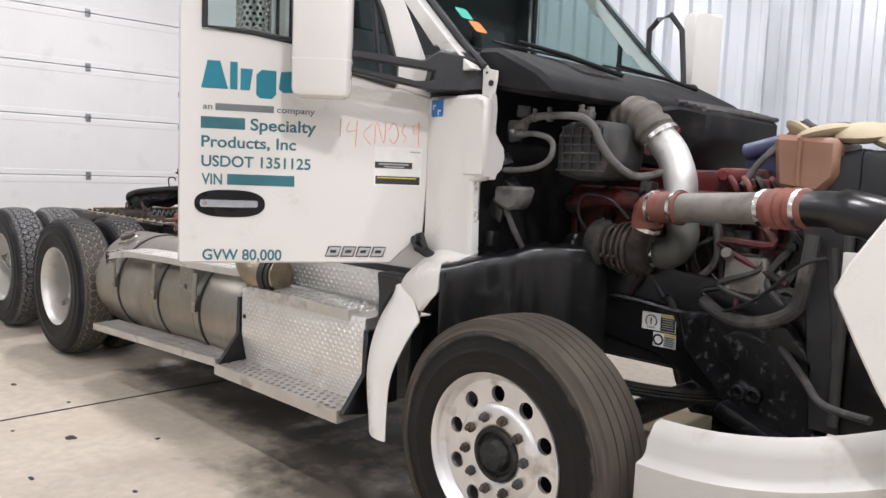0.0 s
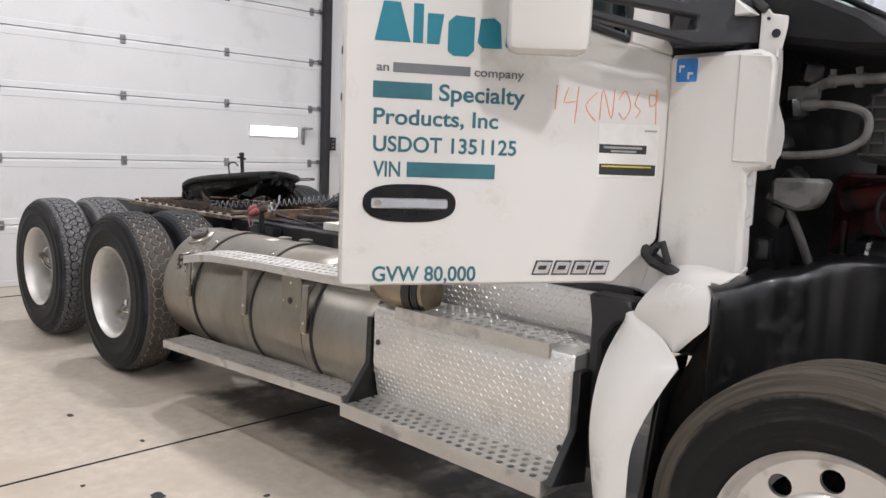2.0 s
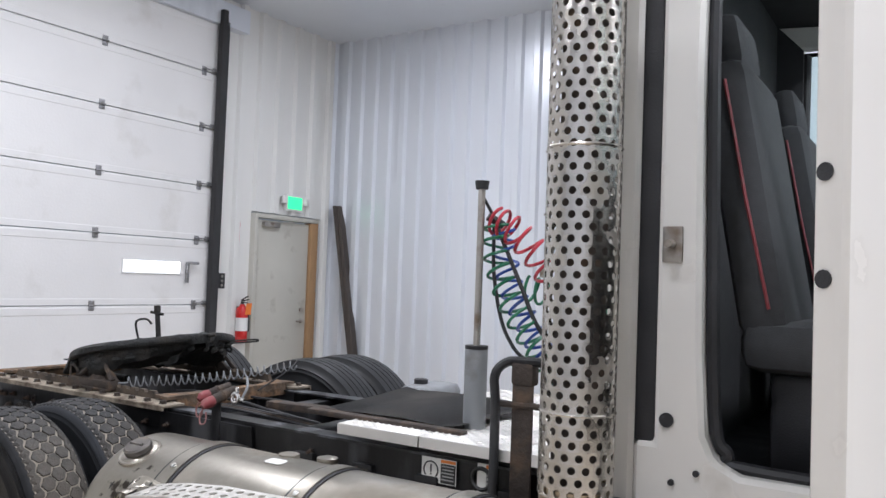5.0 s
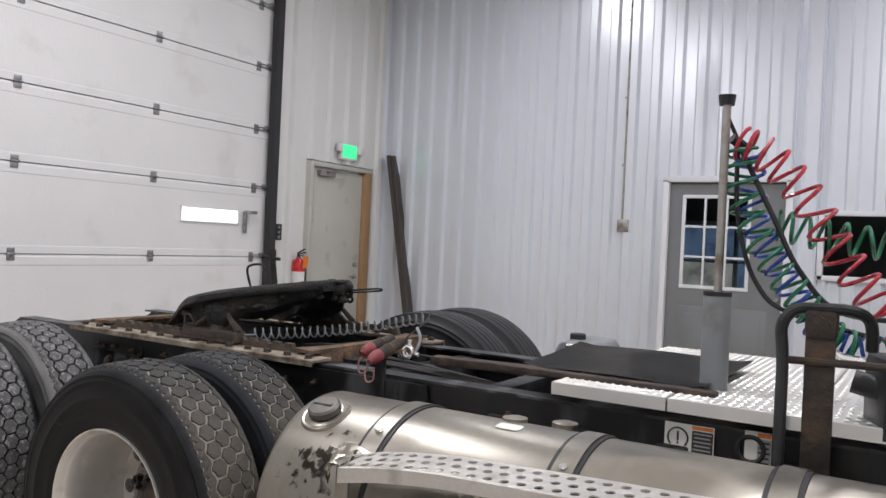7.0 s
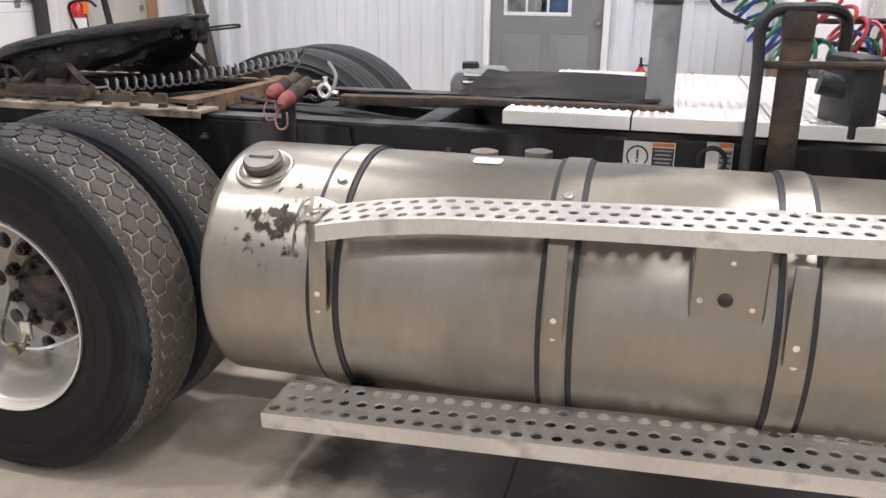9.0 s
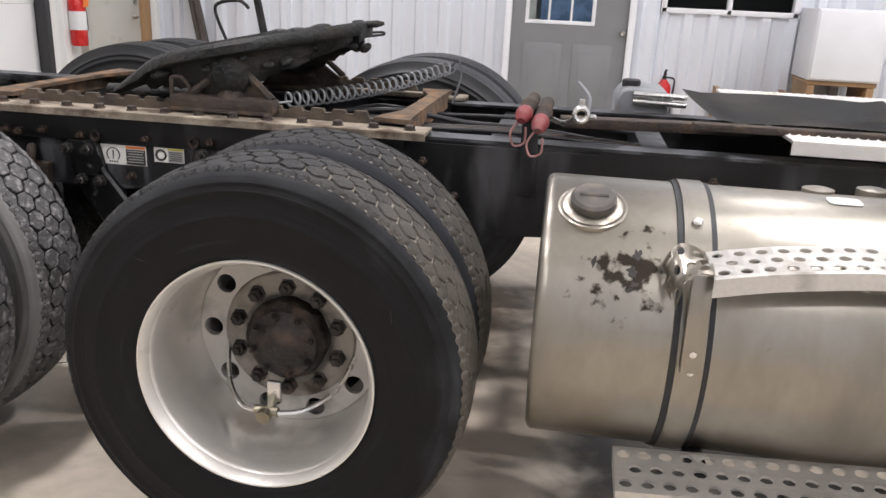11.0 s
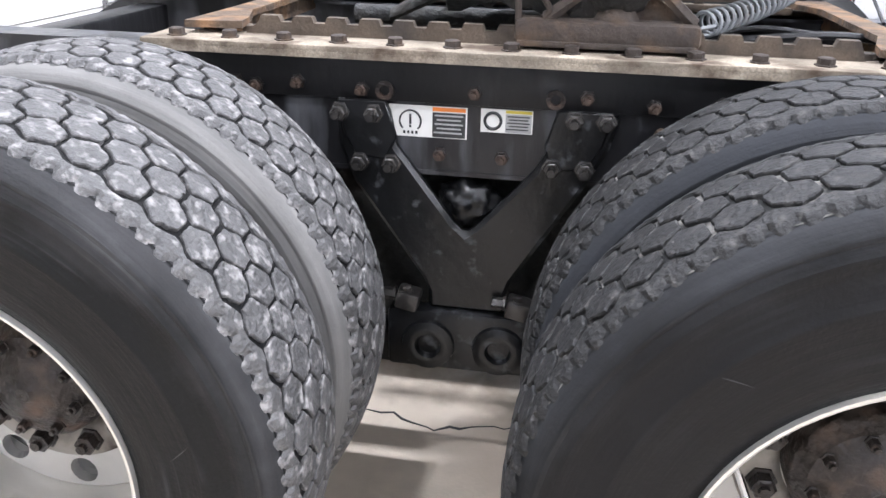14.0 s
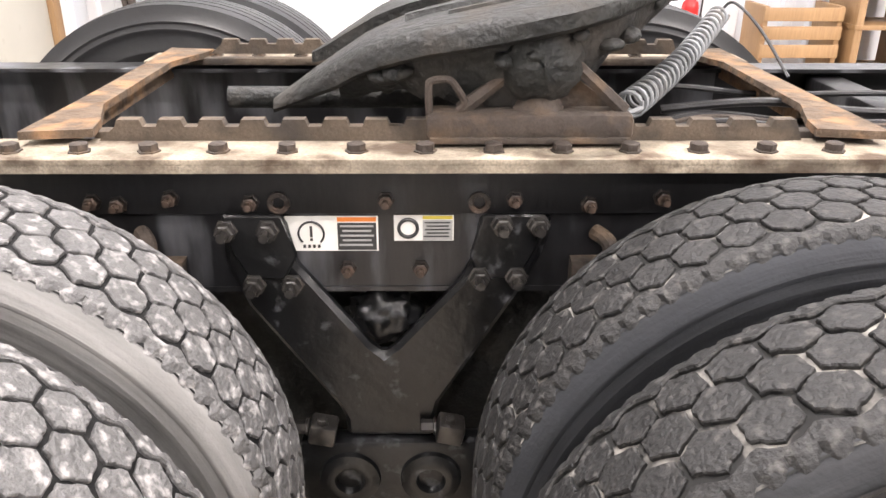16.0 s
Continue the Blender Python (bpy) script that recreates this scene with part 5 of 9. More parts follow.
tube(bm, [(0.55, 0.02, 1.258), (0.585, 0.02, 1.263), (0.59, 0.02, 1.264), (0.635, 0.02, 1.270), (0.66, 0.02, 1.273)], [0.02, 0.02, 0.013, 0.013, 0.006], 10)
part("release_pin", bm, GREASE, fifth)
bm = B()
tube(bm, [(-0.32, -0.10, 1.0), (0.12, -0.10, 1.0)], 0.022, 12)
tube(bm, [(-0.1, -0.1, 1.0), (-0.1, -0.1, 1.06)], 0.008, 8)
tube(bm, [(-0.115, -0.1, 1.06), (-0.085, -0.1, 1.06)], 0.012, 8)
part("slide_cylinder", bm, GREASE, fifth)
for ob in list(fifth.children):
    ob.matrix_basis = Matrix.Translation((-0.02, 0, 0)) @ Matrix.Diagonal((1.026, 1.04, 1.026, 1)) @ ob.matrix_basis


def along(table, x):
    """The value at x of a table of (x, value), by straight runs."""
    table = sorted(table)
    for (xa, va), (xb, vb) in zip(table, table[1:]):
        if x <= xb:
            return va + (vb - va) * (x - xa) / (xb - xa)
    return table[-1][1]


FW_OUT = [(0.60, 0.09), (0.585, 0.125), (0.56, 0.18), (0.50, 0.265), (0.44, 0.345), (0.40, 0.40), (0.36, 0.440), (0.29, 0.468), (0.18, 0.468), (0.04, 0.42), (-0.08, 0.35), (-0.17, 0.31), (-0.225, 0.285)]
FW_IN = [(0.60, 0.0), (0.33, 0.0), (0.325, 0.03), (0.29, 0.055), (0.10, 0.07), (-0.05, 0.12), (-0.17, 0.18), (-0.205, 0.215), (-0.225, 0.25)]
FW_TOP = [(0.62, 1.316), (0.30, 1.254), (0.06, 1.204), (0.0, 1.186), (-0.06, 1.160), (-0.13, 1.118), (-0.19, 1.079), (-0.225, 1.058)]
FW_X = [0.60, 0.592, 0.58, 0.56, 0.53, 0.50, 0.46, 0.42, 0.37, 0.332, 0.325, 0.31, 0.29, 0.24, 0.18, 0.12, 0.06, 0.02, -0.02, -0.06, -0.10, -0.14, -0.17, -0.19, -0.205, -0.217, -0.225]


def loft(bm, loops):
    """A skin over closed loops of equally many points, capped at both ends."""
    rows = [[bm.verts.new(p) for p in lp] for lp in loops]
    n = len(rows[0])
    for a, b in zip(rows, rows[1:]):
        for k in range(n):
            bm.faces.new((a[k], a[(k + 1) % n], b[(k + 1) % n], b[k]))
    bm.faces.new(rows[0])
    bm.faces.new(rows[-1][::-1])


rngd = random.Random(12)
bm = B()
for s in (-1, 1):
    loops = []
    for x in FW_X:
        yo, yi, zt = along(FW_OUT, x), along(FW_IN, x), along(FW_TOP, x)
        th = 0.046 if x > -0.10 else 0.046 - 0.022 * (-0.10 - x) / 0.125
        if x > 0.592:
            zt -= 0.008
        w = yo - yi
        loops.append([(x, s * y, z) for y, z in ((yi, zt), (yi + 0.5 * w, zt + 0.001), (yo - min(0.018, 0.3 * w), zt), (yo, zt - 0.014), (yo + rngd.uniform(-0.001, 0.001), zt - th + 0.008), (yo - 0.012, zt - th), (yi + 0.4 * w, zt - th), (yi, zt - th))])
    loft(bm, loops)
part("top_plate", bm, GREASE, fifth, "black greasy top plate with a rear throat", smooth=50)
# cast body under the plate, set back from its rim
bm = B()
for s in (-1, 1):
    loops = []
    for k in range(23):
        x = 0.56 - 0.66 * k / 22
        yo, zt = along(FW_OUT, x) - 0.045, along(FW_TOP, x) - 0.035
        yi = max(along(FW_IN, x) + 0.015, 0.04)
        d = 0.045 + 0.085 * math.exp(-((x - 0.22) / 0.20) ** 2) + rngd.uniform(-0.010, 0.010)
        loops.append([(x, s * y, z) for y, z in ((yi, zt), (yo, zt), (yo - 0.012, zt - 0.6 * d), (yo - 0.035, zt - d), (0.5 * (yi + yo), zt - 0.7 * d), (yi, zt - 0.8 * d))])
    loft(bm, loops)
part("plate_body", bm, GREASE, fifth, "cast body caked with grease", smooth=40)
bm = B()
for k in range(90):
    x, s = rngd.uniform(-0.02, 0.58), rngd.choice((-1, 1))
    y = along(FW_OUT, x) - rngd.uniform(0.03, 0.12)
    z = along(FW_TOP, x) - rngd.uniform(0.05, 0.10)
    r = rngd.uniform(0.008, 0.022)
    bmesh.ops.create_icosphere(bm, subdivisions=2, radius=1, matrix=pose(x, s * y, z, rngd.uniform(0, 90), rngd.uniform(-40, 20), rngd.uniform(0, 90)) @ Matrix.Diagonal((r * 1.5, r, r * 0.7, 1)))
tagged(part("caked_grease", bm, GREASE, fifth, "lumps of caked grease under the plate", smooth=60), kind="stuff")
# release handle and hook at the plate's far side
bm = B()
tube(bm, smooth_path([(0.40, 0.22, 1.225), (0.49, 0.311, 1.236), (0.548, 0.405, 1.243), (0.563, 0.43, 1.247), (0.551, 0.418, 1.255), (0.49, 0.325, 1.248), (0.42, 0.25, 1.235)], 4), 0.005, 8)
part("release_handle", bm, GREASE, fifth, "thin looped release handle")
bm = B()
tube(bm, smooth_path([(0.445, 0.31, 1.225), (0.45, 0.33, 1.195), (0.425, 0.345, 1.178), (0.40, 0.34, 1.19), (0.405, 0.33, 1.205)], 4), 0.007, 8)
part("hook", bm, GREASE, fifth)
# worn rails and lumps that stand on the plate
bm = B()
for x0, x1, y, w, h in ((0.02, 0.34, -0.20, 0.020, 0.012), (0.10, 0.42, -0.27, 0.012, 0.007), (0.08, 0.36, 0.20, 0.020, 0.012)):
    loft(bm, [[(x, y - w, along(FW_TOP, x) - 0.004), (x, y - w * 0.6, along(FW_TOP, x) + h), (x, y + w * 0.6, along(FW_TOP, x) + h), (x, y + w, along(FW_TOP, x) - 0.004)] for x in (x0, x0 + 0.02, 0.5 * (x0 + x1), x1 - 0.02, x1)])
tagged(part("worn_rail", bm, GREASE, fifth), kind="stuff")
bm = B()
for dx, dy, dz, r in ((0.30, -0.10, 0.004, 0.030), (0.38, -0.12, 0.0, 0.026), (0.22, -0.06, 0.0, 0.024), (0.44, -0.05, 0.0, 0.030), (0.16, -0.13, -0.004, 0.02), (0.34, -0.03, 0.006, 0.02)):
    bmesh.ops.create_icosphere(bm, subdivisions=2, radius=1, matrix=pose(dx, dy, along(FW_TOP, dx) + dz, 20 * dx, -11, 90 * dy) @ Matrix.Diagonal((r * 1.6, r, r * 0.5, 1)))
tagged(part("grease_lump", bm, GREASE, fifth, smooth=60), kind="stuff")
for s in (-1, 1):
    bm = B()
    lathe(bm, [(0.001, -0.335 * s), (0.06, -0.335 * s), (0.074, -0.35 * s), (0.076, -0.385 * s), (0.068, -0.415 * s), (0.05, -0.435 * s), (0.022, -0.445 * s), (0.001, -0.447 * s)], 28, "y", (0.253, 0, 1.152))
    for v in bm.verts:
        v.co += Vector((rngd.uniform(-0.004, 0.004), rngd.uniform(-0.003, 0.003), rngd.uniform(-0.004, 0.004)))
    part("pivot_boss", bm, GREASE, fifth, "round pivot boss caked with grease", smooth=70)
    bm = B()
    box(bm, (0.235, -0.405 * s, 1.047), (0.352, 0.078, 0.050), bevel=0.013)
    box(bm, (0.235, -0.405 * s, 1.027), (0.340, 0.090, 0.012), bevel=0.004)
    part("bracket_foot", bm, RUST_BROWN, fifth, "greasy bracket foot on the rack", smooth=40)
    bm = B()
    slab(bm, [(0.105, 1.065), (0.395, 1.065), (0.318, 1.12), (0.30, 1.15), (0.21, 1.15), (0.19, 1.11)], 0.018, Matrix.Translation((0, -0.375 * s + 0.009, 0)) @ XZ)
    part("bracket_web", bm, RUST_BROWN, fifth, smooth=40)
    for (xa, za), (xb, zb) in (((0.398, 1.070), (0.300, 1.158)), ((0.118, 1.072), (0.205, 1.135))):
        bm = B()
        tube(bm, [(xa, -0.412 * s, za), (xb, -0.398 * s, zb)], [0.014, 0.011], 6)
        part("bracket_strut", bm, RUST_BROWN, fifth, smooth=40)
    bm = B()
    tube(bm, [(0.253, -0.39 * s, 1.065), (0.253, -0.39 * s, 1.10)], [0.05, 0.03], 10)
    part("bracket_boss", bm, RUST_BROWN, fifth, smooth=40)
    bm = B()
    tube(bm, smooth_path([(0.066, -0.425 * s, 1.055), (0.064, -0.425 * s, 1.112), (0.070, -0.425 * s, 1.124), (0.096, -0.425 * s, 1.126), (0.108, -0.425 * s, 1.116), (0.124, -0.42 * s, 1.088), (0.112, -0.42 * s, 1.074)], 5), 0.0065, 8)
    part("handle_loop", bm, RUST_BROWN, fifth)

TANK_BEFORE = set(truck.children)
# ---- fuel tank ----
TY, TZ, TR = -0.765, 0.658, 0.315
tank = group_part("fuel_tank", truck, "dull aluminium cylindrical fuel tank, dented and scraped at its end")
bm = B()
lathe(bm, [(0.001, 1.352), (0.15, 1.350), (0.25, 1.346), (0.285, 1.341), (0.300, 1.341), (0.310, 1.346), (0.3145, 1.354), (TR, 1.365), (TR, 1.368), (TR, 2.2), (TR, 3.0), (0.30, 3.03), (0.001, 3.04)], 96, "x", (0, TY, TZ))
shell_paint = TANK.copy()
shell_paint.name = "scraped_tank_aluminium"
nt = shell_paint.node_tree
N, L = nt.nodes, nt.links
shader = N["Principled BSDF"]
was = shader.inputs["Base Color"].links[0].from_socket
tc = N.new("ShaderNodeTexCoord")
spot = N.new("ShaderNodeVectorMath")
spot.operation = "DISTANCE"
spot.inputs[1].default_value = (1.53, TY - 0.26, TZ + 0.17)
L.new(tc.outputs["Object"], spot.inputs[0])
blot = N.new("ShaderNodeTexNoise")
blot.inputs["Scale"].default_value, blot.inputs["Detail"].default_value = 30.0, 5.0
L.new(tc.outputs["Object"], blot.inputs["Vector"])
near = N.new("ShaderNodeMapRange")
for key, value in (("From Min", 0.03), ("From Max", 0.17), ("To Min", 0.14), ("To Max", -0.16)):
    near.inputs[key].default_value = value
L.new(spot.outputs["Value"], near.inputs["Value"])
total = N.new("ShaderNodeMath")
L.new(near.outputs["Result"], total.inputs[0])
L.new(blot.outputs["Fac"], total.inputs[1])
cutoff = N.new("ShaderNodeMapRange")
cutoff.inputs["From Min"].default_value, cutoff.inputs["From Max"].default_value = 0.58, 0.68
L.new(total.outputs[0], cutoff.inputs["Value"])
mx = N.new("ShaderNodeMix")
mx.data_type = "RGBA"
L.new(cutoff.outputs["Result"], mx.inputs["Factor"])
L.new(was, mx.inputs["A"])
mx.inputs["B"].default_value = (0.045, 0.037, 0.03, 1)
L.new(mx.outputs["Result"], shader.inputs["Base Color"])
part("shell", bm, shell_paint, tank)
for sx in (1.66, 2.19, 2.66):
    bm = B()
    for a, b, rr in ((-0.027, 0.027, 0.008),):
        lathe(bm, [(TR + 0.001, sx + a), (TR + rr, sx + a), (TR + rr, sx + b), (TR + 0.001, sx + b)], 72, "x", (0, TY, TZ))
    part("strap", bm, TANK, tank, "dull tank strap")
    for e in (-0.033, 0.033):
        bm = B()
        lathe(bm, [(TR + 0.0005, sx + e - 0.007), (TR + 0.004, sx + e - 0.006), (TR + 0.004, sx + e + 0.006), (TR + 0.0005, sx + e + 0.007)], 72, "x", (0, TY, TZ))
        part("strap_liner", bm, PLASTIC, tank, "black rubber strap liner")
    for ang in (122, 168):
        bm = B()
        a = radians(ang)
        c = Vector((sx, TY + (TR + 0.008) * math.cos(a), TZ + (TR + 0.008) * math.sin(a)))
        nrm = Vector((0, math.cos(a), math.sin(a)))
        tube(bm, [c, c + nrm * 0.006, c + nrm * 0.009], [0.011, 0.011, 0.007], 10)
        part("strap_bolt", bm, SILVER, tank)
    bm = B()
    box(bm, (sx, TY - TR - 0.014, 0.762), (0.042, 0.010, 0.21), (-3, 0, 0), bevel=0.003)
    part("step_bracket", bm, TANK, tank)
    for bz in (0.70, 0.66):
        bm = B()
        tube(bm, [(sx, TY - TR - 0.016, bz), (sx, TY - TR - 0.024, bz)], [0.009, 0.007], 10)
        part("bracket_rivet", bm, SILVER, tank)
# filler neck and cap
CAP_GREY = material("dark_cap_metal", (0.13, 0.12, 0.11), 0.45, 0.6, 0.2, 20, dirt=(0.2, 0.17, 0.14), dirt_amount=0.3, dirt_scale=20)
bm = B()
ca = radians(116)
cn = Vector((0, math.cos(ca), math.sin(ca)))
cc = Vector((1.445, TY, TZ)) + cn * (TR - 0.004)
tube(bm, [cc - cn * 0.004, cc + cn * 0.004, cc + cn * 0.006, cc + cn * 0.005, cc + cn * 0.009, cc + cn * 0.010], [0.076, 0.074, 0.070, 0.064, 0.056, 0.050], 40)
part("filler_neck", bm, TANK, tank)
bm = B()
tube(bm, [cc + cn * 0.012, cc + cn * 0.03, cc + cn * 0.036, cc + cn * 0.037], [0.048, 0.048, 0.042, 0.02], 32)
tube(bm, [cc + cn * 0.036 + Vector((-0.03, 0, 0)), cc + cn * 0.036 + Vector((0.03, 0, 0))], 0.006, 8)
part("filler_cap", bm, CAP_GREY, tank, "dark grey round filler cap")
SCRAPE = material("scraped_dark_patch", (0.05, 0.045, 0.04), 0.6, 0.3, 0.4, 20, bump=0.4)
rngd = random.Random(15)
for k in range(8):
    ang = radians(rngd.gauss(143, 8))
    xx = min(1.64, max(1.40, rngd.gauss(1.53, 0.06)))
    w_, h_ = rngd.uniform(0.003, 0.011), rngd.uniform(0.004, 0.016)
    bm = B()
    c = Vector((xx, TY, TZ)) + Vector((0, math.cos(ang), math.sin(ang))) * (TR + 0.0008)
    pts = [(w_ * rngd.uniform(0.35, 1.2) * math.cos(t), h_ * rngd.uniform(0.35, 1.2) * math.sin(t)) for t in [i * math.pi / 7 for i in range(14)]]
    slab(bm, pts, 0.0007, Matrix.Translation(c) @ Matrix.Rotation(ang - math.pi / 2, 4, "X") @ Matrix.Rotation(rngd.uniform(-0.6, 0.6), 4, "Z"))
    part("scrape_mark", bm, SCRAPE, tank, "dark scraped patch")
# level sender plate and bracket pad
bm = B()
slab(bm, [(2.455, 0.755), (2.60, 0.755), (2.60, 0.92), (2.455, 0.92)], 0.012, Matrix.Translation((0.0, -1.060, -0.03)) @ XZ)
part("mount_pad", bm, TANK, tank, bevel=0.004)
for px, pz, rr in ((2.523, 0.805, 0.015), (2.475, 0.80, 0.006), (2.575, 0.79, 0.006), (2.53, 0.885, 0.005)):
    bm = B()
    tube(bm, [(px, -1.0715, pz - 0.03), (px, -1.0745, pz - 0.03)], rr, 14)
    part("pad_hole", bm, HUB_RUST if rr > 0.01 else SILVER, tank)
bm = B()
slab(bm, round_outline(0.07, 0.045, 0.012), 0.0015, pose(1.98, TY - 0.035, TZ + TR - 0.001, 6))
part("tank_sticker", bm, LABEL_WHITE, tank, "small white sticker")
for px, py in ((1.95, TY + 0.06), (2.08, TY + 0.1)):
    bm = B()
    tube(bm, [(px, py, TZ + TR - 0.02), (px, py, TZ + TR + 0.004), (px, py, TZ + TR + 0.008)], [0.035, 0.035, 0.02], 20)
    part("sender_boss", bm, TANK, tank)


placed_since(TANK_BEFORE, 1.1, 1.073, 1.073, -0.178, -0.034, -0.051)


def plank_step(name, a, b, width, lip, rows, parent, label, hole=0.0135, pitch=0.0445):
    """A perforated step: a to b is the top of its front edge; the sheet runs back by width, with a lip in front."""
    g = group_part(name, parent, label)
    a, b = Vector(a), Vector(b)
    d = (b - a).normalized()
    length = (b - a).length
    back = Vector((0, 1, 0.04)).normalized()
    up = d.cross(back).normalized()
    n = int(length / pitch) - 1
    pu, pv = length / (n + 0.5), (width - 0.006) / rows
    bm = B()
    perforated(bm, n, rows, pu, pv, hole, lambda u, v, h: a + d * u + back * (v + 0.003) + up * h, collar=0.001)
    for j in range(rows):
        u0 = 0 if j % 2 else n * pu
        q = [bm.verts.new(a + d * uu + back * vv) for uu, vv in ((u0, 0.003 + j * pv), (u0 + pu / 2, 0.003 + j * pv), (u0 + pu / 2, 0.003 + (j + 1) * pv), (u0, 0.003 + (j + 1) * pv))]
        bm.faces.new(q)
    part("tread_sheet", bm, STEP_ALU, g, "perforated aluminium tread sheet", smooth=20)
    bm = B()
    m = Matrix((d.to_4d(), back.to_4d(), up.to_4d(), (0, 0, 0, 1))).transposed()
    m.col[3] = (*a, 1)
    for vec in range(3):
        m[3][vec] = 0
    fold = [(-0.001, 0.0), (0.003, 0.0), (0.003, -lip + 0.003), (0.024, -lip + 0.003), (0.024, -lip), (-0.001, -lip)]
    loft(bm, [[(x, y, z) for y, z in fold] for x in (0.0, length)])
    xf(bm, bm.verts[:], m)
    part("lip", bm, STEP_ALU, g, "folded aluminium edge", smooth=0)
    for name, c, size in (("back_lip", (length / 2, width, -lip / 2), (length, 0.004, lip)), ("end_plate", (0.002, width / 2, -lip / 2), (0.004, width - 0.01, lip)), ("end_plate", (length - 0.002, width / 2, -lip / 2), (0.004, width - 0.01, lip))):
        bm = B()
        box(bm, c, size)
        xf(bm, bm.verts[:], m)
        part(name, bm, STEP_ALU, g, smooth=0)
    return g


plank_step("tank_step_lower", (1.513, -1.295, 0.390), (3.13, -1.287, 0.462), 0.175, 0.042, 3, truck, "long perforated aluminium step under the tank", 0.0160, 0.0465)
STEP_EDGE = [(1.662, (-1.246, 0.888)), (1.70, (-1.244, 0.896)), (1.80, (-1.238, 0.912)), (1.95, (-1.228, 0.926)), (2.4, (-1.200, 0.936)), (3.142, (-1.150, 0.946))]


def step_edge(x):
    """Place of the bent upper step's front edge at x."""
    return along([(a, b[0]) for a, b in STEP_EDGE], x), along([(a, b[1]) for a, b in STEP_EDGE], x)


upper_step = group_part("tank_step_upper", truck, "perforated aluminium step along the tank, bent at its end")
bm = B()
STEP_W, STEP_N = 0.138, 32


def step_at(u, v, h):
    y, z = step_edge(1.662 + u)
    return (1.662 + u, y + 0.004 + v, z + 0.09 * v + h)


perforated(bm, STEP_N, 3, 1.48 / (STEP_N + 0.5), STEP_W / 3, 0.0130, step_at, collar=-0.0015)
for j in range(3):
    pu = 1.48 / (STEP_N + 0.5)
    u0 = 0 if j % 2 else STEP_N * pu
    bm.faces.new([bm.verts.new(step_at(u, v, 0)) for u, v in ((u0, j * STEP_W / 3), (u0 + pu / 2, j * STEP_W / 3), (u0 + pu / 2, (j + 1) * STEP_W / 3), (u0, (j + 1) * STEP_W / 3))])
part("tread_sheet", bm, STEP_ALU, upper_step, "perforated aluminium tread sheet", smooth=20)
bm = B()
loops = []
for k in range(25):
    x = 1.662 + 1.48 * k / 24
    y, z = step_edge(x)
    h = 0.040 + 0.003 * math.sin(5 * x)
    loops.append([(x, y + 0.004, z + 0.0005), (x, y, z - 0.003), (x, y - 0.001, z - h), (x, y + 0.016, z - h - 0.001), (x, y + 0.016, z - h + 0.002), (x, y + 0.004, z - h + 0.003)])
loft(bm, loops)
part("lip", bm, STEP_ALU, upper_step, "folded aluminium edge", smooth=25)
bm = B()
loft(bm, [[(x, step_edge(x)[0] + STEP_W + dy, step_edge(x)[1] + 0.09 * STEP_W + dz) for dy, dz in ((0.003, 0.0), (0.007, 0.0), (0.007, -0.035), (0.003, -0.035))] for x in (1.70, 1.95, 2.4, 3.142)])
part("back_lip", bm, STEP_ALU, upper_step, smooth=0)
# the torn end, folded down on the tank
bm = B()


def torn_at(u, v, h):
    a = Vector((1.664, -1.242 + 1.02 * v, 0.893 + 0.09 * v))
    b = Vector((1.60 - 0.35 * v + 0.10 * v, -1.222 + 0.55 * v, 0.778 + 0.60 * v))
    t = u / 0.14
    p = a.lerp(b, t)
    p += Vector((-0.10 * t * (1 - t), -0.06 * t * (1 - t), 0.12 * t * (1 - t) + 0.008 * math.sin(40 * v + 6 * t)))
    return p + Vector((-0.6, -0.3, 0.6)) * h


perforated(bm, 3, 3, 0.14 / 3.5, STEP_W / 3, 0.0125, torn_at)
bmesh.ops.remove_doubles(bm, verts=bm.verts[:], dist=0.004)
part("torn_end", bm, TANK, upper_step, "crumpled end of the step folded onto the tank", smooth=20)
for sx in (1.70, 2.25, 2.78):
    bm = B()
    box(bm, (sx, -1.15, 0.385), (0.04, 0.14, 0.02))
    slab(bm, [(-1.2, 0.39), (-1.08, 0.39), (-0.95, 0.37), (-1.0, 0.33)], 0.03, Matrix.Translation((sx, 0, 0)) @ YZ)
    part("step_hanger", bm, FRAME_BLACK, truck)

DECK_BEFORE = set(truck.children)
# ---- deck behind the cab ----
DIAMOND = material("diamond_plate_aluminium", (0.80, 0.785, 0.75), 0.44, 0.9, 0.06, 4, bump=0.05, dirt=(0.58, 0.53, 0.46), dirt_amount=0.14, dirt_scale=4)


def diamond_plate(bm, w, h, m, pitch=0.03):
    """Raised lozenges, turn about, on a sheet w by h laid by m (in x, y)."""
    nx, ny = int(w / pitch), int(h / pitch)
    for i in range(nx):
        for j in range(ny):
            cx, cy = (i + 0.5) * w / nx, (j + 0.5) * h / ny
            a = radians(45 if (i + j) % 2 else -45)
            l_, t_ = pitch * 0.52, pitch * 0.16
            pts = [(l_, 0), (0, t_), (-l_, 0), (0, -t_)]
            r = [(cx + p * math.cos(a) - q * math.sin(a), cy + p * math.sin(a) + q * math.cos(a)) for p, q in pts]
            v = [bm.verts.new(m @ Vector((x, y, 0.0004))) for x, y in r]
            t = bm.verts.new(m @ Vector((cx, cy, 0.0038)))
            for k in range(4):
                bm.faces.new((v[k], v[(k + 1) % 4], t))


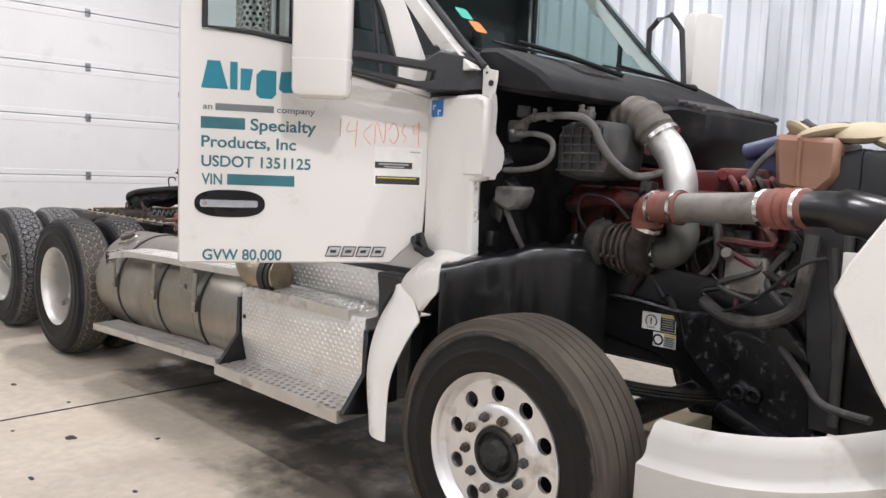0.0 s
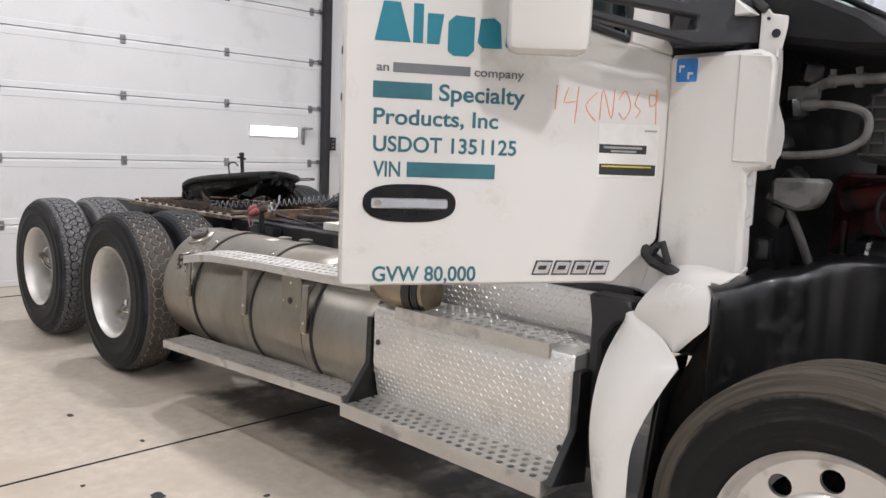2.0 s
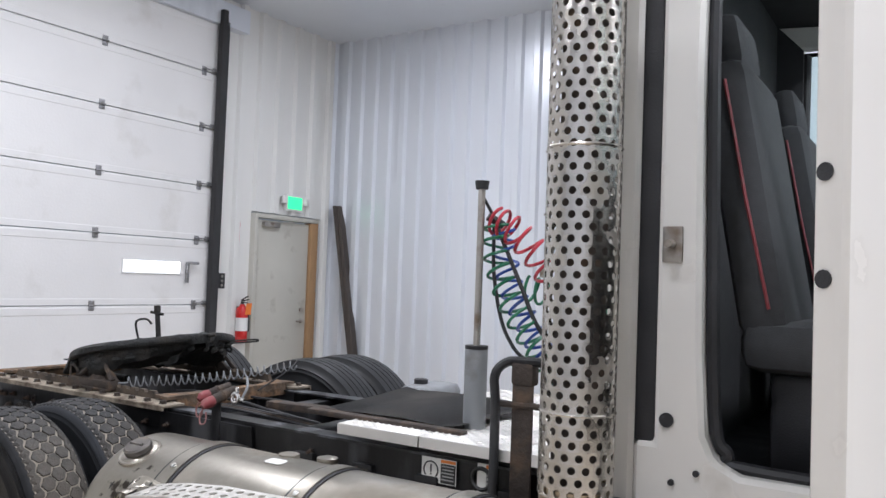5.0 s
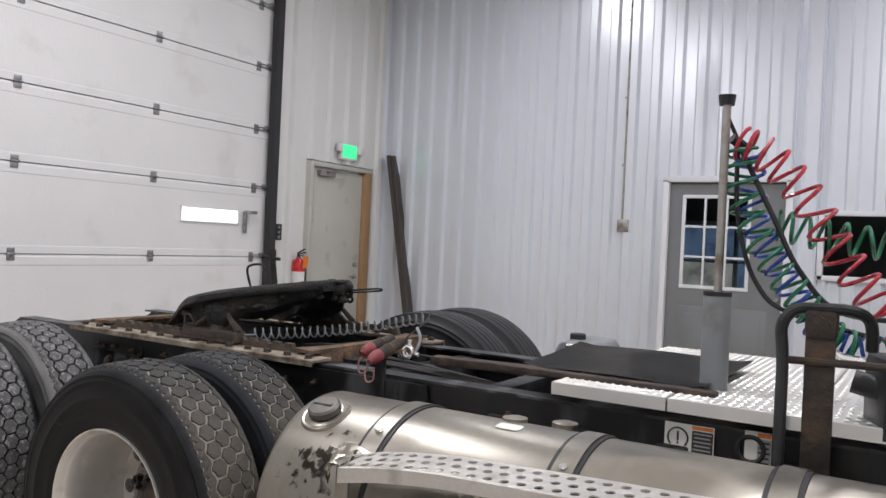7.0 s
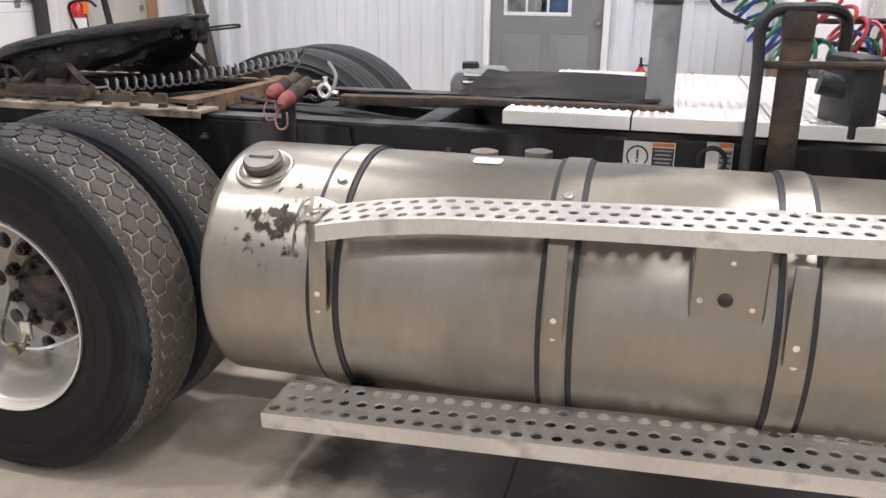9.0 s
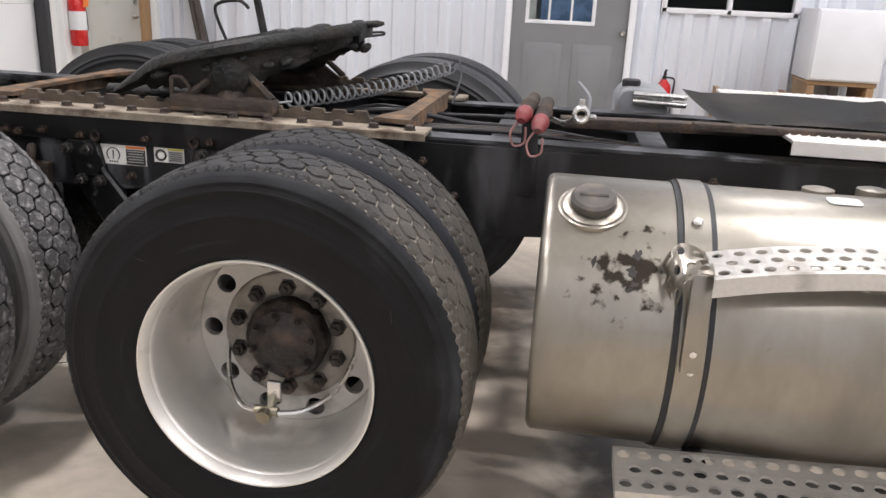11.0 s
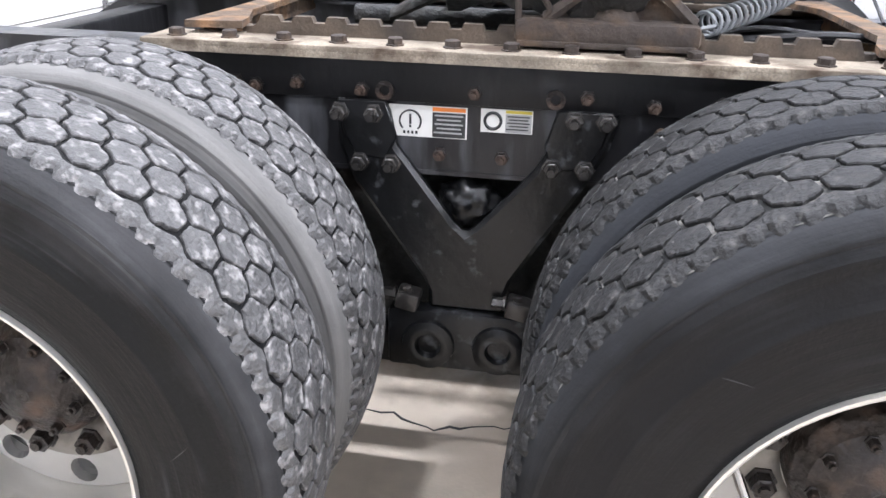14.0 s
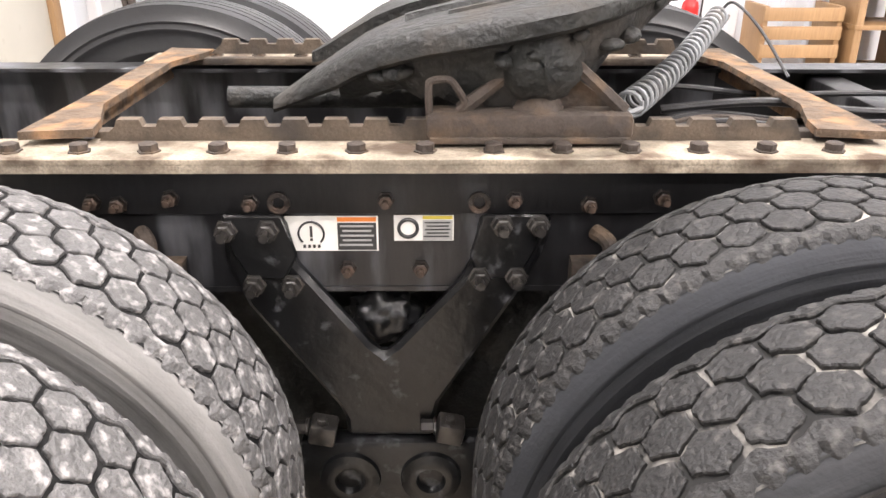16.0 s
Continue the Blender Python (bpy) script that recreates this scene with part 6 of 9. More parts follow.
for x0, x1 in ((1.91, 2.25), (2.255, 2.60), (2.605, 2.90)):
    g = group_part("deck_plate", truck, "diamond plate aluminium deck over the frame")
    bm = B()
    box(bm, ((x0 + x1) / 2, 0.10, 1.015), (x1 - x0, 1.2, 0.01), bevel=0.002)
    box(bm, ((x0 + x1) / 2, -0.498, 1.0), (x1 - x0, 0.006, 0.035))
    part("sheet", bm, DIAMOND, g)
    bm = B()
    diamond_plate(bm, x1 - x0, 1.19, pose(x0, -0.495, 1.020), 0.024)
    tagged(part("raised_pattern", bm, DIAMOND, g, smooth=0), kind="stuff")
    bm = B()
    box(bm, ((x0 + x1) / 2, 0.0, 0.988), (0.06, 0.9, 0.03))
    part("bearer", bm, FRAME_BLACK, g)
flap = []
bm = B()
nx, ny = 10, 8
for i in range(nx + 1):
    for j in range(ny + 1):
        x, y = 1.745 + 0.575 * i / nx + 0.06 * j / ny * (i / nx - 0.5), -0.36 + 0.56 * j / ny
        z = 1.030 + 0.010 * math.sin(math.pi * i / nx) + 0.02 * (j / ny) ** 2 + (0.012 if i in (0, nx) else 0)
        flap.append(bm.verts.new((x, y, z)))
for i in range(nx):
    for j in range(ny):
        bm.faces.new([flap[k] for k in (i * (ny + 1) + j, (i + 1) * (ny + 1) + j, (i + 1) * (ny + 1) + j + 1, i * (ny + 1) + j + 1)])
bmesh.ops.solidify(bm, geom=bm.faces[:], thickness=0.012)
flap_ob = part("rubber_flap", bm, MAT_RUBBER, truck)
bm = B()
box(bm, (2.02, -0.385, 1.024), (0.68, 0.045, 0.020), bevel=0.004)
box(bm, (1.6, -0.2, 0.99), (0.55, 0.06, 0.03), (0, 0, 8), bevel=0.004)
part("flap_bar", bm, RUST_BROWN, truck, "rusty flat bar")
bm = B()
slab(bm, [(1.515, 0.78), (1.515, 0.985), (1.535, 1.022), (1.56, 1.03), (1.69, 1.03), (1.71, 1.0), (1.71, 0.78)], 0.26, Matrix.Translation((0, 0.68, 0)) @ XZ)
part("battery_box", bm, GREY_PAINT, truck, "grey metal box with a black cap", bevel=0.008)
bm = B()
tube(bm, [(1.572, 0.53, 1.026), (1.572, 0.53, 1.05), (1.572, 0.53, 1.054)], [0.034, 0.034, 0.028], 18)
part("box_cap", bm, PLASTIC, truck, "black screw cap")
for z in (0.985, 1.012):
    bm = B()
    tube(bm, [(1.575, 0.405, z), (1.765, 0.405, z - 0.004)], 0.0115, 12)
    part("bright_tube", bm, SILVER, truck, "short bright metal tube")

# hose stand
stand = group_part("hose_stand", truck, "grey post with a thin rod that carries coiled air lines")
bm = B()
tube(bm, [(2.318, -0.25, 1.02), (2.318, -0.25, 1.295), (2.318, -0.25, 1.30)], [0.04, 0.04, 0.038], 24)
part("post", bm, GREY_PAINT, stand)
bm = B()
tube(bm, [(2.318, -0.25, 1.30), (2.318, -0.25, 1.312)], 0.041, 24)
part("cap", bm, PLASTIC, stand)
bm = B()
tube(bm, [(2.318, -0.25, 1.87), (2.318, -0.25, 1.90)], [0.022, 0.026], 12)
part("top_cap", bm, PLASTIC, stand)
bm = B()
tube(bm, [(2.318, -0.25, 1.30), (2.318, -0.25, 1.885)], 0.0125, 12)
part("rod", bm, STEEL, stand)
bm = B()
tube(bm, smooth_path([(2.318, -0.25, 1.85), (2.322, -0.23, 1.83), (2.345, -0.2, 1.77)], 5), 0.006, 8)
tube(bm, [(2.33, -0.22, 1.775), (2.37, -0.18, 1.745)], 0.016, 8)
part("hanger", bm, PLASTIC, stand)


def coil_hose(path, radius, turns, thick, mat, name, label):
    p = smooth_path(path, 40)
    n = turns * 14
    pts = []
    for k in range(n + 1):
        t = k / n * (len(p) - 1)
        i = min(int(t), len(p) - 2)
        c = p[i].lerp(p[i + 1], t - i)
        d = (p[i + 1] - p[i]).normalized()
        u = d.cross(Vector((0, 1, 0.2))).normalized()
        v = d.cross(u)
        a = 2 * math.pi * k / 14
        pts.append(c + radius * (math.cos(a) * u + math.sin(a) * v))
    bm = B()
    tube(bm, pts, thick, 6)
    return part(name, bm, mat, truck, label)


GREEN_HOSE = material("green_hose", (0.02, 0.16, 0.08), 0.3, 0, 0.2, 20)
RED_HOSE = material("red_hose", (0.42, 0.03, 0.05), 0.3, 0, 0.2, 20)
BLUE_HOSE = material("blue_hose", (0.03, 0.08, 0.36), 0.3, 0, 0.2, 20)
coil_hose([(2.354, -0.200, 1.763), (2.434, -0.200, 1.717), (2.534, -0.180, 1.605), (2.634, -0.180, 1.438), (2.734, -0.180, 1.308), (2.834, -0.150, 1.215), (2.984, -0.100, 1.215)], 0.05, 15, 0.0062, RED_HOSE, "coiled_red_line", "stretched red coiled air line")
coil_hose([(2.354, -0.200, 1.745), (2.364, -0.200, 1.605), (2.434, -0.200, 1.447), (2.534, -0.200, 1.308), (2.634, -0.180, 1.196), (2.754, -0.150, 1.159), (2.914, -0.100, 1.177)], 0.045, 17, 0.006, GREEN_HOSE, "coiled_green_line", "green coiled air line hanging from the stand")
coil_hose([(2.374, -0.180, 1.726), (2.394, -0.160, 1.540), (2.474, -0.150, 1.382), (2.574, -0.150, 1.233), (2.694, -0.140, 1.159), (2.894, -0.100, 1.215)], 0.042, 14, 0.006, BLUE_HOSE, "coiled_blue_line", "blue coiled electric line hanging from the stand")
coil_hose([(2.454, -0.140, 1.522), (2.584, -0.120, 1.494), (2.754, -0.100, 1.475), (2.984, -0.050, 1.494)], 0.045, 9, 0.006, GREEN_HOSE, "coiled_green_line", "green coiled air line hanging from the stand")
bm = B()
tube(bm, smooth_path([(2.354, -0.200, 1.745), (2.454, -0.200, 1.540), (2.534, -0.200, 1.382), (2.654, -0.180, 1.270), (2.934, -0.100, 1.261)], 8), 0.008, 8)
tube(bm, smooth_path([(2.344, -0.200, 1.745), (2.354, -0.200, 1.540), (2.414, -0.200, 1.345), (2.534, -0.180, 1.252), (2.934, -0.100, 1.168)], 8), 0.007, 8)
part("cable", bm, PLASTIC, truck)

# stack mount behind the cab
mount = group_part("stack_mount", truck, "rusty brown and black bracket behind the cab")
bm = B()
box(bm, (2.628, -0.5, 1.07), (0.07, 0.012, 0.46), bevel=0.004)
box(bm, (2.628, -0.49, 1.262), (0.075, 0.05, 0.075), bevel=0.01)
part("upright", bm, RUST_BROWN, mount)
bm = B()
tube(bm, smooth_path([(2.545, -0.52, 0.86), (2.545, -0.52, 1.15), (2.54, -0.52, 1.25), (2.57, -0.5, 1.292), (2.63, -0.5, 1.298), (2.70, -0.5, 1.297), (2.735, -0.48, 1.27), (2.74, -0.47, 1.20)], 6), 0.015, 10)
part("hoop", bm, FRAME_BLACK, mount)
bm = B()
tube(bm, [(2.555, -0.51, 1.163), (2.92, -0.51, 1.172)], 0.01, 8)
part("tie_bar", bm, RUST_BROWN, mount)
bm = B()
box(bm, (2.78, -0.42, 1.08), (0.08, 0.16, 0.22), (0, 0, 20), bevel=0.02)
tube(bm, [(2.70, -0.45, 1.12), (2.79, -0.45, 1.10)], 0.03, 14)
part("valve_block", bm, PLASTIC, mount)
bm = B()
tube(bm, smooth_path([(2.62, -0.2, 1.17), (2.66, -0.22, 1.15), (2.74, -0.25, 1.15)], 5), 0.012, 8)
part("chrome_glad_hand", bm, SILVER, mount)

placed_since(DECK_BEFORE, 1.1127, 1.1127, 1.10, -0.165, 0.04, -0.05)
flap_ob.parent = None
tagged(flap_ob, "black rubber mud flap lying on the deck plates", "mud flap")
REAR_BEFORE = set(truck.children)
# glad hands clipped over the rail
bm = B()
box(bm, (1.215, -0.452, 0.94), (0.05, 0.012, 0.24), bevel=0.003)
part("glad_hand_bracket", bm, FRAME_BLACK, truck)
placed_since(REAR_BEFORE, 1.026, 1.04, 1.026, -0.02, 0, 0)
for tip, tail in (((1.202, -0.551, 1.085), (1.228, -0.40, 1.128)), ((1.253, -0.575, 1.062), (1.270, -0.405, 1.118))):
    tip, tail = Vector(tip), Vector(tail)
    g = group_part("glad_hand", truck, "red and black trailer air coupling hung on the rail")
    bm = B()
    tube(bm, [tip.lerp(tail, f) for f in (0.28, 0.34, 0.55, 0.60, 0.66, 1.0)], [0.020, 0.024, 0.023, 0.027, 0.022, 0.020], 16)
    part("grip", bm, RUST_BROWN, g, "dusty brown coupling body")
    bm = B()
    tube(bm, [tip + Vector((0, 0, -0.006)), tip.lerp(tail, 0.08), tip.lerp(tail, 0.24), tip.lerp(tail, 0.33)], [0.012, 0.022, 0.026, 0.023], 16)
    part("seal", bm, RED_PAINT, g, "faded red rubber coupling")
    bm = B()
    tube(bm, smooth_path([tip + Vector((-0.010, 0.02, -0.01)), tip + Vector((-0.030, 0.015, -0.045)), tip + Vector((-0.018, 0.01, -0.080)), tip + Vector((0.012, 0.01, -0.070)), tip + Vector((0.014, 0.01, -0.025))], 5), 0.0035, 7)
    part("loop", bm, LOOP_PINK, g, "pale pink lanyard loop")
bm = B()
tube(bm, smooth_path([(1.285, -0.43, 1.075), (1.325, -0.46, 1.068), (1.355, -0.485, 1.09)], 4), 0.008, 8)
tube(bm, [(1.371 + 0.019 * math.cos(a), -0.498, 1.101 + 0.019 * math.sin(a)) for a in [2 * math.pi * k / 16 for k in range(16)]], 0.0085, 8, closed=True)
nut(bm, (1.371, -0.49, 1.124), 0.009, 0.022, "z", 1)
nut(bm, (1.393, -0.49, 1.095), 0.009, 0.022, "x", 1)
part("air_fitting", bm, SILVER, truck, "bright metal air fitting")
bm = B()
tube(bm, smooth_path([(1.388, -0.475, 1.10), (1.392, -0.45, 1.145), (1.355, -0.42, 1.185)], 4), 0.006, 8)
part("stay_rod", bm, GREY_PAINT, truck)
for hx in (1.75, 2.05, 2.35, 2.7):
    bm = B()
    box(bm, (hx, -0.46, 0.86), (0.10, 0.03, 0.12), bevel=0.008)
    part("frame_clip", bm, FRAME_BLACK, truck)
warning_label(truck, 0.15, 0.09, pose(2.40, -0.462, 0.945), True, True)
warning_label(truck, 0.075, 0.11, pose(2.60, -0.462, 0.945), True, False)

# ---- the cab ----
TEAL = material("teal_mark", (0.012, 0.20, 0.27), 0.4, 0, 0.08, 10)
TEAL_PRINT = material("muted_teal_lettering", (0.033, 0.145, 0.175), 0.45, 0, 0.15, 10)
GREY_PRINT = material("grey_lettering", (0.16, 0.17, 0.18), 0.5, 0, 0.1, 10)
PEN = material("orange_marker_ink", (0.85, 0.30, 0.16), 0.6, 0, 0.2, 30)
CHROME = material("chrome", (0.75, 0.75, 0.76), 0.12, 1, 0.05, 10)
STICKER_BLUE = material("blue_sticker", (0.03, 0.20, 0.55), 0.4, 0, 0.15, 40)
STICKER_TEAL = material("green_sticker", (0.05, 0.42, 0.32), 0.4, 0, 0.1, 20)
ENGINE_RED = material("dirty_engine_red", (0.15, 0.02, 0.02), 0.5, 0, 0.4, 6, bump=0.2, dirt=(0.03, 0.02, 0.02), dirt_amount=0.5, dirt_scale=8, grain=0.3)
ENGINE_DARK = material("grimy_engine_iron", (0.10, 0.018, 0.018), 0.5, 0, 0.5, 6, bump=0.3, dirt=(0.02, 0.017, 0.016), dirt_amount=0.5, dirt_scale=8, grain=0.3)
SILICONE = material("red_silicone_hose", (0.20, 0.062, 0.043), 0.55, 0, 0.25, 15, dirt=(0.14, 0.085, 0.07), dirt_amount=0.35, dirt_scale=15)
PIPE_GREY = material("dusty_cast_pipe", (0.21, 0.195, 0.175), 0.6, 0.3, 0.15, 8, bump=0.1, dirt=(0.13, 0.115, 0.10), dirt_amount=0.3, dirt_scale=9)
PIPE_BRIGHT = material("brushed_pipe", (0.56, 0.55, 0.53), 0.5, 0.85, 0.08, 6, bump=0.05, dirt=(0.34, 0.32, 0.29), dirt_amount=0.2, dirt_scale=9)
HOSE_PALE = material("dusty_pale_hose", (0.115, 0.112, 0.106), 0.7, 0, 0.2, 10, bump=0.15, dirt=(0.06, 0.058, 0.054), dirt_amount=0.3, dirt_scale=14)
HOSE_GREY = material("dusty_rubber_hose", (0.05, 0.048, 0.046), 0.7, 0, 0.2, 10, bump=0.15, dirt=(0.12, 0.11, 0.10), dirt_amount=0.25, dirt_scale=12)
BELLOWS = material("dusty_bellows", (0.12, 0.108, 0.092), 0.75, 0, 0.2, 10, bump=0.15, dirt=(0.07, 0.062, 0.055), dirt_amount=0.3, dirt_scale=9)
TURBO_DARK = material("sooty_turbine_iron", (0.022, 0.021, 0.019), 0.75, 0.1, 0.35, 9, bump=0.4, dirt=(0.06, 0.052, 0.045), dirt_amount=0.3, dirt_scale=11, grain=0.3)
PIPE_DARK = material("grey_green_cast_pipe", (0.085, 0.084, 0.074), 0.6, 0.1, 0.2, 8, bump=0.15, dirt=(0.05, 0.046, 0.04), dirt_amount=0.35, dirt_scale=9)
HEATER = material("dusty_grey_heater_plastic", (0.030, 0.030, 0.030), 0.65, 0, 0.25, 8, bump=0.15, dirt=(0.075, 0.072, 0.068), dirt_amount=0.3, dirt_scale=10)
BUMPER_WHITE = material("dull_white_bumper_plastic", (0.50, 0.485, 0.45), 0.45, 0, 0.04, 3, dirt=(0.38, 0.35, 0.30), dirt_amount=0.12, dirt_scale=6)
TURBO = material("heat_stained_iron", (0.055, 0.042, 0.036), 0.7, 0.3, 0.35, 9, bump=0.4, dirt=(0.11, 0.085, 0.07), dirt_amount=0.3, dirt_scale=11, grain=0.3)
COOLANT = material("stained_coolant_bottle", (0.25, 0.135, 0.09), 0.45, 0, 0.15, 6, spec=0.3)
PAPER_TAN = material("tan_cloth", (0.44, 0.37, 0.25), 0.75, 0, 0.1, 8, bump=0.2)
BLUE_PART = material("blue_plastic", (0.05, 0.06, 0.13), 0.4, 0, 0.2, 10)
SEAT_GREY = material("grey_seat_cloth", (0.05, 0.052, 0.055), 0.85, 0, 0.2, 30, bump=0.2, bump_scale=300)
BRONZE = material("bronzed_exhaust_steel", (0.34, 0.28, 0.20), 0.33, 1, 0.15, 5, dirt=(0.2, 0.16, 0.12), dirt_amount=0.2, dirt_scale=6)
SHIELD = material("polished_heat_shield", (0.52, 0.495, 0.455), 0.24, 1, 0.08, 6, dirt=(0.4, 0.36, 0.3), dirt_amount=0.12, dirt_scale=9)
SPLASH = material("scuffed_black_fender_plastic", (0.0065, 0.0065, 0.0072), 0.28, 0, 0.3, 4, bump=0.12, bump_scale=9, dirt=(0.03, 0.029, 0.028), dirt_amount=0.05, dirt_scale=9)
GLASS = glass_material("cab_glass", (0.62, 0.73, 0.72))
STEER_RIM = material("satin_wheel_aluminium", (0.76, 0.74, 0.72), 0.4, 0.8, 0.06, 6, bump=0.04, dirt=(0.42, 0.38, 0.33), dirt_amount=0.15, dirt_scale=8)

MATT_BLACK = material("matt_black_plastic", (0.010, 0.010, 0.011), 0.7, 0, 0.3, 8, bump=0.2, bump_scale=150, spec=0.25, dirt=(0.035, 0.034, 0.032), dirt_amount=0.2, dirt_scale=6)
cab = group_part("cab", truck, "white day cab with black pillars and a dark grey interior")


def side_outline(name, pts, y, thick, mat, parent, label="", bevel=0.006):
    """A panel cut in x, z at side y, its thickness going inwards."""
    bm = B()
    slab(bm, pts, thick, Matrix.Translation((0, y + (thick if y < 0 else 0), 0)) @ XZ)
    return part(name, bm, mat, parent, label, bevel=bevel)


# right side: rear corner post, sill, header and pillar round the open doorway
side_outline("corner_post", [(3.22, 1.07), (3.30, 1.07), (3.30, 2.92), (3.22, 2.92)], -0.985, 0.06, WHITE, cab, bevel=0.012)
side_outline("pillar_groove", [(3.30, 1.26), (3.352, 1.26), (3.352, 2.86), (3.30, 2.86)], -0.972, 0.05, PLASTIC, cab, "black recessed pillar groove", bevel=0.003)
side_outline("door_jamb", [(3.30, 1.07), (4.46, 1.07), (4.46, 1.20), (3.56, 1.205), (3.50, 1.235), (3.475, 1.29), (3.462, 1.5), (3.452, 2.2), (3.46, 2.6), (3.50, 2.74), (3.62, 2.80), (3.80, 2.80), (3.76, 2.92), (3.352, 2.92), (3.352, 1.26), (3.30, 1.26)], -0.982, 0.07, WHITE, cab, "white door jamb", bevel=0.012)
bm = B()
tube(bm, smooth_path([(4.40, -0.93, 1.215), (3.60, -0.93, 1.215), (3.52, -0.93, 1.25), (3.488, -0.93, 1.34), (3.475, -0.93, 1.8), (3.468, -0.93, 2.3), (3.48, -0.93, 2.62), (3.56, -0.93, 2.76), (3.8, -0.93, 2.785)], 6), 0.016, 8)
part("door_seal", bm, PLASTIC, cab, "black rubber door seal")
bm = B()
tube(bm, [(3.39, -0.98, 1.755), (3.39, -1.03, 1.755)], [0.012, 0.01], 10)
box(bm, (3.39, -0.985, 1.755), (0.05, 0.01, 0.09), bevel=0.003)
part("striker", bm, STEEL, cab)
for x, z, r in ((3.385, 1.32, 0.018), (3.46, 1.20, 0.008), (3.40, 1.17, 0.008)):
    bm = B()
    tube(bm, [(x, -0.983, z), (x, -0.989, z)], r, 14)
    part("jamb_plug", bm, PLASTIC, cab)
# white A-pillars, both sides
for s in (-1, 1):
    bm = B()
    lin = [(4.66, 1.96), (4.52, 2.08), (4.30, 2.29), (4.04, 2.56), (3.80, 2.82)]
    for (xa, za), (xb, zb) in zip(lin, lin[1:]):
        slab(bm, [(xa, za), (xb, zb), (xb - 0.085, zb + 0.0), (xa - 0.10, za - 0.01)], 0.06, Matrix.Translation((0, 0.955 * s + 0.03, 0)) @ XZ)
    part("windscreen_pillar", bm, WHITE, cab, "white windscreen pillar", bevel=0.004)
    bm = B()
    tube(bm, [(4.675, 0.925 * s, 1.975), (4.535, 0.925 * s, 2.095), (4.315, 0.925 * s, 2.305), (4.05, 0.925 * s, 2.58), (3.83, 0.925 * s, 2.82)], 0.014, 8)
    part("windscreen_seal", bm, PLASTIC, cab)
# left side
side_outline("left_side", [(3.22, 1.07), (4.62, 1.07), (4.66, 1.95), (3.40, 1.95), (3.40, 2.75), (3.78, 2.75), (3.80, 2.92), (3.22, 2.92)], 0.985, 0.06, WHITE, cab, bevel=0.01)
bm = B()
tube(bm, [(3.42, 0.96, 1.97), (3.42, 0.96, 2.73), (3.80, 0.96, 2.73), (4.28, 0.96, 2.24), (4.45, 0.96, 2.03), (4.45, 0.96, 1.97)], 0.02, 8, closed=True)
tube(bm, [(4.12, 0.96, 1.97), (4.12, 0.96, 2.36)], 0.016, 8)
part("left_window_frame", bm, PLASTIC, cab)
bm = B()
slab(bm, [(3.42, 1.97), (4.45, 1.97), (4.28, 2.24), (3.80, 2.73), (3.42, 2.73)], 0.005, Matrix.Translation((0, 0.965, 0)) @ XZ)
g = part("left_window", bm, GLASS, cab)
g.visible_shadow = False
# rear wall, roof, floor, firewall
bm = B()
box(bm, (3.245, 0, 2.0), (0.05, 1.90, 1.84), bevel=0.01)
part("rear_wall", bm, WHITE, cab)
bm = B()
slab(bm, [(3.20, 2.90), (3.80, 2.86), (3.86, 2.84), (3.87, 2.88), (3.70, 2.98), (3.24, 3.0)], 1.98, Matrix.Translation((0, 0.99, 0)) @ XZ)
part("roof", bm, WHITE, cab, bevel=0.015)
LINING = material("dark_grey_lining", (0.035, 0.036, 0.038), 0.85, 0, 0.2, 8, bump=0.15, bump_scale=200)
bm = B()
box(bm, (3.285, 0, 2.0), (0.025, 1.84, 1.78), bevel=0.006)
part("rear_lining", bm, LINING, cab)
bm = B()
slab(bm, [(3.28, 2.86), (3.80, 2.82), (3.82, 2.845), (3.28, 2.89)], 1.84, Matrix.Translation((0, 0.92, 0)) @ XZ)
part("headliner", bm, LINING, cab)
side_outline("left_lining", [(3.28, 1.12), (4.56, 1.12), (4.60, 1.93), (3.41, 1.93), (3.41, 2.74), (3.30, 2.86), (3.28, 2.86)], 0.915, 0.012, LINING, cab, bevel=0)
side_outline("jamb_lining", [(3.28, 1.12), (3.455, 1.30), (3.44, 2.6), (3.50, 2.78), (3.28, 2.86)], -0.905, 0.012, LINING, cab, bevel=0)
bm = B()
box(bm, (3.90, 0, 1.09), (1.36, 1.9, 0.06))
part("cab_floor", bm, PLASTIC, cab)
bm = B()
box(bm, (4.60, 0, 1.45), (0.06, 1.88, 1.02), bevel=0.02)
part("firewall", bm, MATT_BLACK, cab, "black firewall")
bm = B()
slab(bm, [(4.12, 1.45), (4.12, 1.90), (4.2, 2.05), (4.60, 2.05), (4.58, 1.45)], 1.84, Matrix.Translation((0, 0.92, 0)) @ XZ)
part("dashboard", bm, MATT_BLACK, cab, bevel=0.02)
bm = B()
v = [bm.verts.new(p) for p in ((4.60, -0.93, 2.055), (4.60, 0.93, 2.055), (3.83, 0.93, 2.83), (3.83, -0.93, 2.83))]
w = [bm.verts.new(p) for p in ((4.605, -0.93, 2.06), (4.605, 0.93, 2.06), (3.835, 0.93, 2.835), (3.835, -0.93, 2.835))]
bm.faces.new(v[::-1])
bm.faces.new(w)
for k in range(4):
    bm.faces.new((v[k], v[(k + 1) % 4], w[(k + 1) % 4], w[k]))
g = part("windscreen", bm, GLASS, cab, "tinted windscreen", smooth=0)
g.visible_shadow = False
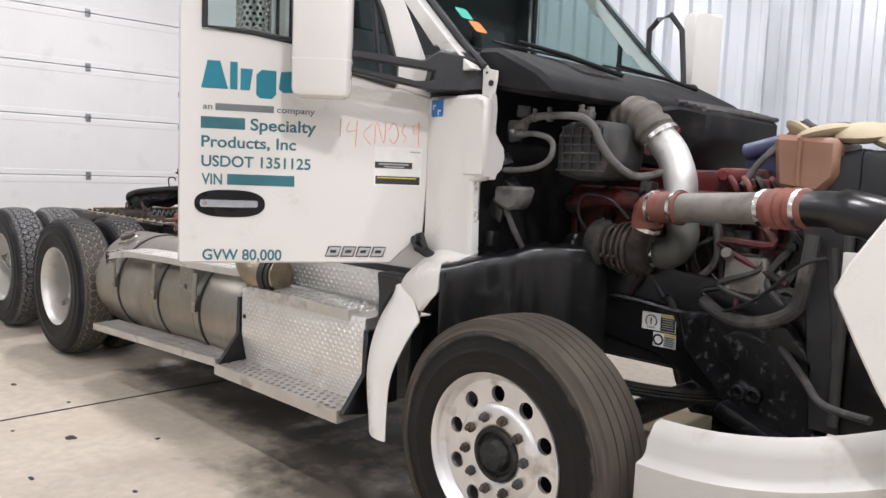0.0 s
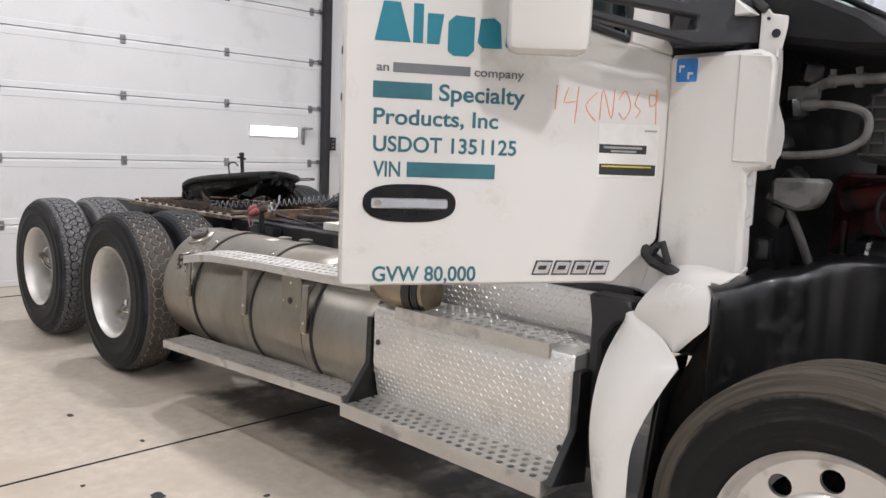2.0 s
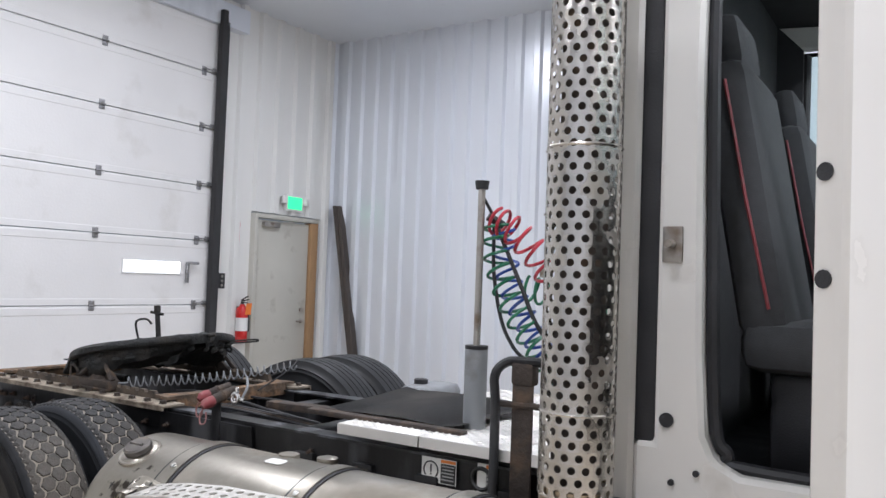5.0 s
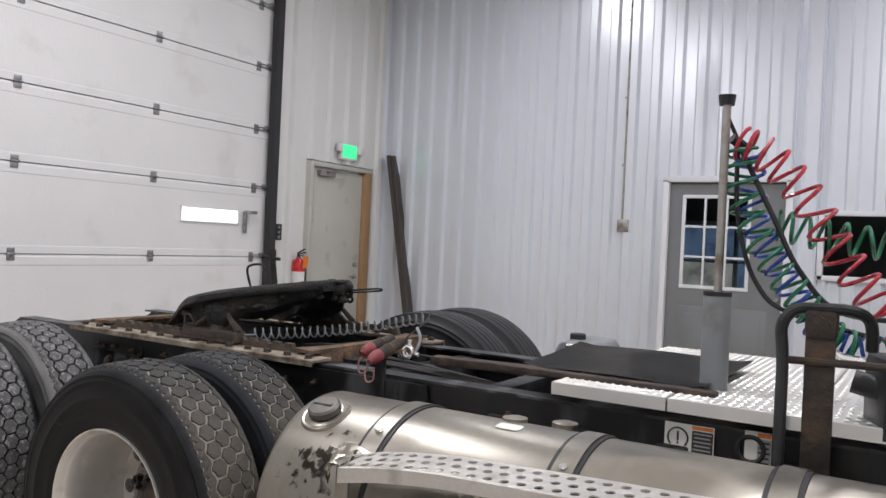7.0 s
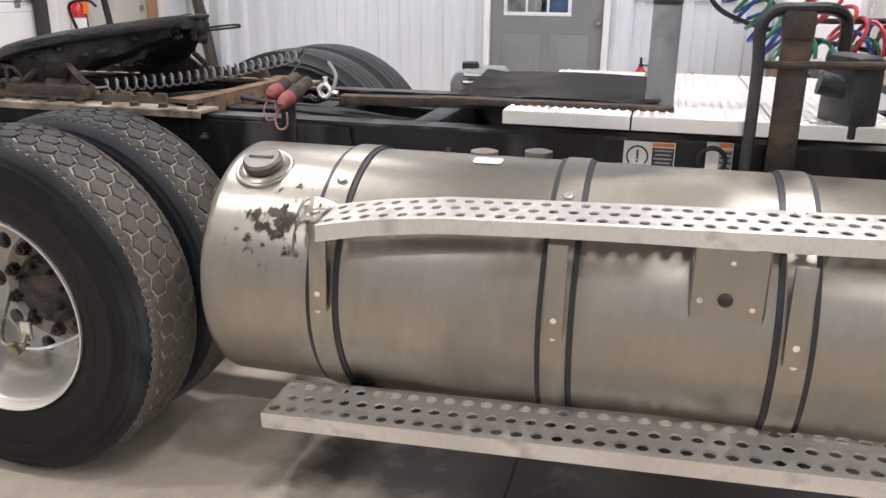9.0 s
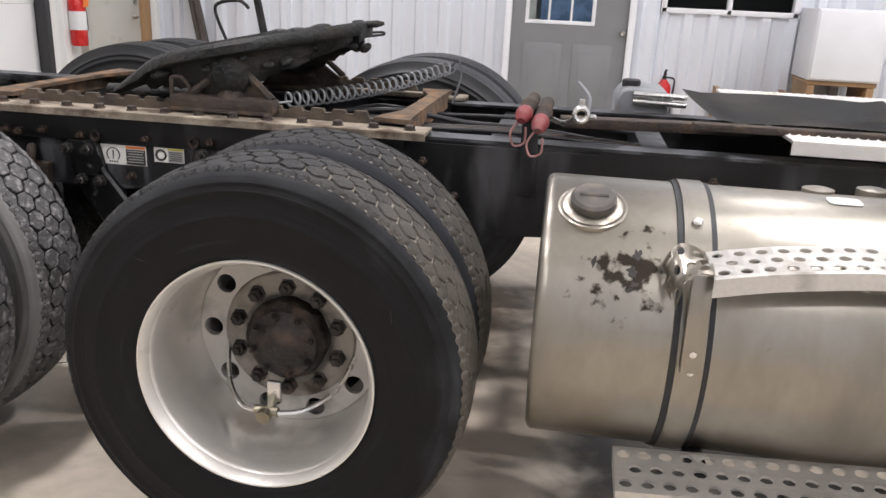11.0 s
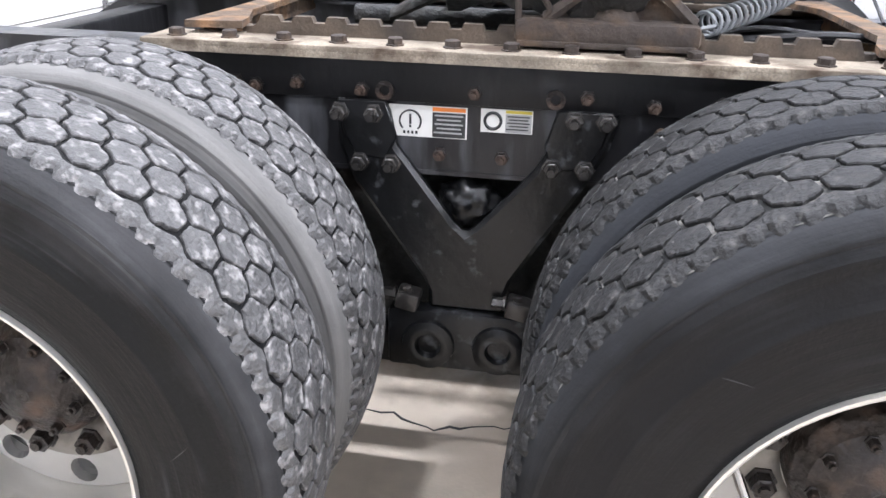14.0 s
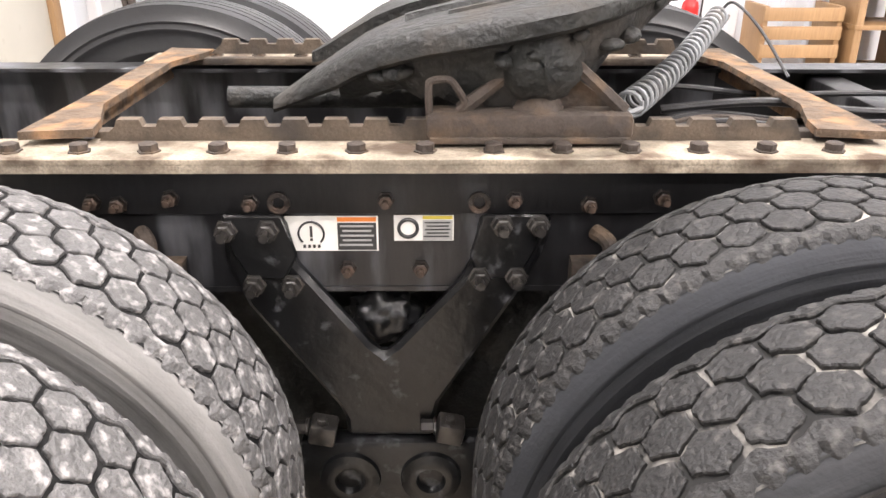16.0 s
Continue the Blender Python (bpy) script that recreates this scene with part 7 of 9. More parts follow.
# stickers in the windscreen corner
for x, z, y, m_, nm in ((4.44, 2.225, -0.82, STICKER_TEAL, "green"), (4.50, 2.165, -0.79, LABEL_ORANGE, "orange")):
    bm = B()
    slab(bm, round_outline(0.075, 0.075, 0.012), 0.001, pose(x, y, z + 0.008, 0, 45, 0))
    part("sticker", bm, m_, cab, nm + " inspection sticker")
# cowl with vents and wiper
bm = B()
slab(bm, [(4.60, 1.90), (4.90, 1.85), (5.02, 1.84), (5.03, 1.88), (4.94, 1.95), (4.72, 2.055), (4.60, 2.06)], 1.80, Matrix.Translation((0, 0.9, 0)) @ XZ)
part("cowl_tray", bm, MATT_BLACK, cab, "black plastic cowl under the windscreen", bevel=0.02)
for k in range(10):
    bm = B()
    box(bm, (4.83, -0.50 + 0.026 * k, 2.007), (0.12, 0.007, 0.012), (0, 25, 0))
    part("vent_slat", bm, HOSE_GREY, cab)
bm = B()
tube(bm, [(4.66, -0.70, 2.11), (4.74, -0.45, 2.075), (4.86, -0.16, 2.01)], [0.009, 0.012, 0.012], 8)
tube(bm, [(4.66, 0.10, 2.10), (4.76, 0.45, 2.06), (4.84, 0.62, 2.02)], [0.008, 0.01, 0.012], 8)
part("wiper", bm, MATT_BLACK, cab)
bm = B()
tube(bm, [(4.645, -0.85, 2.09), (4.655, -0.45, 2.085), (4.65, -0.10, 2.085)], 0.007, 6)
tube(bm, [(4.64, 0.0, 2.09), (4.645, 0.7, 2.085)], 0.007, 6)
part("wiper_blade", bm, PLASTIC, cab)
# seat
for sy in (-0.5, 0.5):
    g = group_part("seat", truck, "dark grey cloth cab seat with red stitching")
    bm = B()
    box(bm, (3.75, sy, 1.50), (0.50, 0.50, 0.14), bevel=0.05)
    part("cushion", bm, SEAT_GREY, g)
    bm = B()
    box(bm, (3.50, sy, 1.90), (0.14, 0.48, 0.78), (0, -10, 0), bevel=0.05)
    part("backrest", bm, SEAT_GREY, g)
    bm = B()
    box(bm, (3.42, sy, 2.36), (0.10, 0.26, 0.18), (0, -10, 0), bevel=0.04)
    part("headrest", bm, SEAT_GREY, g)
    bm = B()
    tube(bm, [(3.575, sy - 0.245, 1.60), (3.51, sy - 0.245, 1.90), (3.45, sy - 0.245, 2.22)], 0.005, 6)
    part("piping", bm, RED_PAINT, g, "red stitching")
    bm = B()
    box(bm, (3.75, sy, 1.27), (0.36, 0.36, 0.32), bevel=0.02)
    part("base", bm, PLASTIC, g)
bm = B()
tube(bm, [(3.88 + 0.1 * math.sin(a) * 0.35, 0.5 + 0.21 * math.cos(a), 1.98 + 0.21 * math.sin(a)) for a in [2 * math.pi * k / 28 for k in range(28)]], 0.014, 8, closed=True)
tube(bm, [(3.88, 0.30, 1.98), (3.88, 0.70, 1.98)], 0.014, 8)
tube(bm, [(3.88, 0.5, 1.98), (4.15, 0.5, 1.75)], 0.03, 10)
part("steering_wheel", bm, PLASTIC, cab)

# ---- the open right door ----
DOOR = Matrix(((0.510, 0, 0.860, 4.082), (0.860, 0, -0.510, -1.513), (0, 1, 0, 0), (0, 0, 0, 1)))  # along the door, up, outwards
door = group_part("passenger_door", truck, "white cab door standing open with teal lettering")
bm = B()
slab(bm, [(-0.43, 1.115), (-0.42, 1.105), (0.47, 1.11), (0.617, 1.25), (0.632, 1.50), (0.632, 1.85), (0.46, 1.885), (0.27, 1.93), (0.018, 2.042), (-0.14, 2.066), (-0.335, 2.074), (-0.335, 2.72), (0.10, 2.74), (0.16, 2.80), (-0.43, 2.80)], 0.05, DOOR @ pose(0, 0, -0.05))
part("door_shell", bm, WHITE, door, bevel=0.007)
bm = B()
slab(bm, [(0.632, 1.85), (0.60, 2.02), (0.50, 2.25), (0.36, 2.48), (0.16, 2.80), (0.09, 2.755), (0.30, 2.42), (0.41, 2.2), (0.475, 1.98), (0.475, 1.88)], 0.05, DOOR @ pose(0, 0, -0.049))
part("front_post", bm, WHITE, door, bevel=0.006)
bm = B()
rim = [(-0.33, 2.08, 0.004), (-0.14, 2.072, 0.004), (0.018, 2.048, 0.004), (0.27, 1.938, 0.004), (0.465, 1.892, 0.004), (0.465, 1.98, 0.004), (0.40, 2.2, 0.004), (0.29, 2.42, 0.004), (0.085, 2.735, 0.004), (-0.33, 2.715, 0.004)]
tube(bm, [DOOR @ Vector(p) for p in rim], 0.0135, 8, closed=True)
part("window_rim", bm, PLASTIC, door, "black rubber window rim")
bm = B()
tube(bm, [DOOR @ Vector(p) for p in ((0.405, 1.91, -0.01), (0.36, 2.28, -0.01))], 0.014, 8)
part("window_divider", bm, PLASTIC, door)
bm = B()
slab(bm, [(p[0], p[1]) for p in rim], 0.005, DOOR @ pose(0, 0, -0.02))
g = part("door_window", bm, GLASS, door, "tinted door glass")
g.visible_shadow = False
bm = B()
slab(bm, [(-0.33, 1.16), (0.42, 1.16), (0.55, 1.29), (0.56, 1.78), (0.25, 1.86), (0.0, 1.96), (-0.33, 1.98)], 0.03, DOOR @ pose(0, 0, -0.081))
part("inner_trim", bm, PLASTIC, door, "black inner door trim", bevel=0.01)
for z in (1.80, 1.665):
    bm = B()
    tube(bm, [DOOR @ Vector((-0.431, z, -0.03)), DOOR @ Vector((-0.433, z, -0.03))], 0.012, 12)
    part("edge_plug", bm, PLASTIC, door)


def lettering(text, u0, u1, base, cap, mat, parent, lay, lift=0.0014, name="lettering", slant=0.0):
    """Raised letters whose capitals stand cap high on the line base, from u0 to u1, on the plane laid by lay."""
    cu = bpy.data.curves.new("letters", "FONT")
    cu.body, cu.size, cu.offset, cu.shear = text, 1.0, 0.019, slant
    ob = bpy.data.objects.new("letters", cu)
    scene.collection.objects.link(ob)
    bpy.context.view_layer.update()
    me = bpy.data.meshes.new_from_object(ob.evaluated_get(bpy.context.evaluated_depsgraph_get()))
    bpy.data.objects.remove(ob)
    xs = [v.co.x for v in me.vertices]
    sx, sy = (u1 - u0) / (max(xs) - min(xs)), cap / 0.70
    me.transform(lay @ Matrix.Translation((u0 - min(xs) * sx, base, lift)) @ Matrix.Diagonal((sx, sy, 1, 1)))
    me.materials.clear()
    me.materials.append(mat)
    o = new(name, me)
    o.parent = parent
    return tagged(o, text)


def print_bar(u0, u1, z0, z1, mat, parent, lay, name="print_bar", lift=0.0, label=""):
    bm = B()
    box(bm, ((u0 + u1) / 2, (z0 + z1) / 2, 0.0009 + lift), (u1 - u0, z1 - z0, 0.0012))
    xf(bm, bm.verts[:], lay)
    return part(name, bm, mat, parent, label)


# plain teal shapes where the maker's mark stands
for pts in ([(-0.343, 1.832), (-0.235, 1.832), (-0.268, 1.945), (-0.318, 1.945)], [(-0.228, 1.832), (-0.198, 1.832), (-0.198, 1.945), (-0.228, 1.945)], [(-0.186, 1.832), (-0.148, 1.832), (-0.136, 1.92), (-0.186, 1.92)], [(-0.122, 1.815), (-0.105, 1.802), (-0.058, 1.802), (-0.040, 1.82), (-0.040, 1.918), (-0.10, 1.92), (-0.122, 1.90)], [(-0.030, 1.845), (-0.012, 1.83), (0.048, 1.832), (0.042, 1.905), (0.02, 1.92), (-0.022, 1.915)], [(0.058, 1.84), (0.08, 1.828), (0.118, 1.835), (0.122, 1.91), (0.10, 1.92), (0.065, 1.912)]):
    bm = B()
    slab(bm, pts, 0.0012, DOOR @ pose(0, 0, 0.0004))
    part("mark_shape", bm, TEAL, door, "plain teal shape")
lettering("an", -0.335, -0.297, 1.746, 0.025, GREY_PRINT, door, DOOR)
print_bar(-0.285, -0.048, 1.744, 1.772, GREY_PRINT, door, DOOR)
lettering("company", -0.036, 0.124, 1.746, 0.025, GREY_PRINT, door, DOOR)
print_bar(-0.343, -0.165, 1.668, 1.716, TEAL_PRINT, door, DOOR, label="plain teal bar")
lettering("Specialty", -0.143, 0.13, 1.668, 0.048, TEAL_PRINT, door, DOOR)
lettering("Products, Inc", -0.34, 0.047, 1.592, 0.046, TEAL_PRINT, door, DOOR)
lettering("USDOT 1351125", -0.339, 0.11, 1.512, 0.045, TEAL_PRINT, door, DOOR)
lettering("VIN", -0.338, -0.255, 1.437, 0.045, TEAL_PRINT, door, DOOR)
print_bar(-0.235, 0.043, 1.437, 1.482, TEAL_PRINT, door, DOOR, label="plain teal bar")
lettering("GVW 80,000", -0.332, -0.005, 1.120, 0.045, TEAL_PRINT, door, DOOR)
for k in range(4):
    u = 0.185 + 0.066 * k
    for name, grow, mat, lift in (("badge_block", 0.004, LABEL_BLACK, 0.0004), ("badge_face", 0.0, CHROME, 0.003)):
        bm = B()
        low, high = 1.142 - grow, 1.180 + grow
        slab(bm, [(u - grow, low), (u + 0.050 + grow, low), (u + 0.064 + grow, high), (u + 0.014 - grow, high)], 0.003, DOOR @ pose(0, 0, lift))
        part(name, bm, mat, door, "slanted chrome badge block" if grow == 0.0 else "", bevel=0.0008)
    bm = B()
    slab(bm, [(u + 0.015, 1.155), (u + 0.041, 1.155), (u + 0.046, 1.168), (u + 0.020, 1.168)], 0.001, DOOR @ pose(0, 0, 0.0062))
    part("badge_slot", bm, LABEL_BLACK, door)
for pts in (((0.235, 1.735), (0.232, 1.66)), ((0.275, 1.73), (0.262, 1.685), (0.305, 1.69)), ((0.308, 1.735), (0.30, 1.62)), ((0.372, 1.72), (0.335, 1.675), (0.37, 1.63)), ((0.385, 1.635), (0.392, 1.73), (0.425, 1.64), (0.432, 1.735)), ((0.45, 1.66), (0.47, 1.64), (0.49, 1.68), (0.47, 1.73), (0.448, 1.70)), ((0.52, 1.73), (0.505, 1.69), (0.525, 1.67), (0.51, 1.645)), ((0.575, 1.72), (0.555, 1.72), (0.56, 1.685), (0.582, 1.70), (0.578, 1.74), (0.583, 1.63))):
    bm = B()
    tube(bm, [DOOR @ Vector((p.x, p.y, 0.0006)) for p in smooth_path([(u, z, 0) for u, z in pts], 4)], 0.0016, 6)
    part("pen_stroke", bm, PEN, door, "orange marker stroke")
print_bar(0.385, 0.598, 1.455, 1.625, LABEL_WHITE, door, DOOR, "label_backing", -0.0004, "white label backing")
print_bar(0.389, 0.556, 1.531, 1.559, LABEL_BLACK, door, DOOR, "label_field", label="small black label")
print_bar(0.405, 0.54, 1.546, 1.553, LABEL_GREY, door, DOOR, lift=0.0013)
print_bar(0.43, 0.52, 1.535, 1.541, LABEL_GREY, door, DOOR, lift=0.0013)
print_bar(0.393, 0.592, 1.462, 1.497, LABEL_BLACK, door, DOOR, "label_field", label="black label with a yellow band")
print_bar(0.40, 0.575, 1.487, 1.492, LABEL_YELLOW, door, DOOR, "band", 0.0013)
print_bar(0.545, 0.59, 1.603, 1.609, LABEL_GREY, door, DOOR, "print_bar")
GLOSS_BLACK = material("gloss_black_recess", (0.006, 0.006, 0.007), 0.3, 0, 0.2, 10, spec=0.35)
bm = B()
oval = []
for k in range(40):
    a = 2 * math.pi * k / 40
    c, s = math.cos(a), math.sin(a)
    oval.append((-0.222 + 0.144 * math.copysign(abs(c) ** 0.72, c), 1.358 + 0.0575 * math.copysign(abs(s) ** 0.85, s)))
slab(bm, oval, 0.004, DOOR)
part("handle_recess", bm, GLOSS_BLACK, door, "black oval handle recess", bevel=0.0015)
bm = B()
v = slab(bm, round_outline(0.235, 0.031, 0.008, 4, (-0.225, 1.358)), 0.016, DOOR @ pose(0, 0, 0.004))
part("door_handle", bm, CHROME, door, "chrome door handle", bevel=0.004)
bm = B()
tube(bm, [DOOR @ Vector((-0.323, 1.358, 0.02)), DOOR @ Vector((-0.323, 1.358, 0.0215))], 0.010, 16)
part("lock", bm, STEEL, door)

# mirror on its arms
mirror = group_part("side_mirror", truck, "tall white mirror housing on black arms")
AWAY = Matrix(((0.735, 0, 0.678, 4.285), (0.678, 0, -0.735, -1.478), (0, 1, 0, 0), (0, 0, 0, 1)))
bm = B()
box(bm, (0, 2.26, 0), (0.235, 0.91, 0.13), bevel=0.032)
xf(bm, bm.verts[:], AWAY)
part("housing", bm, WHITE, mirror)
bm = B()
slab(bm, round_outline(0.2356, 0.1306, 0.03, 5), 0.004, AWAY @ Matrix(((1, 0, 0, 0), (0, 0, 1, 1.955), (0, 1, 0, 0), (0, 0, 0, 1))))
part("housing_seam", bm, PANEL, mirror)
bm = B()
slab(bm, [(0.14, 2.015), (0.55, 1.985), (0.62, 2.03), (0.84, 2.0), (0.845, 1.88), (0.60, 1.862), (0.14, 1.935), (0.14, 1.96), (0.52, 1.90), (0.60, 1.905), (0.60, 1.945), (0.14, 1.985)], 0.05, DOOR @ pose(0, 0, 0.13))
part("arm", bm, PLASTIC, mirror, "black twin mirror arm", bevel=0.006)
bm = B()
slab(bm, [(0.58, 1.87), (0.84, 1.865), (0.84, 2.03), (0.62, 2.045)], 0.14, DOOR @ pose(0, 0, 0.02))
part("arm_foot", bm, PLASTIC, mirror, bevel=0.02)
# far mirror and its arm
far = group_part("side_mirror", truck, "white mirror housing on a black arm at the far side")
bm = B()
box(bm, (4.52, 1.26, 2.30), (0.13, 0.22, 0.52), (0, 0, -25), bevel=0.03)
part("housing", bm, WHITE, far)
bm = B()
tube(bm, [(4.36, 1.0, 2.50), (4.30, 1.0, 2.44), (4.30, 1.0, 2.22), (4.40, 1.0, 2.10), (4.56, 1.0, 2.05), (4.52, 1.0, 2.42), (4.44, 1.0, 2.52)], 0.018, 8, closed=True)
tube(bm, [(4.55, 1.0, 2.08), (4.53, 1.2, 2.10)], 0.022, 8)
part("arm", bm, PLASTIC, far)

# cowl side panel
cowl = group_part("cowl_panel", truck, "white cowl side panel ahead of the door")
bm = B()
slab(bm, [(4.396, 1.25), (4.396, 1.85), (4.70, 1.855), (4.735, 1.82), (4.735, 1.50), (4.675, 1.49), (4.685, 1.22), (4.68, 1.14), (4.60, 1.08), (4.42, 1.05), (4.33, 1.07), (4.36, 1.16)], 0.07, Matrix.Translation((0, -0.915, 0)) @ XZ)
part("panel", bm, WHITE, cowl, bevel=0.014)
bm = B()
slab(bm, [(4.635, 1.52), (4.635, 1.84), (4.73, 1.83), (4.738, 1.80), (4.738, 1.52)], 0.006, Matrix.Translation((0, -0.9845, 0)) @ XZ)
part("front_return", bm, WHITE, cowl, bevel=0.002)
bm = B()
slab(bm, [(4.64, 1.30), (4.70, 1.33), (4.70, 1.50), (4.64, 1.50)], 0.006, Matrix.Translation((0, -0.95, 0)) @ XZ)
for z in (1.36, 1.46):
    tube(bm, [(4.682, -0.956, z), (4.682, -0.966, z)], 0.011, 10)
part("tab", bm, ALU, cowl, "bare metal mounting tab")
bm = B()
slab(bm, [(4.655, 1.80), (4.655, 2.00), (4.675, 1.985), (4.69, 1.965), (4.738, 1.955), (4.738, 1.925), (4.728, 1.87), (4.715, 1.80)], 0.012, Matrix.Translation((0, -0.905, 0)) @ XZ)
part("upper_bracket", bm, WHITE, cowl, "white bracket with holes", bevel=0.004)
for x, z, r in ((4.708, 1.905, 0.013), (4.682, 1.95, 0.005)):
    bm = B()
    tube(bm, [(x, -0.916, z), (x, -0.922, z)], r, 12)
    part("bracket_hole", bm, PLASTIC, cowl)
bm = B()
slab(bm, [(-0.93, 1.50), (-0.93, 1.86), (-0.895, 1.86), (-0.885, 1.80), (-0.89, 1.70), (-0.86, 1.665), (-0.835, 1.64), (-0.825, 1.60), (-0.84, 1.545), (-0.87, 1.525), (-0.88, 1.50)], 0.012, Matrix.Translation((4.712, 0, 0)) @ YZ)
part("flange", bm, WHITE, cowl, "wavy white body flange behind the panel", bevel=0.004)
bm = B()
slab(bm, round_outline(0.072, 0.072, 0.006, 3, (4.462, 1.80)), 0.001, Matrix.Translation((0, -0.9855, 0)) @ XZ)
part("sticker", bm, STICKER_BLUE, cowl, "square blue sticker")
for x, z in ((4.445, 1.812), (4.475, 1.79)):
    bm = B()
    box(bm, (x, -0.987, z), (0.018, 0.001, 0.008))
    box(bm, (x - 0.006, -0.9872, z - 0.008), (0.006, 0.001, 0.02))
    part("sticker_mark", bm, LABEL_WHITE, cowl)
bm = B()
tube(bm, [(4.345, -1.0, 1.235), (4.42, -1.03, 1.19), (4.505, -1.0, 1.145)], [0.02, 0.024, 0.018], 8)
tube(bm, [(4.40, -1.02, 1.20), (4.445, -1.06, 1.245), (4.455, -1.05, 1.255), (4.475, -1.04, 1.19)], 0.012, 8)
part("grab_bracket", bm, PLASTIC, cowl, "black plastic bracket")

# white quarter fender behind the front wheel
fender = group_part("quarter_fender", truck, "white curved quarter fender behind the front wheel")
bm = B()


def spread(pts, n):
    """n points at even steps along a line of straight runs."""
    pts = [Vector(p) for p in pts]
    run = [0.0]
    for p, q in zip(pts, pts[1:]):
        run.append(run[-1] + (q - p).length)
    out = []
    for k in range(n):
        d = run[-1] * k / (n - 1)
        i = max(j for j in range(len(run) - 1) if run[j] <= d + 1e-9)
        out.append(pts[i].lerp(pts[i + 1], (d - run[i]) / (run[i + 1] - run[i])))
    return out


left = spread(smooth_path([(4.375, -1.092, 1.016), (4.350, -1.19, 0.86), (4.360, -1.255, 0.66), (4.405, -1.27, 0.41)], 6), 24)
right = spread(smooth_path([(4.40, -1.09, 1.03), (4.52, -1.14, 0.985), (4.63, -1.20, 0.915)], 4) + smooth_path([(4.605, -1.22, 0.86), (4.545, -1.25, 0.72), (4.52, -1.265, 0.60), (4.53, -1.28, 0.385)], 4), 24)
grid = []
for a, b in zip(left, right):
    row = []
    for k in range(8):
        t = k / 7
        p = a.lerp(b, t)
        p.y -= 0.055 * math.sin(math.pi * (0.12 + 0.70 * t)) - 0.02
        row.append(bm.verts.new(p))
    grid.append(row)
for i in range(len(grid) - 1):
    for k in range(7):
        bm.faces.new((grid[i][k], grid[i + 1][k], grid[i + 1][k + 1], grid[i][k + 1]))
bmesh.ops.recalc_face_normals(bm, faces=bm.faces)
bmesh.ops.solidify(bm, geom=bm.faces[:], thickness=0.012)
part("fender_skin", bm, WHITE, fender, smooth=50)
bm = B()
edge_back = [(4.452, -0.95, 1.195), (4.452, -0.992, 1.165), (4.446, -1.03, 1.132), (4.436, -1.085, 1.095), (4.420, -1.115, 1.055), (4.412, -1.12, 1.010), (4.45, -1.125, 0.985), (4.52, -1.14, 0.955), (4.578, -1.15, 0.936)]
edge_front = [(4.688, -0.93, 1.195), (4.684, -0.975, 1.178), (4.680, -1.03, 1.165), (4.676, -1.10, 1.150), (4.682, -1.15, 1.125), (4.684, -1.165, 1.08), (4.684, -1.168, 1.035), (4.645, -1.165, 0.995), (4.592, -1.158, 0.940)]
a_, b_ = spread(smooth_path(edge_back, 4), 26), spread(smooth_path(edge_front, 4), 26)
rows = []
for i, (p, q) in enumerate(zip(a_, b_)):
    rows.append([bm.verts.new(p.lerp(q, k / 7) + Vector((0, -0.022 * math.sin(math.pi * k / 7), 0.006 * math.sin(math.pi * k / 7)))) for k in range(8)])
for p, q in zip(rows, rows[1:]):
    for k in range(7):
        bm.faces.new((p[k], p[k + 1], q[k + 1], q[k]))
bmesh.ops.recalc_face_normals(bm, faces=bm.faces)
bmesh.ops.solidify(bm, geom=bm.faces[:], thickness=0.012)
part("fender_top", bm, WHITE, fender, "white bulge under the cowl panel", smooth=60)
bm = B()
box(bm, (4.53, -1.10, 0.66), (0.02, 0.14, 0.5), (0, 6, 0), bevel=0.006)
part("mud_guard", bm, SPLASH, fender)

# ---- cab steps ----
steps = group_part("cab_step_box", truck, "diamond plate step box under the door")
bm = B()
slab(bm, [(-1.155, 0.855), (-1.165, 0.845), (-1.165, 0.60), (-1.13, 0.43), (-0.80, 0.43), (-0.80, 0.875)], 1.035, Matrix.Translation((3.188, 0, 0)) @ YZ)
part("box_shell", bm, DIAMOND, steps, bevel=0.008)
bm = B()
diamond_plate(bm, 1.03, 0.24, Matrix.Translation((3.19, -1.1652, 0.605)) @ Matrix.Rotation(radians(90), 4, "X"), 0.0205)
down = Matrix(((1, 0, 0, 3.19), (0, -0.2017, -0.979, -1.1305), (0, 0.979, -0.2017, 0.432), (0, 0, 0, 1)))
diamond_plate(bm, 1.03, 0.17, down, 0.0205)
diamond_plate(bm, 1.03, 0.33, pose(3.19, -1.15, 0.8755 - 0.001, 3.2), 0.0205)
tagged(part("raised_pattern", bm, DIAMOND, steps, "raised lozenge pattern", smooth=0), kind="stuff")
bm = B()
box(bm, (3.80, -0.985, 0.965), (0.86, 0.02, 0.16), bevel=0.004)
part("upper_panel", bm, DIAMOND, steps)
bm = B()
diamond_plate(bm, 0.86, 0.155, Matrix.Translation((3.37, -0.9955, 0.89)) @ Matrix.Rotation(radians(90), 4, "X"), 0.0205)
tagged(part("raised_pattern", bm, DIAMOND, steps, smooth=0), kind="stuff")
bm = B()
box(bm, (3.80, -0.94, 1.055), (1.05, 0.08, 0.05), bevel=0.01)
part("sill_strip", bm, PLASTIC, steps)
bm = B()
slab(bm, [(4.22, 1.06), (4.38, 1.06), (4.40, 1.0), (4.33, 0.97), (4.28, 0.90), (4.29, 0.45), (4.235, 0.45), (4.235, 0.97)], 0.10, Matrix.Translation((0, -1.0, 0)) @ XZ)
part("end_bracket", bm, PLASTIC, steps, bevel=0.01)
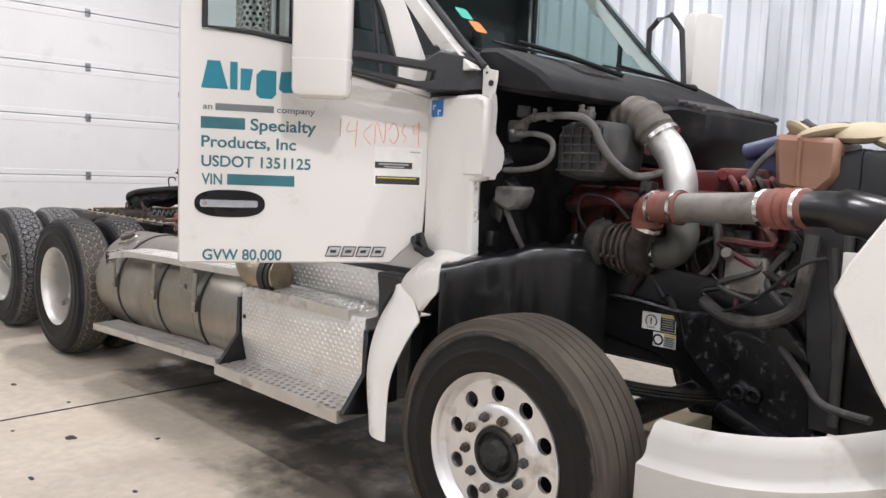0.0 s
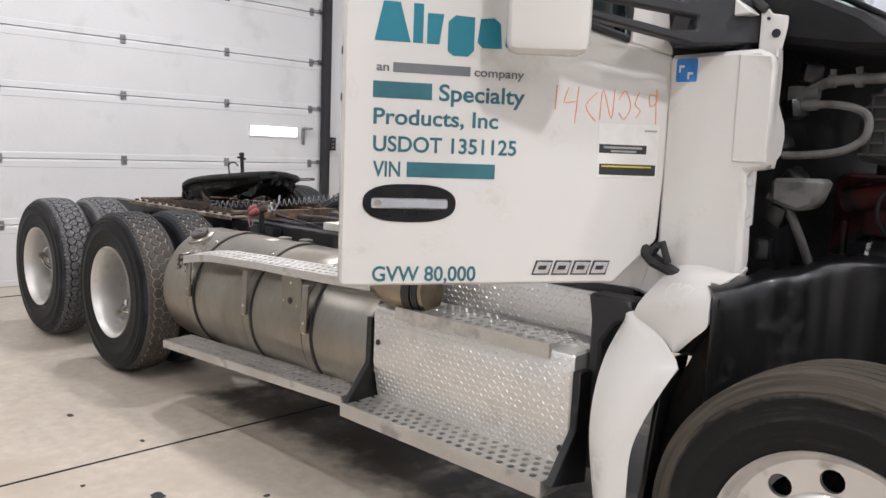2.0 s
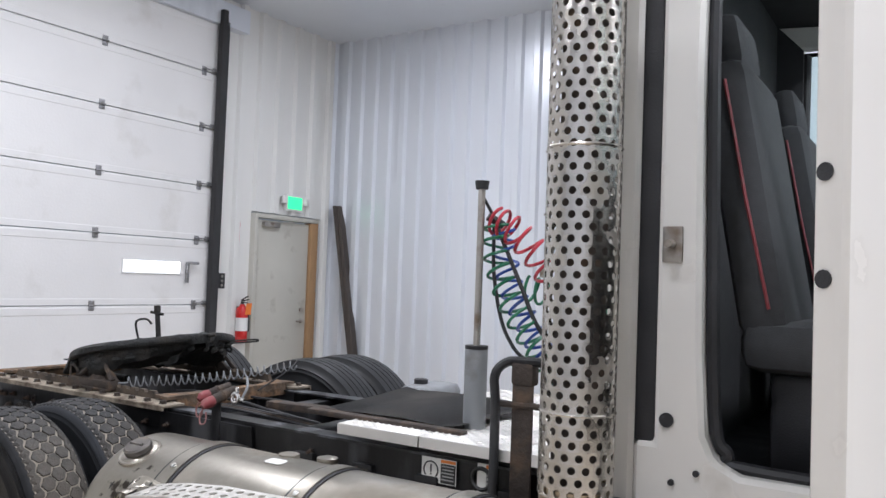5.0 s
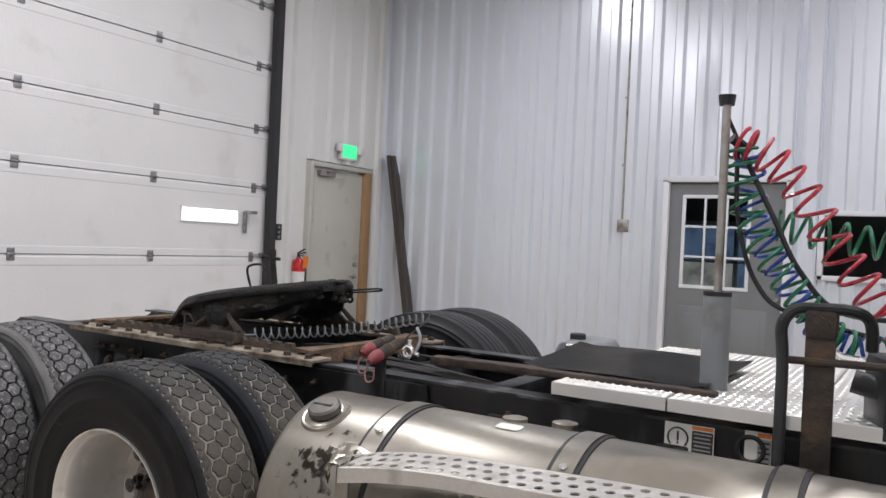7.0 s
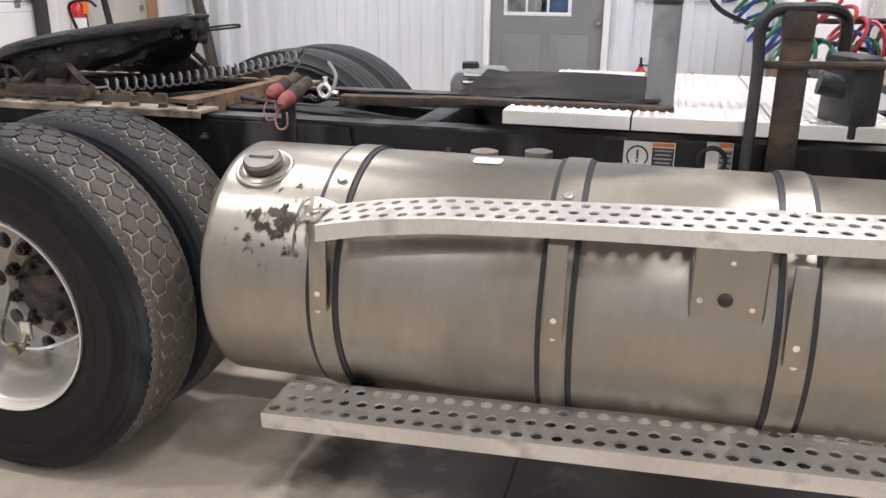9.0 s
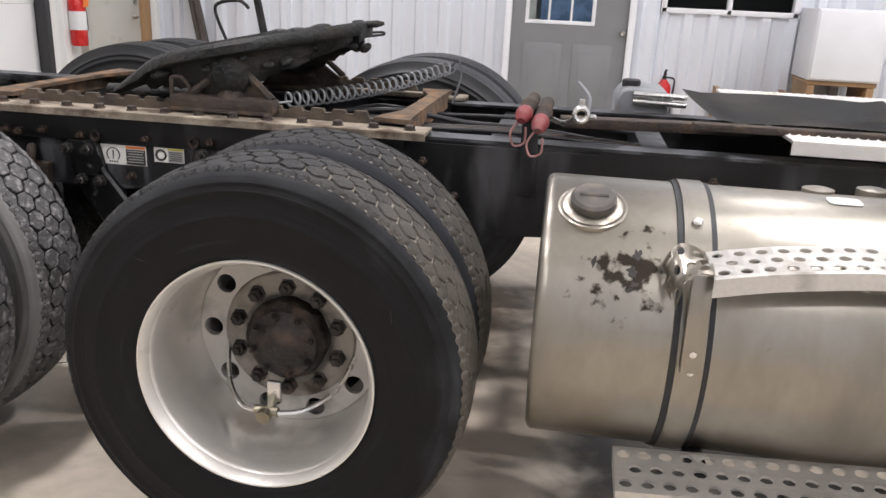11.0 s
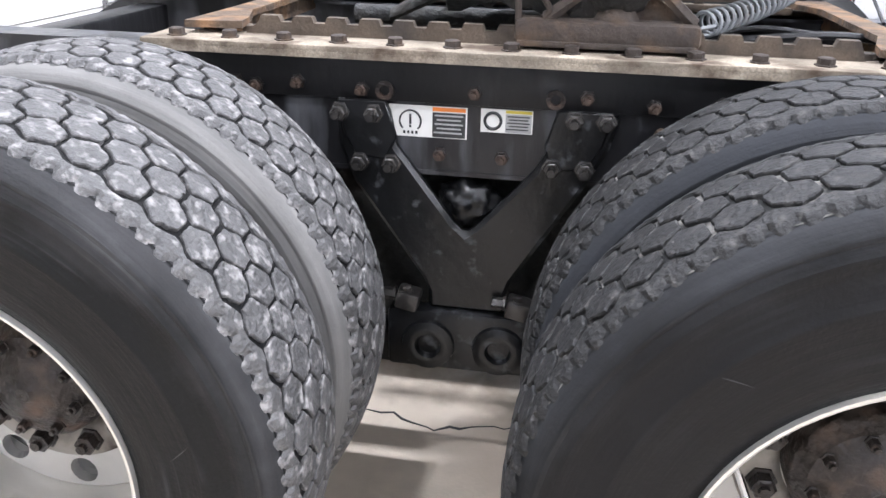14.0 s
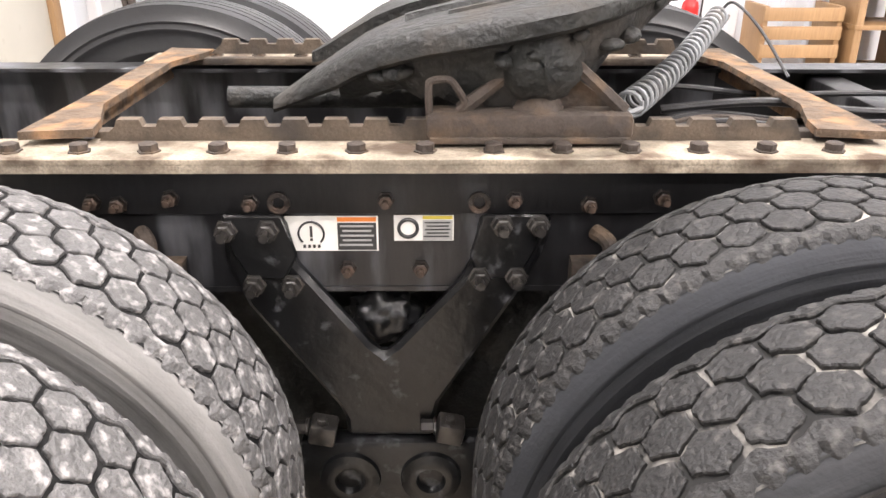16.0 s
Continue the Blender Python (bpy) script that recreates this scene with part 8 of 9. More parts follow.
for sx in (3.150, 4.226):
    bm = B()
    slab(bm, [(-1.10, 0.80), (-1.17, 0.80), (-1.175, 0.60), (-1.30, 0.435), (-1.10, 0.40)], 0.03, Matrix.Translation((sx, 0, 0)) @ YZ)
    part("wedge_bracket", bm, SPLASH, steps, "black wedge bracket", bevel=0.003)
for x, z in ((3.225, 0.70), (4.19, 0.52)):
    bm = B()
    tube(bm, [(x, -1.166, z), (x, -1.172, z)], 0.012, 14)
    part("plug", bm, PLASTIC, steps)
plank_step("cab_step_upper", (3.355, -1.192, 0.877), (4.127, -1.178, 0.874), 0.16, 0.05, 3, truck, "perforated aluminium upper step", 0.0155, 0.048)
plank_step("cab_step_lower", (3.141, -1.299, 0.442), (4.213, -1.299, 0.442), 0.17, 0.06, 4, truck, "perforated aluminium lower step", 0.0145, 0.047)

# ---- exhaust stack ----
stack = group_part("exhaust_stack", truck, "upright exhaust stack with a perforated shield")
SC = (3.21, -1.13)
bm = B()
CELLS = 17


def shield_at(u, v, h):
    a = u / 0.092
    r = 0.092 + min(h, 0.0) * 0.25
    return (SC[0] + r * math.cos(a), SC[1] + r * math.sin(a), 1.142 + v)


perforated(bm, CELLS, 56, 2 * math.pi * 0.092 / CELLS, 0.0285, 0.0098, shield_at, collar=-0.001)
part("heat_shield", bm, SHIELD, stack, "polished perforated heat shield", smooth=40)
bm = B()
tube(bm, [(SC[0], SC[1], 1.10), (SC[0], SC[1], 2.80), (SC[0] - 0.1, SC[1], 2.95)], 0.062, 20)
part("pipe", bm, RUST_BROWN, stack)
for z in (1.34, 1.98, 2.55):
    bm = B()
    lathe(bm, [(0.0925, z - 0.004), (0.0945, z), (0.0925, z + 0.004)], 34, "z", (SC[0], SC[1], 0))
    part("weld_seam", bm, SHIELD, stack)
bm = B()
tube(bm, smooth_path([(3.21, -1.13, 1.16), (3.21, -1.13, 1.06), (3.235, -1.13, 0.985), (3.30, -1.125, 0.945), (3.40, -1.115, 0.945), (3.47, -1.10, 0.95)], 6), 0.087, 28)
part("elbow", bm, BRONZE, stack, "bronzed exhaust elbow")
bm = B()
tube(bm, [(3.385, -1.117, 0.945), (3.425, -1.11, 0.946)], 0.097, 28)
tube(bm, [(3.43, -1.11, 0.947), (3.455, -1.105, 0.948)], 0.092, 28)
part("clamp", bm, PLASTIC, stack, "black band clamp")
bm = B()
box(bm, (3.27, -1.02, 1.05), (0.06, 0.14, 0.12), bevel=0.01)
part("bracket", bm, PLASTIC, stack)

# ---- front wheels ----
HUB_F = (5.10, -1.13, 0.485)


def steer_wheel(hub, turn):
    w = group_part("front_wheel", truck, "ribbed steer tyre on an aluminium wheel with ten hand holes", pose(*hub, 0, 14, turn))
    part("tyre", tyre_body(0.515, 0.295, True, 0.303), STEER_WALL, w, "ribbed tyre with a brown caked shoulder")
    bm = B()
    lathe(bm, [(0.283, -0.105), (0.292, -0.125), (0.300, -0.132), (0.300, -0.124), (0.288, -0.108), (0.276, -0.092), (0.268, -0.084)], 72, "y")
    disc_with_holes(bm, 0.27, 0.10, 0.218, 0.031, 10, -0.084, 0.018)
    lathe(bm, [(0.186, -0.084), (0.176, -0.098), (0.165, -0.103), (0.115, -0.104), (0.10, -0.095)], 60, "y")
    lathe(bm, [(0.27, -0.066), (0.262, 0.0), (0.265, 0.1), (0.28, 0.13)], 60, "y")
    part("rim", bm, STEER_RIM, w, "satin aluminium wheel disc", m=pose(0, -0.012, 0) @ Matrix.Diagonal((1.04, 1, 1.04, 1)))
    bm = B()
    lathe(bm, [(0.24, -0.02), (0.24, 0.14), (0.001, 0.15)], 40, "y")
    part("brake_drum", bm, GREASE, w)
    bm = B()
    lathe(bm, [(0.106, -0.095), (0.104, -0.118), (0.098, -0.124), (0.086, -0.122), (0.078, -0.105), (0.066, -0.105), (0.060, -0.128), (0.050, -0.145), (0.030, -0.150), (0.001, -0.150)], 36, "y")
    part("hub", bm, GREASE, w, "black greasy hub cap")
    for k in range(10):
        a = 2 * math.pi * (k + 0.5) / 10
        bm = B()
        nut(bm, (0.1425 * math.cos(a), -0.103, 0.1425 * math.sin(a)), 0.0195, 0.034, stud=0.012)
        part("lug_nut", bm, RUST_BROWN if k % 3 else HOSE_GREY, w)
    return w


fw = steer_wheel(HUB_F, 0)
copy_thing(fw, pose(HUB_F[0], 1.13, HUB_F[2]) @ pose(0, 0, 0, 0, 0, 180))
bm = B()
tube(bm, [(5.10, -0.98, 0.485), (5.10, -0.85, 0.45), (5.10, 0.85, 0.45), (5.10, 0.98, 0.485)], 0.06, 12)
part("front_axle", bm, GREASE, truck, "black front axle beam")
for s in (-1, 1):
    bm = B()
    for k in range(3):
        tube(bm, smooth_path([(4.45, 0.40 * s, 0.76 - 0.014 * k), (4.8, 0.40 * s, 0.66 - 0.014 * k), (5.1, 0.40 * s, 0.62 - 0.014 * k), (5.5, 0.40 * s, 0.66 - 0.014 * k), (5.85, 0.40 * s, 0.76 - 0.014 * k)], 4), 0.018, 6)
    part("leaf_spring", bm, GREASE, truck)

# black splash shield behind and over the wheel
bm = B()
ridge = smooth_path([(4.690, -1.160, 1.135), (4.735, -1.09, 1.150), (4.79, -1.00, 1.176), (4.838, -0.90, 1.186), (4.88, -0.83, 1.215), (4.93, -0.77, 1.226), (5.004, -0.67, 1.223), (5.08, -0.52, 1.21)], 4)
rows = []
for i, p in enumerate(ridge):
    t = i / (len(ridge) - 1)
    out = Vector((0.62, -0.78, 0))
    wob = 0.006 * math.sin(i * 1.7)
    low = 0.72 - 0.2 * max(0.0, t - 0.5)
    rows.append([bm.verts.new(q) for q in (p - out * 0.11 + Vector((0, 0, 0.012 + wob)), p - out * 0.05 + Vector((0, 0, 0.012)), p - out * 0.012 + Vector((0, 0, 0.006)), p + out * 0.004 + Vector((0, 0, -0.010)), p + out * (0.004 + wob) + Vector((0, 0, -0.06)), Vector((p.x, p.y, 0.5 * (p.z + low))) + out * wob, Vector((p.x, p.y, low)))])
for a, b in zip(rows, rows[1:]):
    for k in range(6):
        bm.faces.new((a[k], a[k + 1], b[k + 1], b[k]))
bmesh.ops.recalc_face_normals(bm, faces=bm.faces)
bmesh.ops.solidify(bm, geom=bm.faces[:], thickness=0.010)
part("splash_fender", bm, SPLASH, truck, "scuffed black plastic inner fender", smooth=50)
bm = B()
prof = [(4.555, 0.34), (4.56, 0.62), (4.585, 0.80), (4.62, 0.90), (4.66, 0.98), (4.70, 1.04), (4.705, 1.12)]
rows = [[bm.verts.new((p.x + 0.004 * math.sin(2.1 * k), -1.15 + 0.66 * k / 6, p.z)) for k in range(7)] for p in smooth_path([(x, 0, z) for x, z in prof], 4)]
for a, b in zip(rows, rows[1:]):
    for k in range(6):
        bm.faces.new((a[k], a[k + 1], b[k + 1], b[k]))
bmesh.ops.solidify(bm, geom=bm.faces[:], thickness=0.012)
part("splash_wall", bm, SPLASH, truck, "black plastic wall behind the wheel", smooth=50)
bm = B()
slab(bm, [(4.58, 0.70), (4.58, 1.12), (4.74, 1.19), (5.05, 1.20), (5.60, 1.14), (5.98, 1.10), (6.0, 0.62), (5.6, 0.66), (5.3, 0.80), (4.9, 0.86)], 0.02, Matrix.Translation((0, -0.44, 0)) @ XZ)
part("chassis_side_plate", bm, SPLASH, truck, "black side plate ahead of the firewall", bevel=0.004)
bm = B()
tube(bm, smooth_path([(4.88, -0.47, 1.022), (5.18, -0.47, 1.014), (5.39, -0.47, 0.994), (5.62, -0.47, 0.982)], 5), 0.016, 8)
part("side_rib", bm, SPLASH, truck)
warning_label(truck, 0.158, 0.074, pose(5.305, -0.464, 0.935), False, True)
warning_label(truck, 0.105, 0.06, pose(5.335, -0.464, 0.862), False, False)

# ---- engine bay ----
engine = group_part("engine", truck, "dirty red diesel engine with pipes and turbo")
bm = B()
box(bm, (5.25, 0.0, 1.18), (1.10, 0.60, 0.62), bevel=0.03)
part("block", bm, ENGINE_DARK, engine, "grimy dark red engine block")
bm = B()
box(bm, (5.30, 0.02, 1.52), (1.0, 0.42, 0.12), bevel=0.03)
part("valve_cover", bm, ENGINE_RED, engine)
for k in range(6):
    bm = B()
    box(bm, (4.88 + 0.16 * k, -0.32, 1.34 + 0.02 * (k % 2)), (0.10, 0.08, 0.12), bevel=0.015)
    part("manifold_runner", bm, ENGINE_DARK, engine)
for x, y, z, sx, sy, sz, mt in ((5.66, -0.28, 1.50, 0.16, 0.14, 0.10, ENGINE_RED), (5.52, -0.22, 1.56, 0.20, 0.12, 0.06, ENGINE_RED), (5.45, -0.36, 1.02, 0.16, 0.12, 0.20, GREASE), (5.70, -0.34, 1.14, 0.16, 0.16, 0.14, PIPE_GREY), (5.84, -0.30, 1.30, 0.12, 0.2, 0.2, GREASE), (5.58, -0.34, 1.28, 0.12, 0.1, 0.14, GREASE), (5.06, -0.36, 1.02, 0.14, 0.12, 0.14, GREASE)):
    bm = B()
    box(bm, (x, y, z), (sx, sy, sz), bevel=0.018)
    tube(bm, [(x - sx * 0.3, y - sy / 2, z), (x - sx * 0.3, y - sy / 2 - 0.02, z)], 0.02, 10)
    part("housing", bm, mt, engine)
for k in range(9):
    bm = B()
    x = 4.95 + 0.12 * k
    tube(bm, smooth_path([(x, -0.31, 1.40), (x + 0.02, -0.36, 1.30), (x + 0.05, -0.35, 1.12), (x + 0.03, -0.33, 0.98)], 5), 0.008 + 0.003 * (k % 3), 8)
    part("line", bm, (HOSE_GREY, PLASTIC, STEEL)[k % 3], engine)
# turbo lying along the engine: exhaust end, clamp rings, compressor and its inlet elbow
TURBO_C = (0.0, -0.50, 1.235)
bm = B()
tube(bm, [(4.86, -0.49, 1.225), (4.89, -0.50, 1.23), (5.0, -0.50, 1.235)], [0.045, 0.052, 0.052], 20)
part("exhaust_sleeve", bm, SPLASH, engine, "black sleeve at the turbo's exhaust end")
bm = B()
tube(bm, [(4.905, -0.50, 1.231), (4.917, -0.50, 1.231)], 0.056, 24)
part("hose_clamp", bm, SILVER, engine)
bm = B()
lathe(bm, [(0.03, 4.98), (0.085, 4.985), (0.108, 5.0), (0.112, 5.02), (0.112, 5.055), (0.100, 5.07), (0.080, 5.075), (0.062, 5.09), (0.058, 5.14), (0.07, 5.16), (0.03, 5.165)], 32, "x", TURBO_C)
part("turbine_housing", bm, TURBO_DARK, engine, "soot dark cast turbine housing", smooth=30)
for x, r in ((5.095, 0.092), (5.135, 0.104), (5.165, 0.108)):
    bm = B()
    tube(bm, [(x, TURBO_C[1] + r * math.cos(2 * math.pi * k / 28), TURBO_C[2] + r * math.sin(2 * math.pi * k / 28)) for k in range(28)], 0.0075, 8, closed=True)
    nut(bm, (x, TURBO_C[1] - r - 0.004, TURBO_C[2] - 0.03), 0.009, 0.016)
    part("clamp_ring", bm, TURBO, engine, "heat tinted clamp ring", smooth=50)
bm = B()
lathe(bm, [(0.03, 5.165), (0.102, 5.172), (0.106, 5.182), (0.100, 5.192), (0.04, 5.20)], 32, "x", TURBO_C)
part("back_plate", bm, TURBO, engine, smooth=30)
bm = B()
ring = [2 * math.pi * i / 28 for i in range(28)]
tube(bm, [(5.232, TURBO_C[1] + 0.070 * math.cos(a), TURBO_C[2] + 0.070 * math.sin(a)) for a in ring], [0.036 + 0.008 * math.sin(0.5 * a) for a in ring], 14, closed=True)
part("compressor_scroll", bm, TURBO, engine, "brown cast compressor scroll", smooth=60)
bm = B()
tube(bm, smooth_path([(5.245, -0.572, 1.215), (5.262, -0.588, 1.28), (5.30, -0.605, 1.345)], 5), [0.040] * 4 + [0.046] * 4 + [0.053] * 3, 18)
part("compressor_outlet", bm, TURBO, engine, "brown cast compressor outlet")
bm = B()
tube(bm, [(5.300, -0.605, 1.335), (5.306, -0.607, 1.350)], 0.060, 24)
part("hose_clamp", bm, SILVER, engine)
bm = B()
tube(bm, smooth_path([(5.262, -0.50, 1.230), (5.31, -0.498, 1.228), (5.365, -0.492, 1.245), (5.395, -0.485, 1.295), (5.388, -0.475, 1.345), (5.370, -0.47, 1.40)], 6), [0.056] * 6 + [0.066] * 25, 22)
part("inlet_elbow", bm, PIPE_DARK, engine, "grey green cast inlet elbow", smooth=50)
bm = B()
tube(bm, [(5.285, -0.50, 1.229), (5.297, -0.499, 1.229)], 0.064, 24)
part("hose_clamp", bm, SILVER, engine)
bm = B()
box(bm, (5.655, -0.42, 1.18), (0.17, 0.10, 0.15), bevel=0.016)
for dx, dz in ((-0.06, 0.055), (0.06, 0.055), (-0.06, -0.055), (0.06, -0.055)):
    nut(bm, (5.655 + dx, -0.47, 1.18 + dz), 0.009, 0.014)
tube(bm, [(5.59, -0.47, 1.245), (5.59, -0.50, 1.262)], 0.022, 12)
part("pump_housing", bm, PIPE_GREY, engine, "pale grey bolted pump housing")
# charge pipe with red couplings
bm = B()
tube(bm, smooth_path([(5.302, -0.606, 1.34), (5.305, -0.612, 1.385), (5.33, -0.630, 1.415), (5.385, -0.654, 1.424), (5.50, -0.69, 1.43)], 6), 0.062, 20)
part("charge_elbow", bm, SILICONE, engine, "faded red silicone elbow")
bm = B()
tube(bm, [(5.46, -0.677, 1.428), (6.01, -0.849, 1.460)], 0.055, 24)
part("charge_pipe", bm, PIPE_GREY, engine, "dusty grey charge air pipe")
bm = B()
tube(bm, [Vector((5.85, -0.799, 1.4505)).lerp(Vector((6.02, -0.852, 1.460)), t / 10) for t in range(11)], [0.058, 0.064, 0.064, 0.070, 0.062, 0.070, 0.062, 0.070, 0.064, 0.064, 0.058], 24)
part("coupling", bm, SILICONE, engine, "ribbed red silicone coupling")
for t0 in ((5.365, -0.648, 1.4225), (5.478, -0.683, 1.4285), (5.862, -0.803, 1.451), (5.995, -0.845, 1.459)):
    bm = B()
    d = Vector((0.48, -0.15, 0.028)).normalized() * 0.009
    tube(bm, [Vector(t0) - d, Vector(t0) + d], 0.0675, 24)
    part("hose_clamp", bm, SILVER, engine)
bm = B()
tube(bm, smooth_path([(6.01, -0.849, 1.460), (6.12, -0.865, 1.46), (6.25, -0.80, 1.42), (6.32, -0.6, 1.30)], 6), [0.058] * 6 + [0.07] * 6 + [0.085] * 7, 20)
part("charge_hose", bm, SPLASH, engine, "black moulded charge duct")
# intake: bellows and bright pipe
bm = B()
bend = smooth_path([(4.985, -0.33, 1.75), (5.06, -0.38, 1.80), (5.15, -0.41, 1.775), (5.225, -0.42, 1.70)], 10)
tube(bm, bend, [(0.088 if k % 6 < 3 else 0.076) for k in range(len(bend))], 28)
part("intake_bellows", bm, BELLOWS, engine, "ribbed dusty intake elbow")
bm = B()
tube(bm, smooth_path([(5.215, -0.42, 1.715), (5.29, -0.43, 1.645), (5.345, -0.45, 1.55), (5.362, -0.46, 1.47), (5.365, -0.47, 1.38)], 6), 0.068, 28)
part("intake_pipe", bm, PIPE_BRIGHT, engine, "bright brushed intake pipe")
bm = B()
d = Vector((0.07, -0.005, -0.07)).normalized()
tube(bm, [Vector((5.232, -0.421, 1.70)) - d * 0.01, Vector((5.232, -0.421, 1.70)) + d * 0.01], 0.088, 28)
part("hose_clamp", bm, SILVER, engine)
# air box at the far side with a ribbed front
g = group_part("air_cleaner", truck, "black ribbed air cleaner box")
bm = B()
slab(bm, [(4.90, 1.60), (5.00, 1.86), (5.16, 1.87), (5.30, 1.84), (5.30, 1.72), (5.12, 1.56)], 0.75, Matrix.Translation((0, 0.62, 0)) @ XZ)
part("box", bm, MATT_BLACK, g, bevel=0.02)
for k in range(4):
    bm = B()
    tube(bm, [(5.13 + 0.045 * k, -0.12, 1.885 - 0.012 * k), (5.16 + 0.045 * k, 0.60, 1.885 - 0.012 * k)], 0.012, 8)
    part("rib", bm, HOSE_GREY, g)
# air conditioning and filter unit on the firewall
g = group_part("heater_unit", truck, "dusty black finned heater box with hoses")
bm = B()
slab(bm, [(4.885, 1.54), (4.885, 1.70), (4.92, 1.755), (5.10, 1.765), (5.135, 1.74), (5.14, 1.60), (5.11, 1.525), (5.0, 1.515)], 0.30, Matrix.Translation((0, -0.38, 0)) @ XZ)
part("box", bm, HEATER, g, bevel=0.018)
for k in range(5):
    bm = B()
    box(bm, (4.925 + 0.045 * k, -0.685, 1.645), (0.009, 0.016, 0.19 - 0.02 * (k % 2)), bevel=0.003)
    part("fin", bm, HEATER, g)
for k in range(6):
    bm = B()
    box(bm, (5.012, -0.686, 1.555 + 0.036 * k), (0.235 - 0.02 * (k % 3), 0.012, 0.007), bevel=0.002)
    part("fin", bm, HOSE_GREY, g)
bm = B()
box(bm, (4.735, -0.775, 1.722), (0.055, 0.05, 0.075), bevel=0.008)
for z in (1.70, 1.735):
    tube(bm, [(4.755, -0.785, z), (4.80, -0.785, z + 0.004)], 0.019, 12)
part("hose_connector", bm, HOSE_PALE, g, "pale cast block where two hoses meet")
for pts in ([(4.829, -0.765, 1.782), (4.829, -0.765, 1.808)], [(4.905, -0.762, 1.785), (4.90, -0.762, 1.812)]):
    bm = B()
    tube(bm, pts, [0.009, 0.011], 8)
    tube(bm, [(pts[0][0] - 0.010, pts[0][1], 1.772), (pts[0][0] + 0.010, pts[0][1], 1.773)], 0.020, 12)
    part("valve_stub", bm, HOSE_PALE, g)
bm = B()
box(bm, (5.045, -0.70, 1.785), (0.06, 0.05, 0.035), (0, 8, 0), bevel=0.006)
tube(bm, [(5.02, -0.70, 1.80), (5.02, -0.70, 1.825)], 0.012, 10)
tube(bm, [(5.065, -0.70, 1.795), (5.065, -0.70, 1.815)], 0.016, 10)
part("expansion_valve", bm, HOSE_PALE, g, "pale valve block on the heater box")
for pts, r, mt in (([(4.76, -0.785, 1.738), (4.829, -0.765, 1.772), (4.95, -0.76, 1.778), (5.05, -0.74, 1.770), (5.10, -0.715, 1.725), (5.118, -0.70, 1.672), (5.15, -0.65, 1.60), (5.18, -0.58, 1.553), (5.22, -0.53, 1.54), (5.30, -0.48, 1.565)], 0.0165, HOSE_PALE), ([(4.76, -0.785, 1.702), (4.86, -0.79, 1.700), (4.93, -0.79, 1.680), (4.952, -0.792, 1.645), (4.94, -0.80, 1.595), (4.88, -0.81, 1.560), (4.788, -0.82, 1.547), (4.72, -0.82, 1.545)], 0.0125, HOSE_PALE), ([(4.70, -0.85, 1.42), (4.76, -0.85, 1.38), (4.80, -0.84, 1.30), (4.82, -0.80, 1.22)], 0.014, HOSE_GREY), ([(4.98, -0.5, 1.26), (4.93, -0.55, 1.36), (4.96, -0.56, 1.45), (5.08, -0.55, 1.44), (5.15, -0.5, 1.36)], 0.007, PLASTIC), ([(5.514, -0.50, 1.062), (5.62, -0.54, 1.02), (5.76, -0.58, 1.02), (5.90, -0.60, 1.09), (5.93, -0.60, 1.22), (5.94, -0.58, 1.36)], 0.026, HOSE_GREY), ([(5.52, -0.52, 1.0), (5.75, -0.60, 1.10), (5.95, -0.72, 1.26), (6.05, -0.75, 1.30)], 0.007, PLASTIC), ([(5.62, -0.47, 0.98), (5.80, -0.50, 0.95), (5.95, -0.60, 0.86), (6.05, -0.68, 0.80), (6.22, -0.75, 0.80)], 0.014, HOSE_GREY), ([(5.55, -0.50, 0.90), (5.68, -0.52, 0.96), (5.78, -0.52, 0.94)], 0.016, PLASTIC), ([(5.99, -0.52, 1.32), (6.02, -0.52, 1.10), (6.04, -0.52, 0.92)], 0.024, HOSE_GREY)):
    bm = B()
    tube(bm, smooth_path(pts, 6), r, 10)
    part("hose", bm, mt, g)
# unpainted cowl tubes seen beside the panel
bm = B()
for k in range(6):
    box(bm, (4.70 + 0.03 * (k % 3), -0.86 + 0.02 * k, 1.25 + 0.11 * k), (0.06, 0.06, 0.07), (10 * k, 20 * k, 0), bevel=0.012)
tagged(part("fitting_block", bm, SPLASH, g, "dusty fittings on the firewall"), kind="stuff")
bm = B()
slab(bm, [(4.715, 1.475), (4.865, 1.478), (4.868, 1.462), (4.845, 1.395), (4.80, 1.375), (4.715, 1.40)], 0.10, Matrix.Translation((0, -0.78, 0)) @ XZ)
part("reservoir", bm, HOSE_PALE, g, "dusty grey plastic reservoir", bevel=0.012)
rng = random.Random(5)
for k in range(26):
    bm = B()
    x, y, z = rng.uniform(4.75, 5.85), rng.uniform(-0.46, -0.36), rng.uniform(1.0, 1.55)
    pts = [(x, y, z), (x + rng.uniform(-0.1, 0.1), y - rng.uniform(0.0, 0.05), z - rng.uniform(0.02, 0.12)), (x + rng.uniform(-0.16, 0.16), y - rng.uniform(0.0, 0.06), z - rng.uniform(0.08, 0.25)), (x + rng.uniform(-0.2, 0.2), y, z - rng.uniform(0.2, 0.35))]
    tube(bm, smooth_path(pts, 5), rng.choice((0.006, 0.008, 0.011, 0.016)), 7)
    part("cable", bm, rng.choice((PLASTIC, PLASTIC, HOSE_GREY, SPLASH, ENGINE_DARK)), engine)
